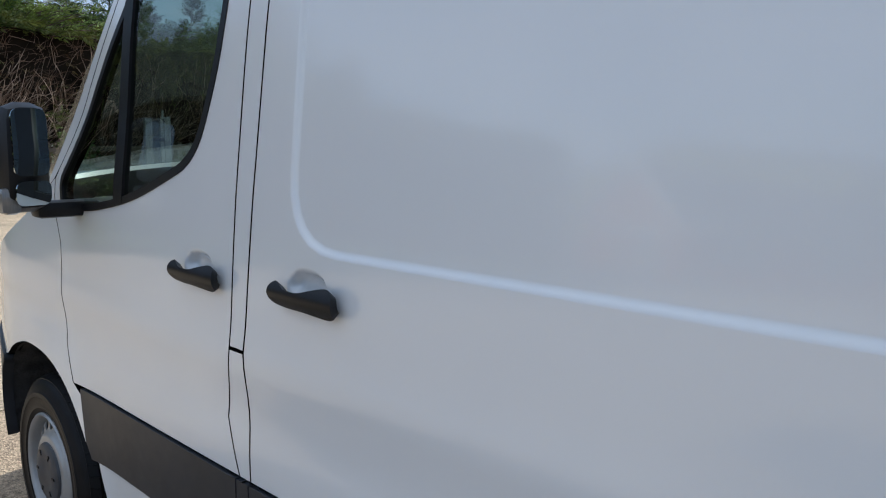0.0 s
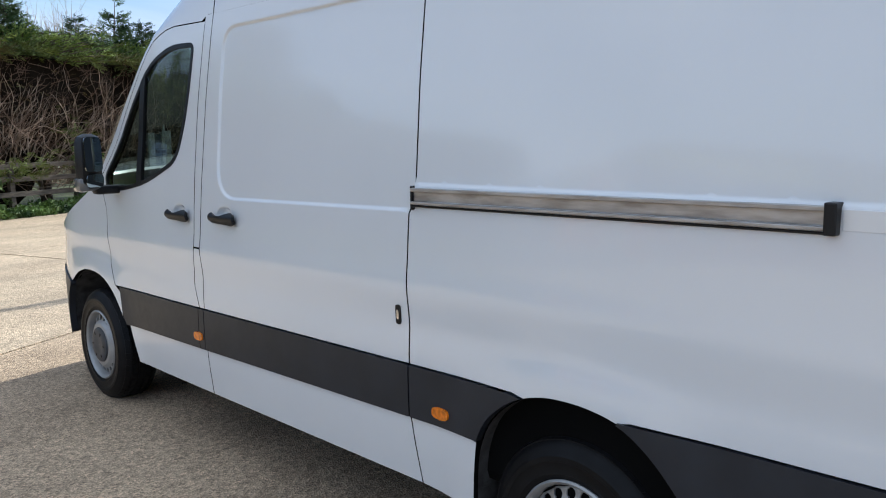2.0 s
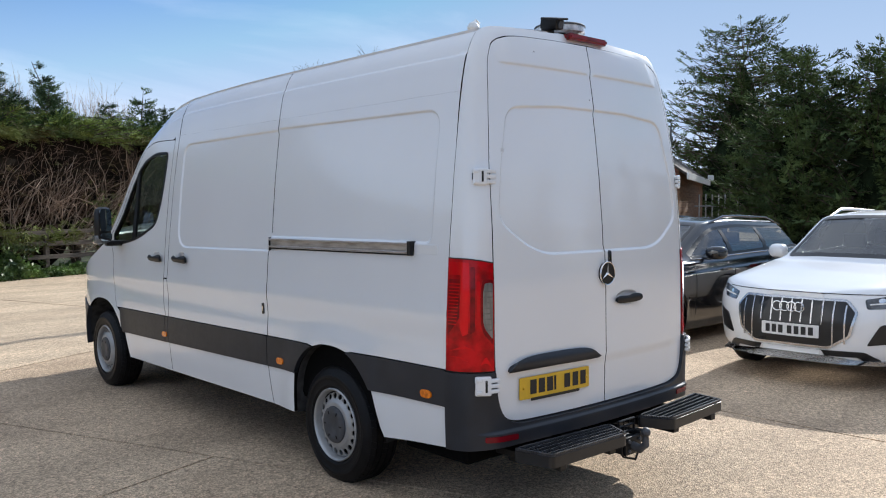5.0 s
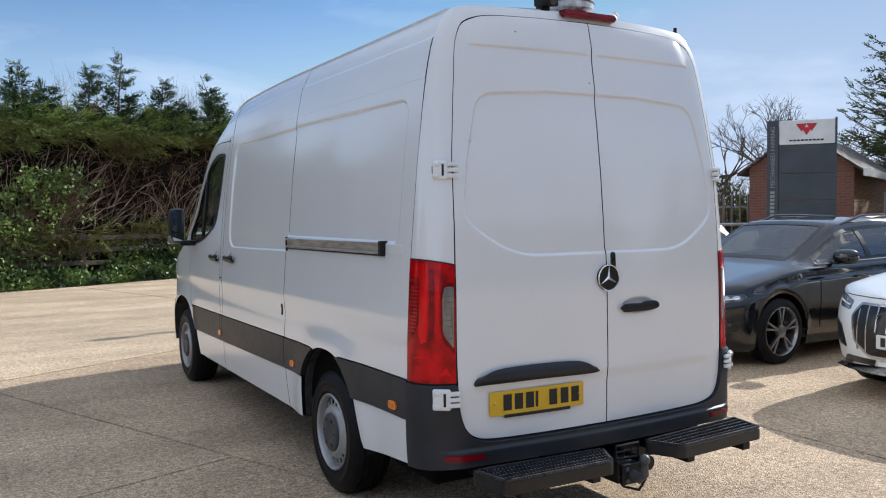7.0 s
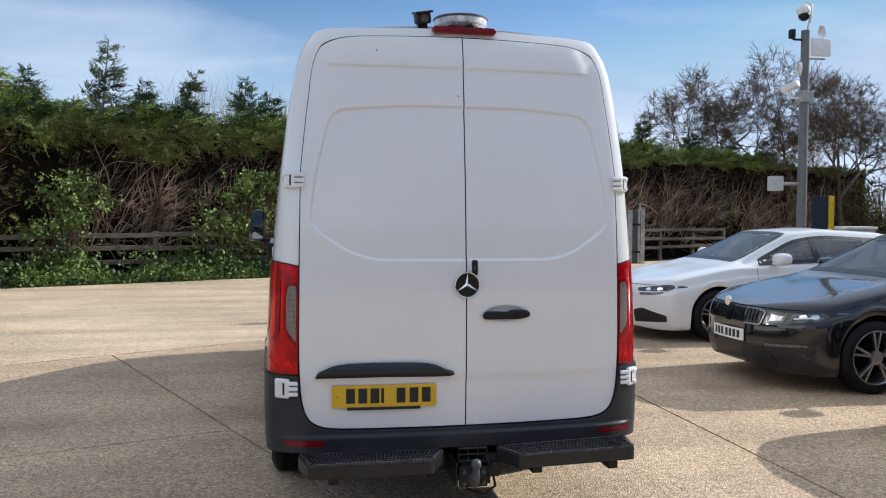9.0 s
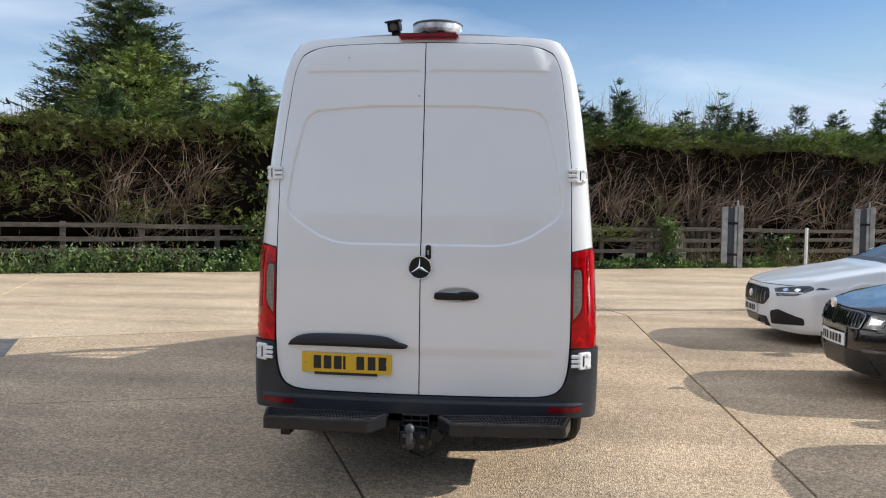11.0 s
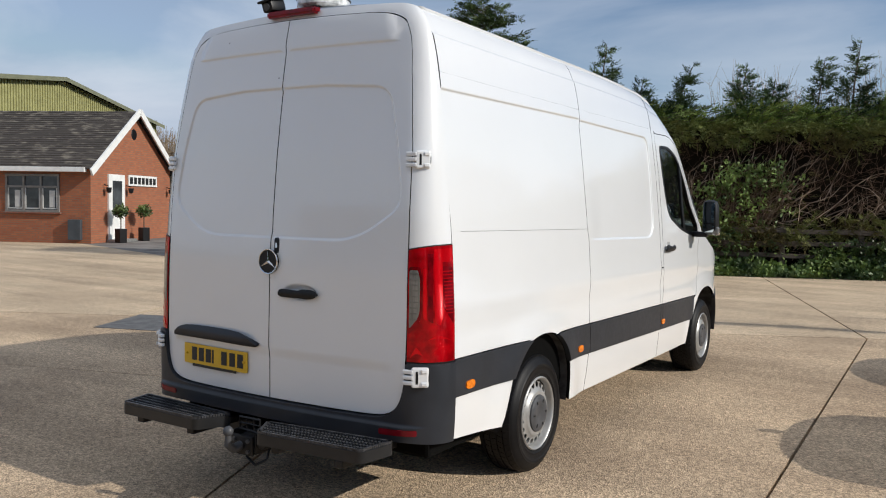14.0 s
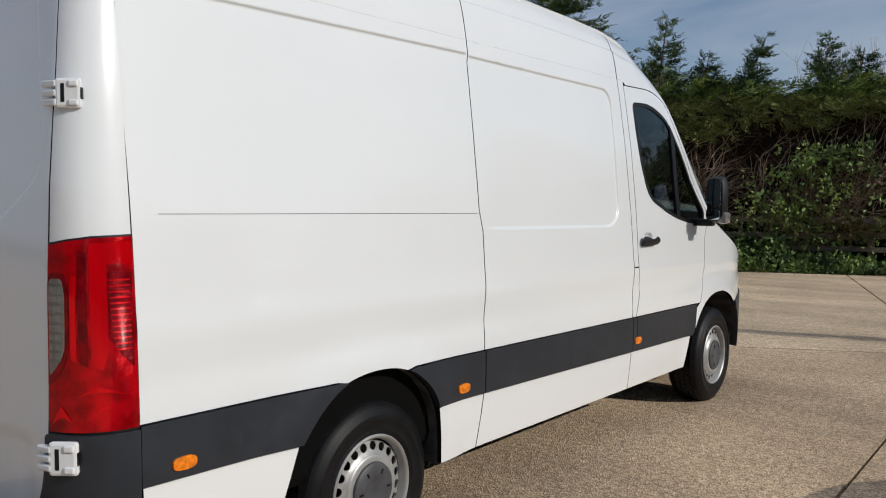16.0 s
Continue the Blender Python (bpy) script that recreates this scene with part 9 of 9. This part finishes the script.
    # tail lamps
    for side in (-1, 1):
        bm = bmesh.new()
        box(bm, (L - 0.30, min(side * (W - 0.13), side * (W - 0.005)), belt1 - 0.20), (L - 0.02, max(side * (W - 0.13), side * (W - 0.005)), belt1 - 0.06), 0.02)
        part("tail_lamp", bm, M_REDDARK, ob, smooth=True)
    return ob


SUV = dict(L=4.48, W=0.925, roof=1.555, belt0=1.00, belt1=1.08, cowl=1.26, rtop=2.10, rend=3.90, tail=4.36, tailz=1.12, rw=0.64, ax1=0.90, ax2=3.58, r=0.355, clear=0.24, nose=0.46,
           hood0=0.885, hood1=1.045, w0=1.40, w1=4.10, b1=2.38, b2=3.22, rails=2, alloy=M_ALLOYS, mirror=M_CARWHITE, trim=M_ALLOYS, frame=M_ALLOYS, rimw=0.020, slats=12,
           grille=[(-0.34, 0.36), (0.34, 0.36), (0.50, 0.47), (0.55, 0.69), (0.46, 0.795), (-0.46, 0.795), (-0.55, 0.69), (-0.50, 0.47)],
           lamp=[(0.575, 0.795), (0.60, 0.715), (0.78, 0.725), (0.875, 0.80), (0.86, 0.845), (0.72, 0.825)], intake=[(0.61, 0.40), (0.82, 0.43), (0.86, 0.62), (0.70, 0.58)],
           lower=[(-0.70, 0.265), (0.70, 0.265), (0.60, 0.345), (-0.60, 0.345)], skid=[(-0.76, 0.235), (0.76, 0.235), (0.76, 0.262), (-0.76, 0.262)], plate=0.445, rings=4)
ESTATE = dict(trim=M_ALLOYS, L=4.69, W=0.907, roof=1.47, belt0=0.96, belt1=1.02, cowl=1.20, rtop=2.12, rend=4.20, tail=4.60, tailz=1.04, rw=0.60, ax1=0.93, ax2=3.61, r=0.335, clear=0.16, nose=0.44,
              hood0=0.80, hood1=0.99, w0=1.30, w1=4.40, b1=2.40, b2=3.30, rails=1, alloy=M_ALLOY, slats=22, slat_mat=M_CARBLACK, frame=M_ALLOY, rimw=0.010, kidney=True, fog=[(0.50, 0.405), (0.80, 0.425), (0.80, 0.450), (0.50, 0.432)],
              grille=[(-0.45, 0.59), (0.45, 0.59), (0.48, 0.72), (0.40, 0.745), (-0.40, 0.745), (-0.48, 0.72)], lamp=[(0.66, 0.635), (0.84, 0.665), (0.895, 0.745), (0.68, 0.715)], lamp2=[(0.50, 0.615), (0.635, 0.632), (0.650, 0.710), (0.505, 0.725)], intake=[(0.50, 0.34), (0.84, 0.37), (0.84, 0.46), (0.50, 0.44)],
              lower=[(-0.60, 0.215), (0.60, 0.215), (0.52, 0.40), (-0.52, 0.40)], plate=0.42, badge=0.775)
HATCH = dict(L=4.42, W=0.898, roof=1.44, belt0=0.95, belt1=1.02, cowl=1.28, rtop=2.22, rend=3.70, tail=4.26, tailz=1.06, rw=0.60, ax1=1.06, ax2=3.76, r=0.33, clear=0.15, nose=0.46,
             hood0=0.77, hood1=0.97, w0=1.36, w1=3.90, kick=0.35, b1=2.45, b2=3.25, alloy=M_ALLOY, frame=M_GRILLE, rimw=0.03, slats=13, slat_mat=M_ALLOY,
             grille=[(-0.40, 0.46), (0.40, 0.46), (0.51, 0.57), (0.45, 0.675), (-0.45, 0.675), (-0.51, 0.57)], lamp=[(0.53, 0.675), (0.60, 0.585), (0.78, 0.605), (0.885, 0.70), (0.84, 0.735), (0.68, 0.705)], intake=[(0.50, 0.24), (0.82, 0.26), (0.83, 0.34), (0.62, 0.43), (0.52, 0.40)],
             lower=[(-0.46, 0.20), (0.46, 0.20), (0.44, 0.32), (-0.44, 0.32)], plate=0.345, badge=0.57)
car("car", "white compact SUV with black grille and silver roof rails parked nose-in", (3.55, -0.65, 0), 0, M_CARWHITE, SUV)
car("car", "glossy black estate car with dark alloy wheels and roof rails", (3.40, 2.00, 0), 0, M_CARBLACK, ESTATE)
car("car", "white hatchback with dark grille parked beside a black estate", (3.48, 5.05, 0), 0, M_CARWHITE, HATCH)
car("car", "dark hatchback parked beyond the office", (-30.9, 26.4, 0), -125, M_CARBLACK, HATCH, "cars beyond the office")
car("car", "dark estate car parked beyond the office", (-32.9, 29.6, 0), -125, M_CARBLACK, ESTATE, "cars beyond the office")
car("car", "white saloon parked side-on before the blue lorries", (-34.3, 33.3, 0), -133, M_CARWHITE, HATCH, "cars beyond the office")
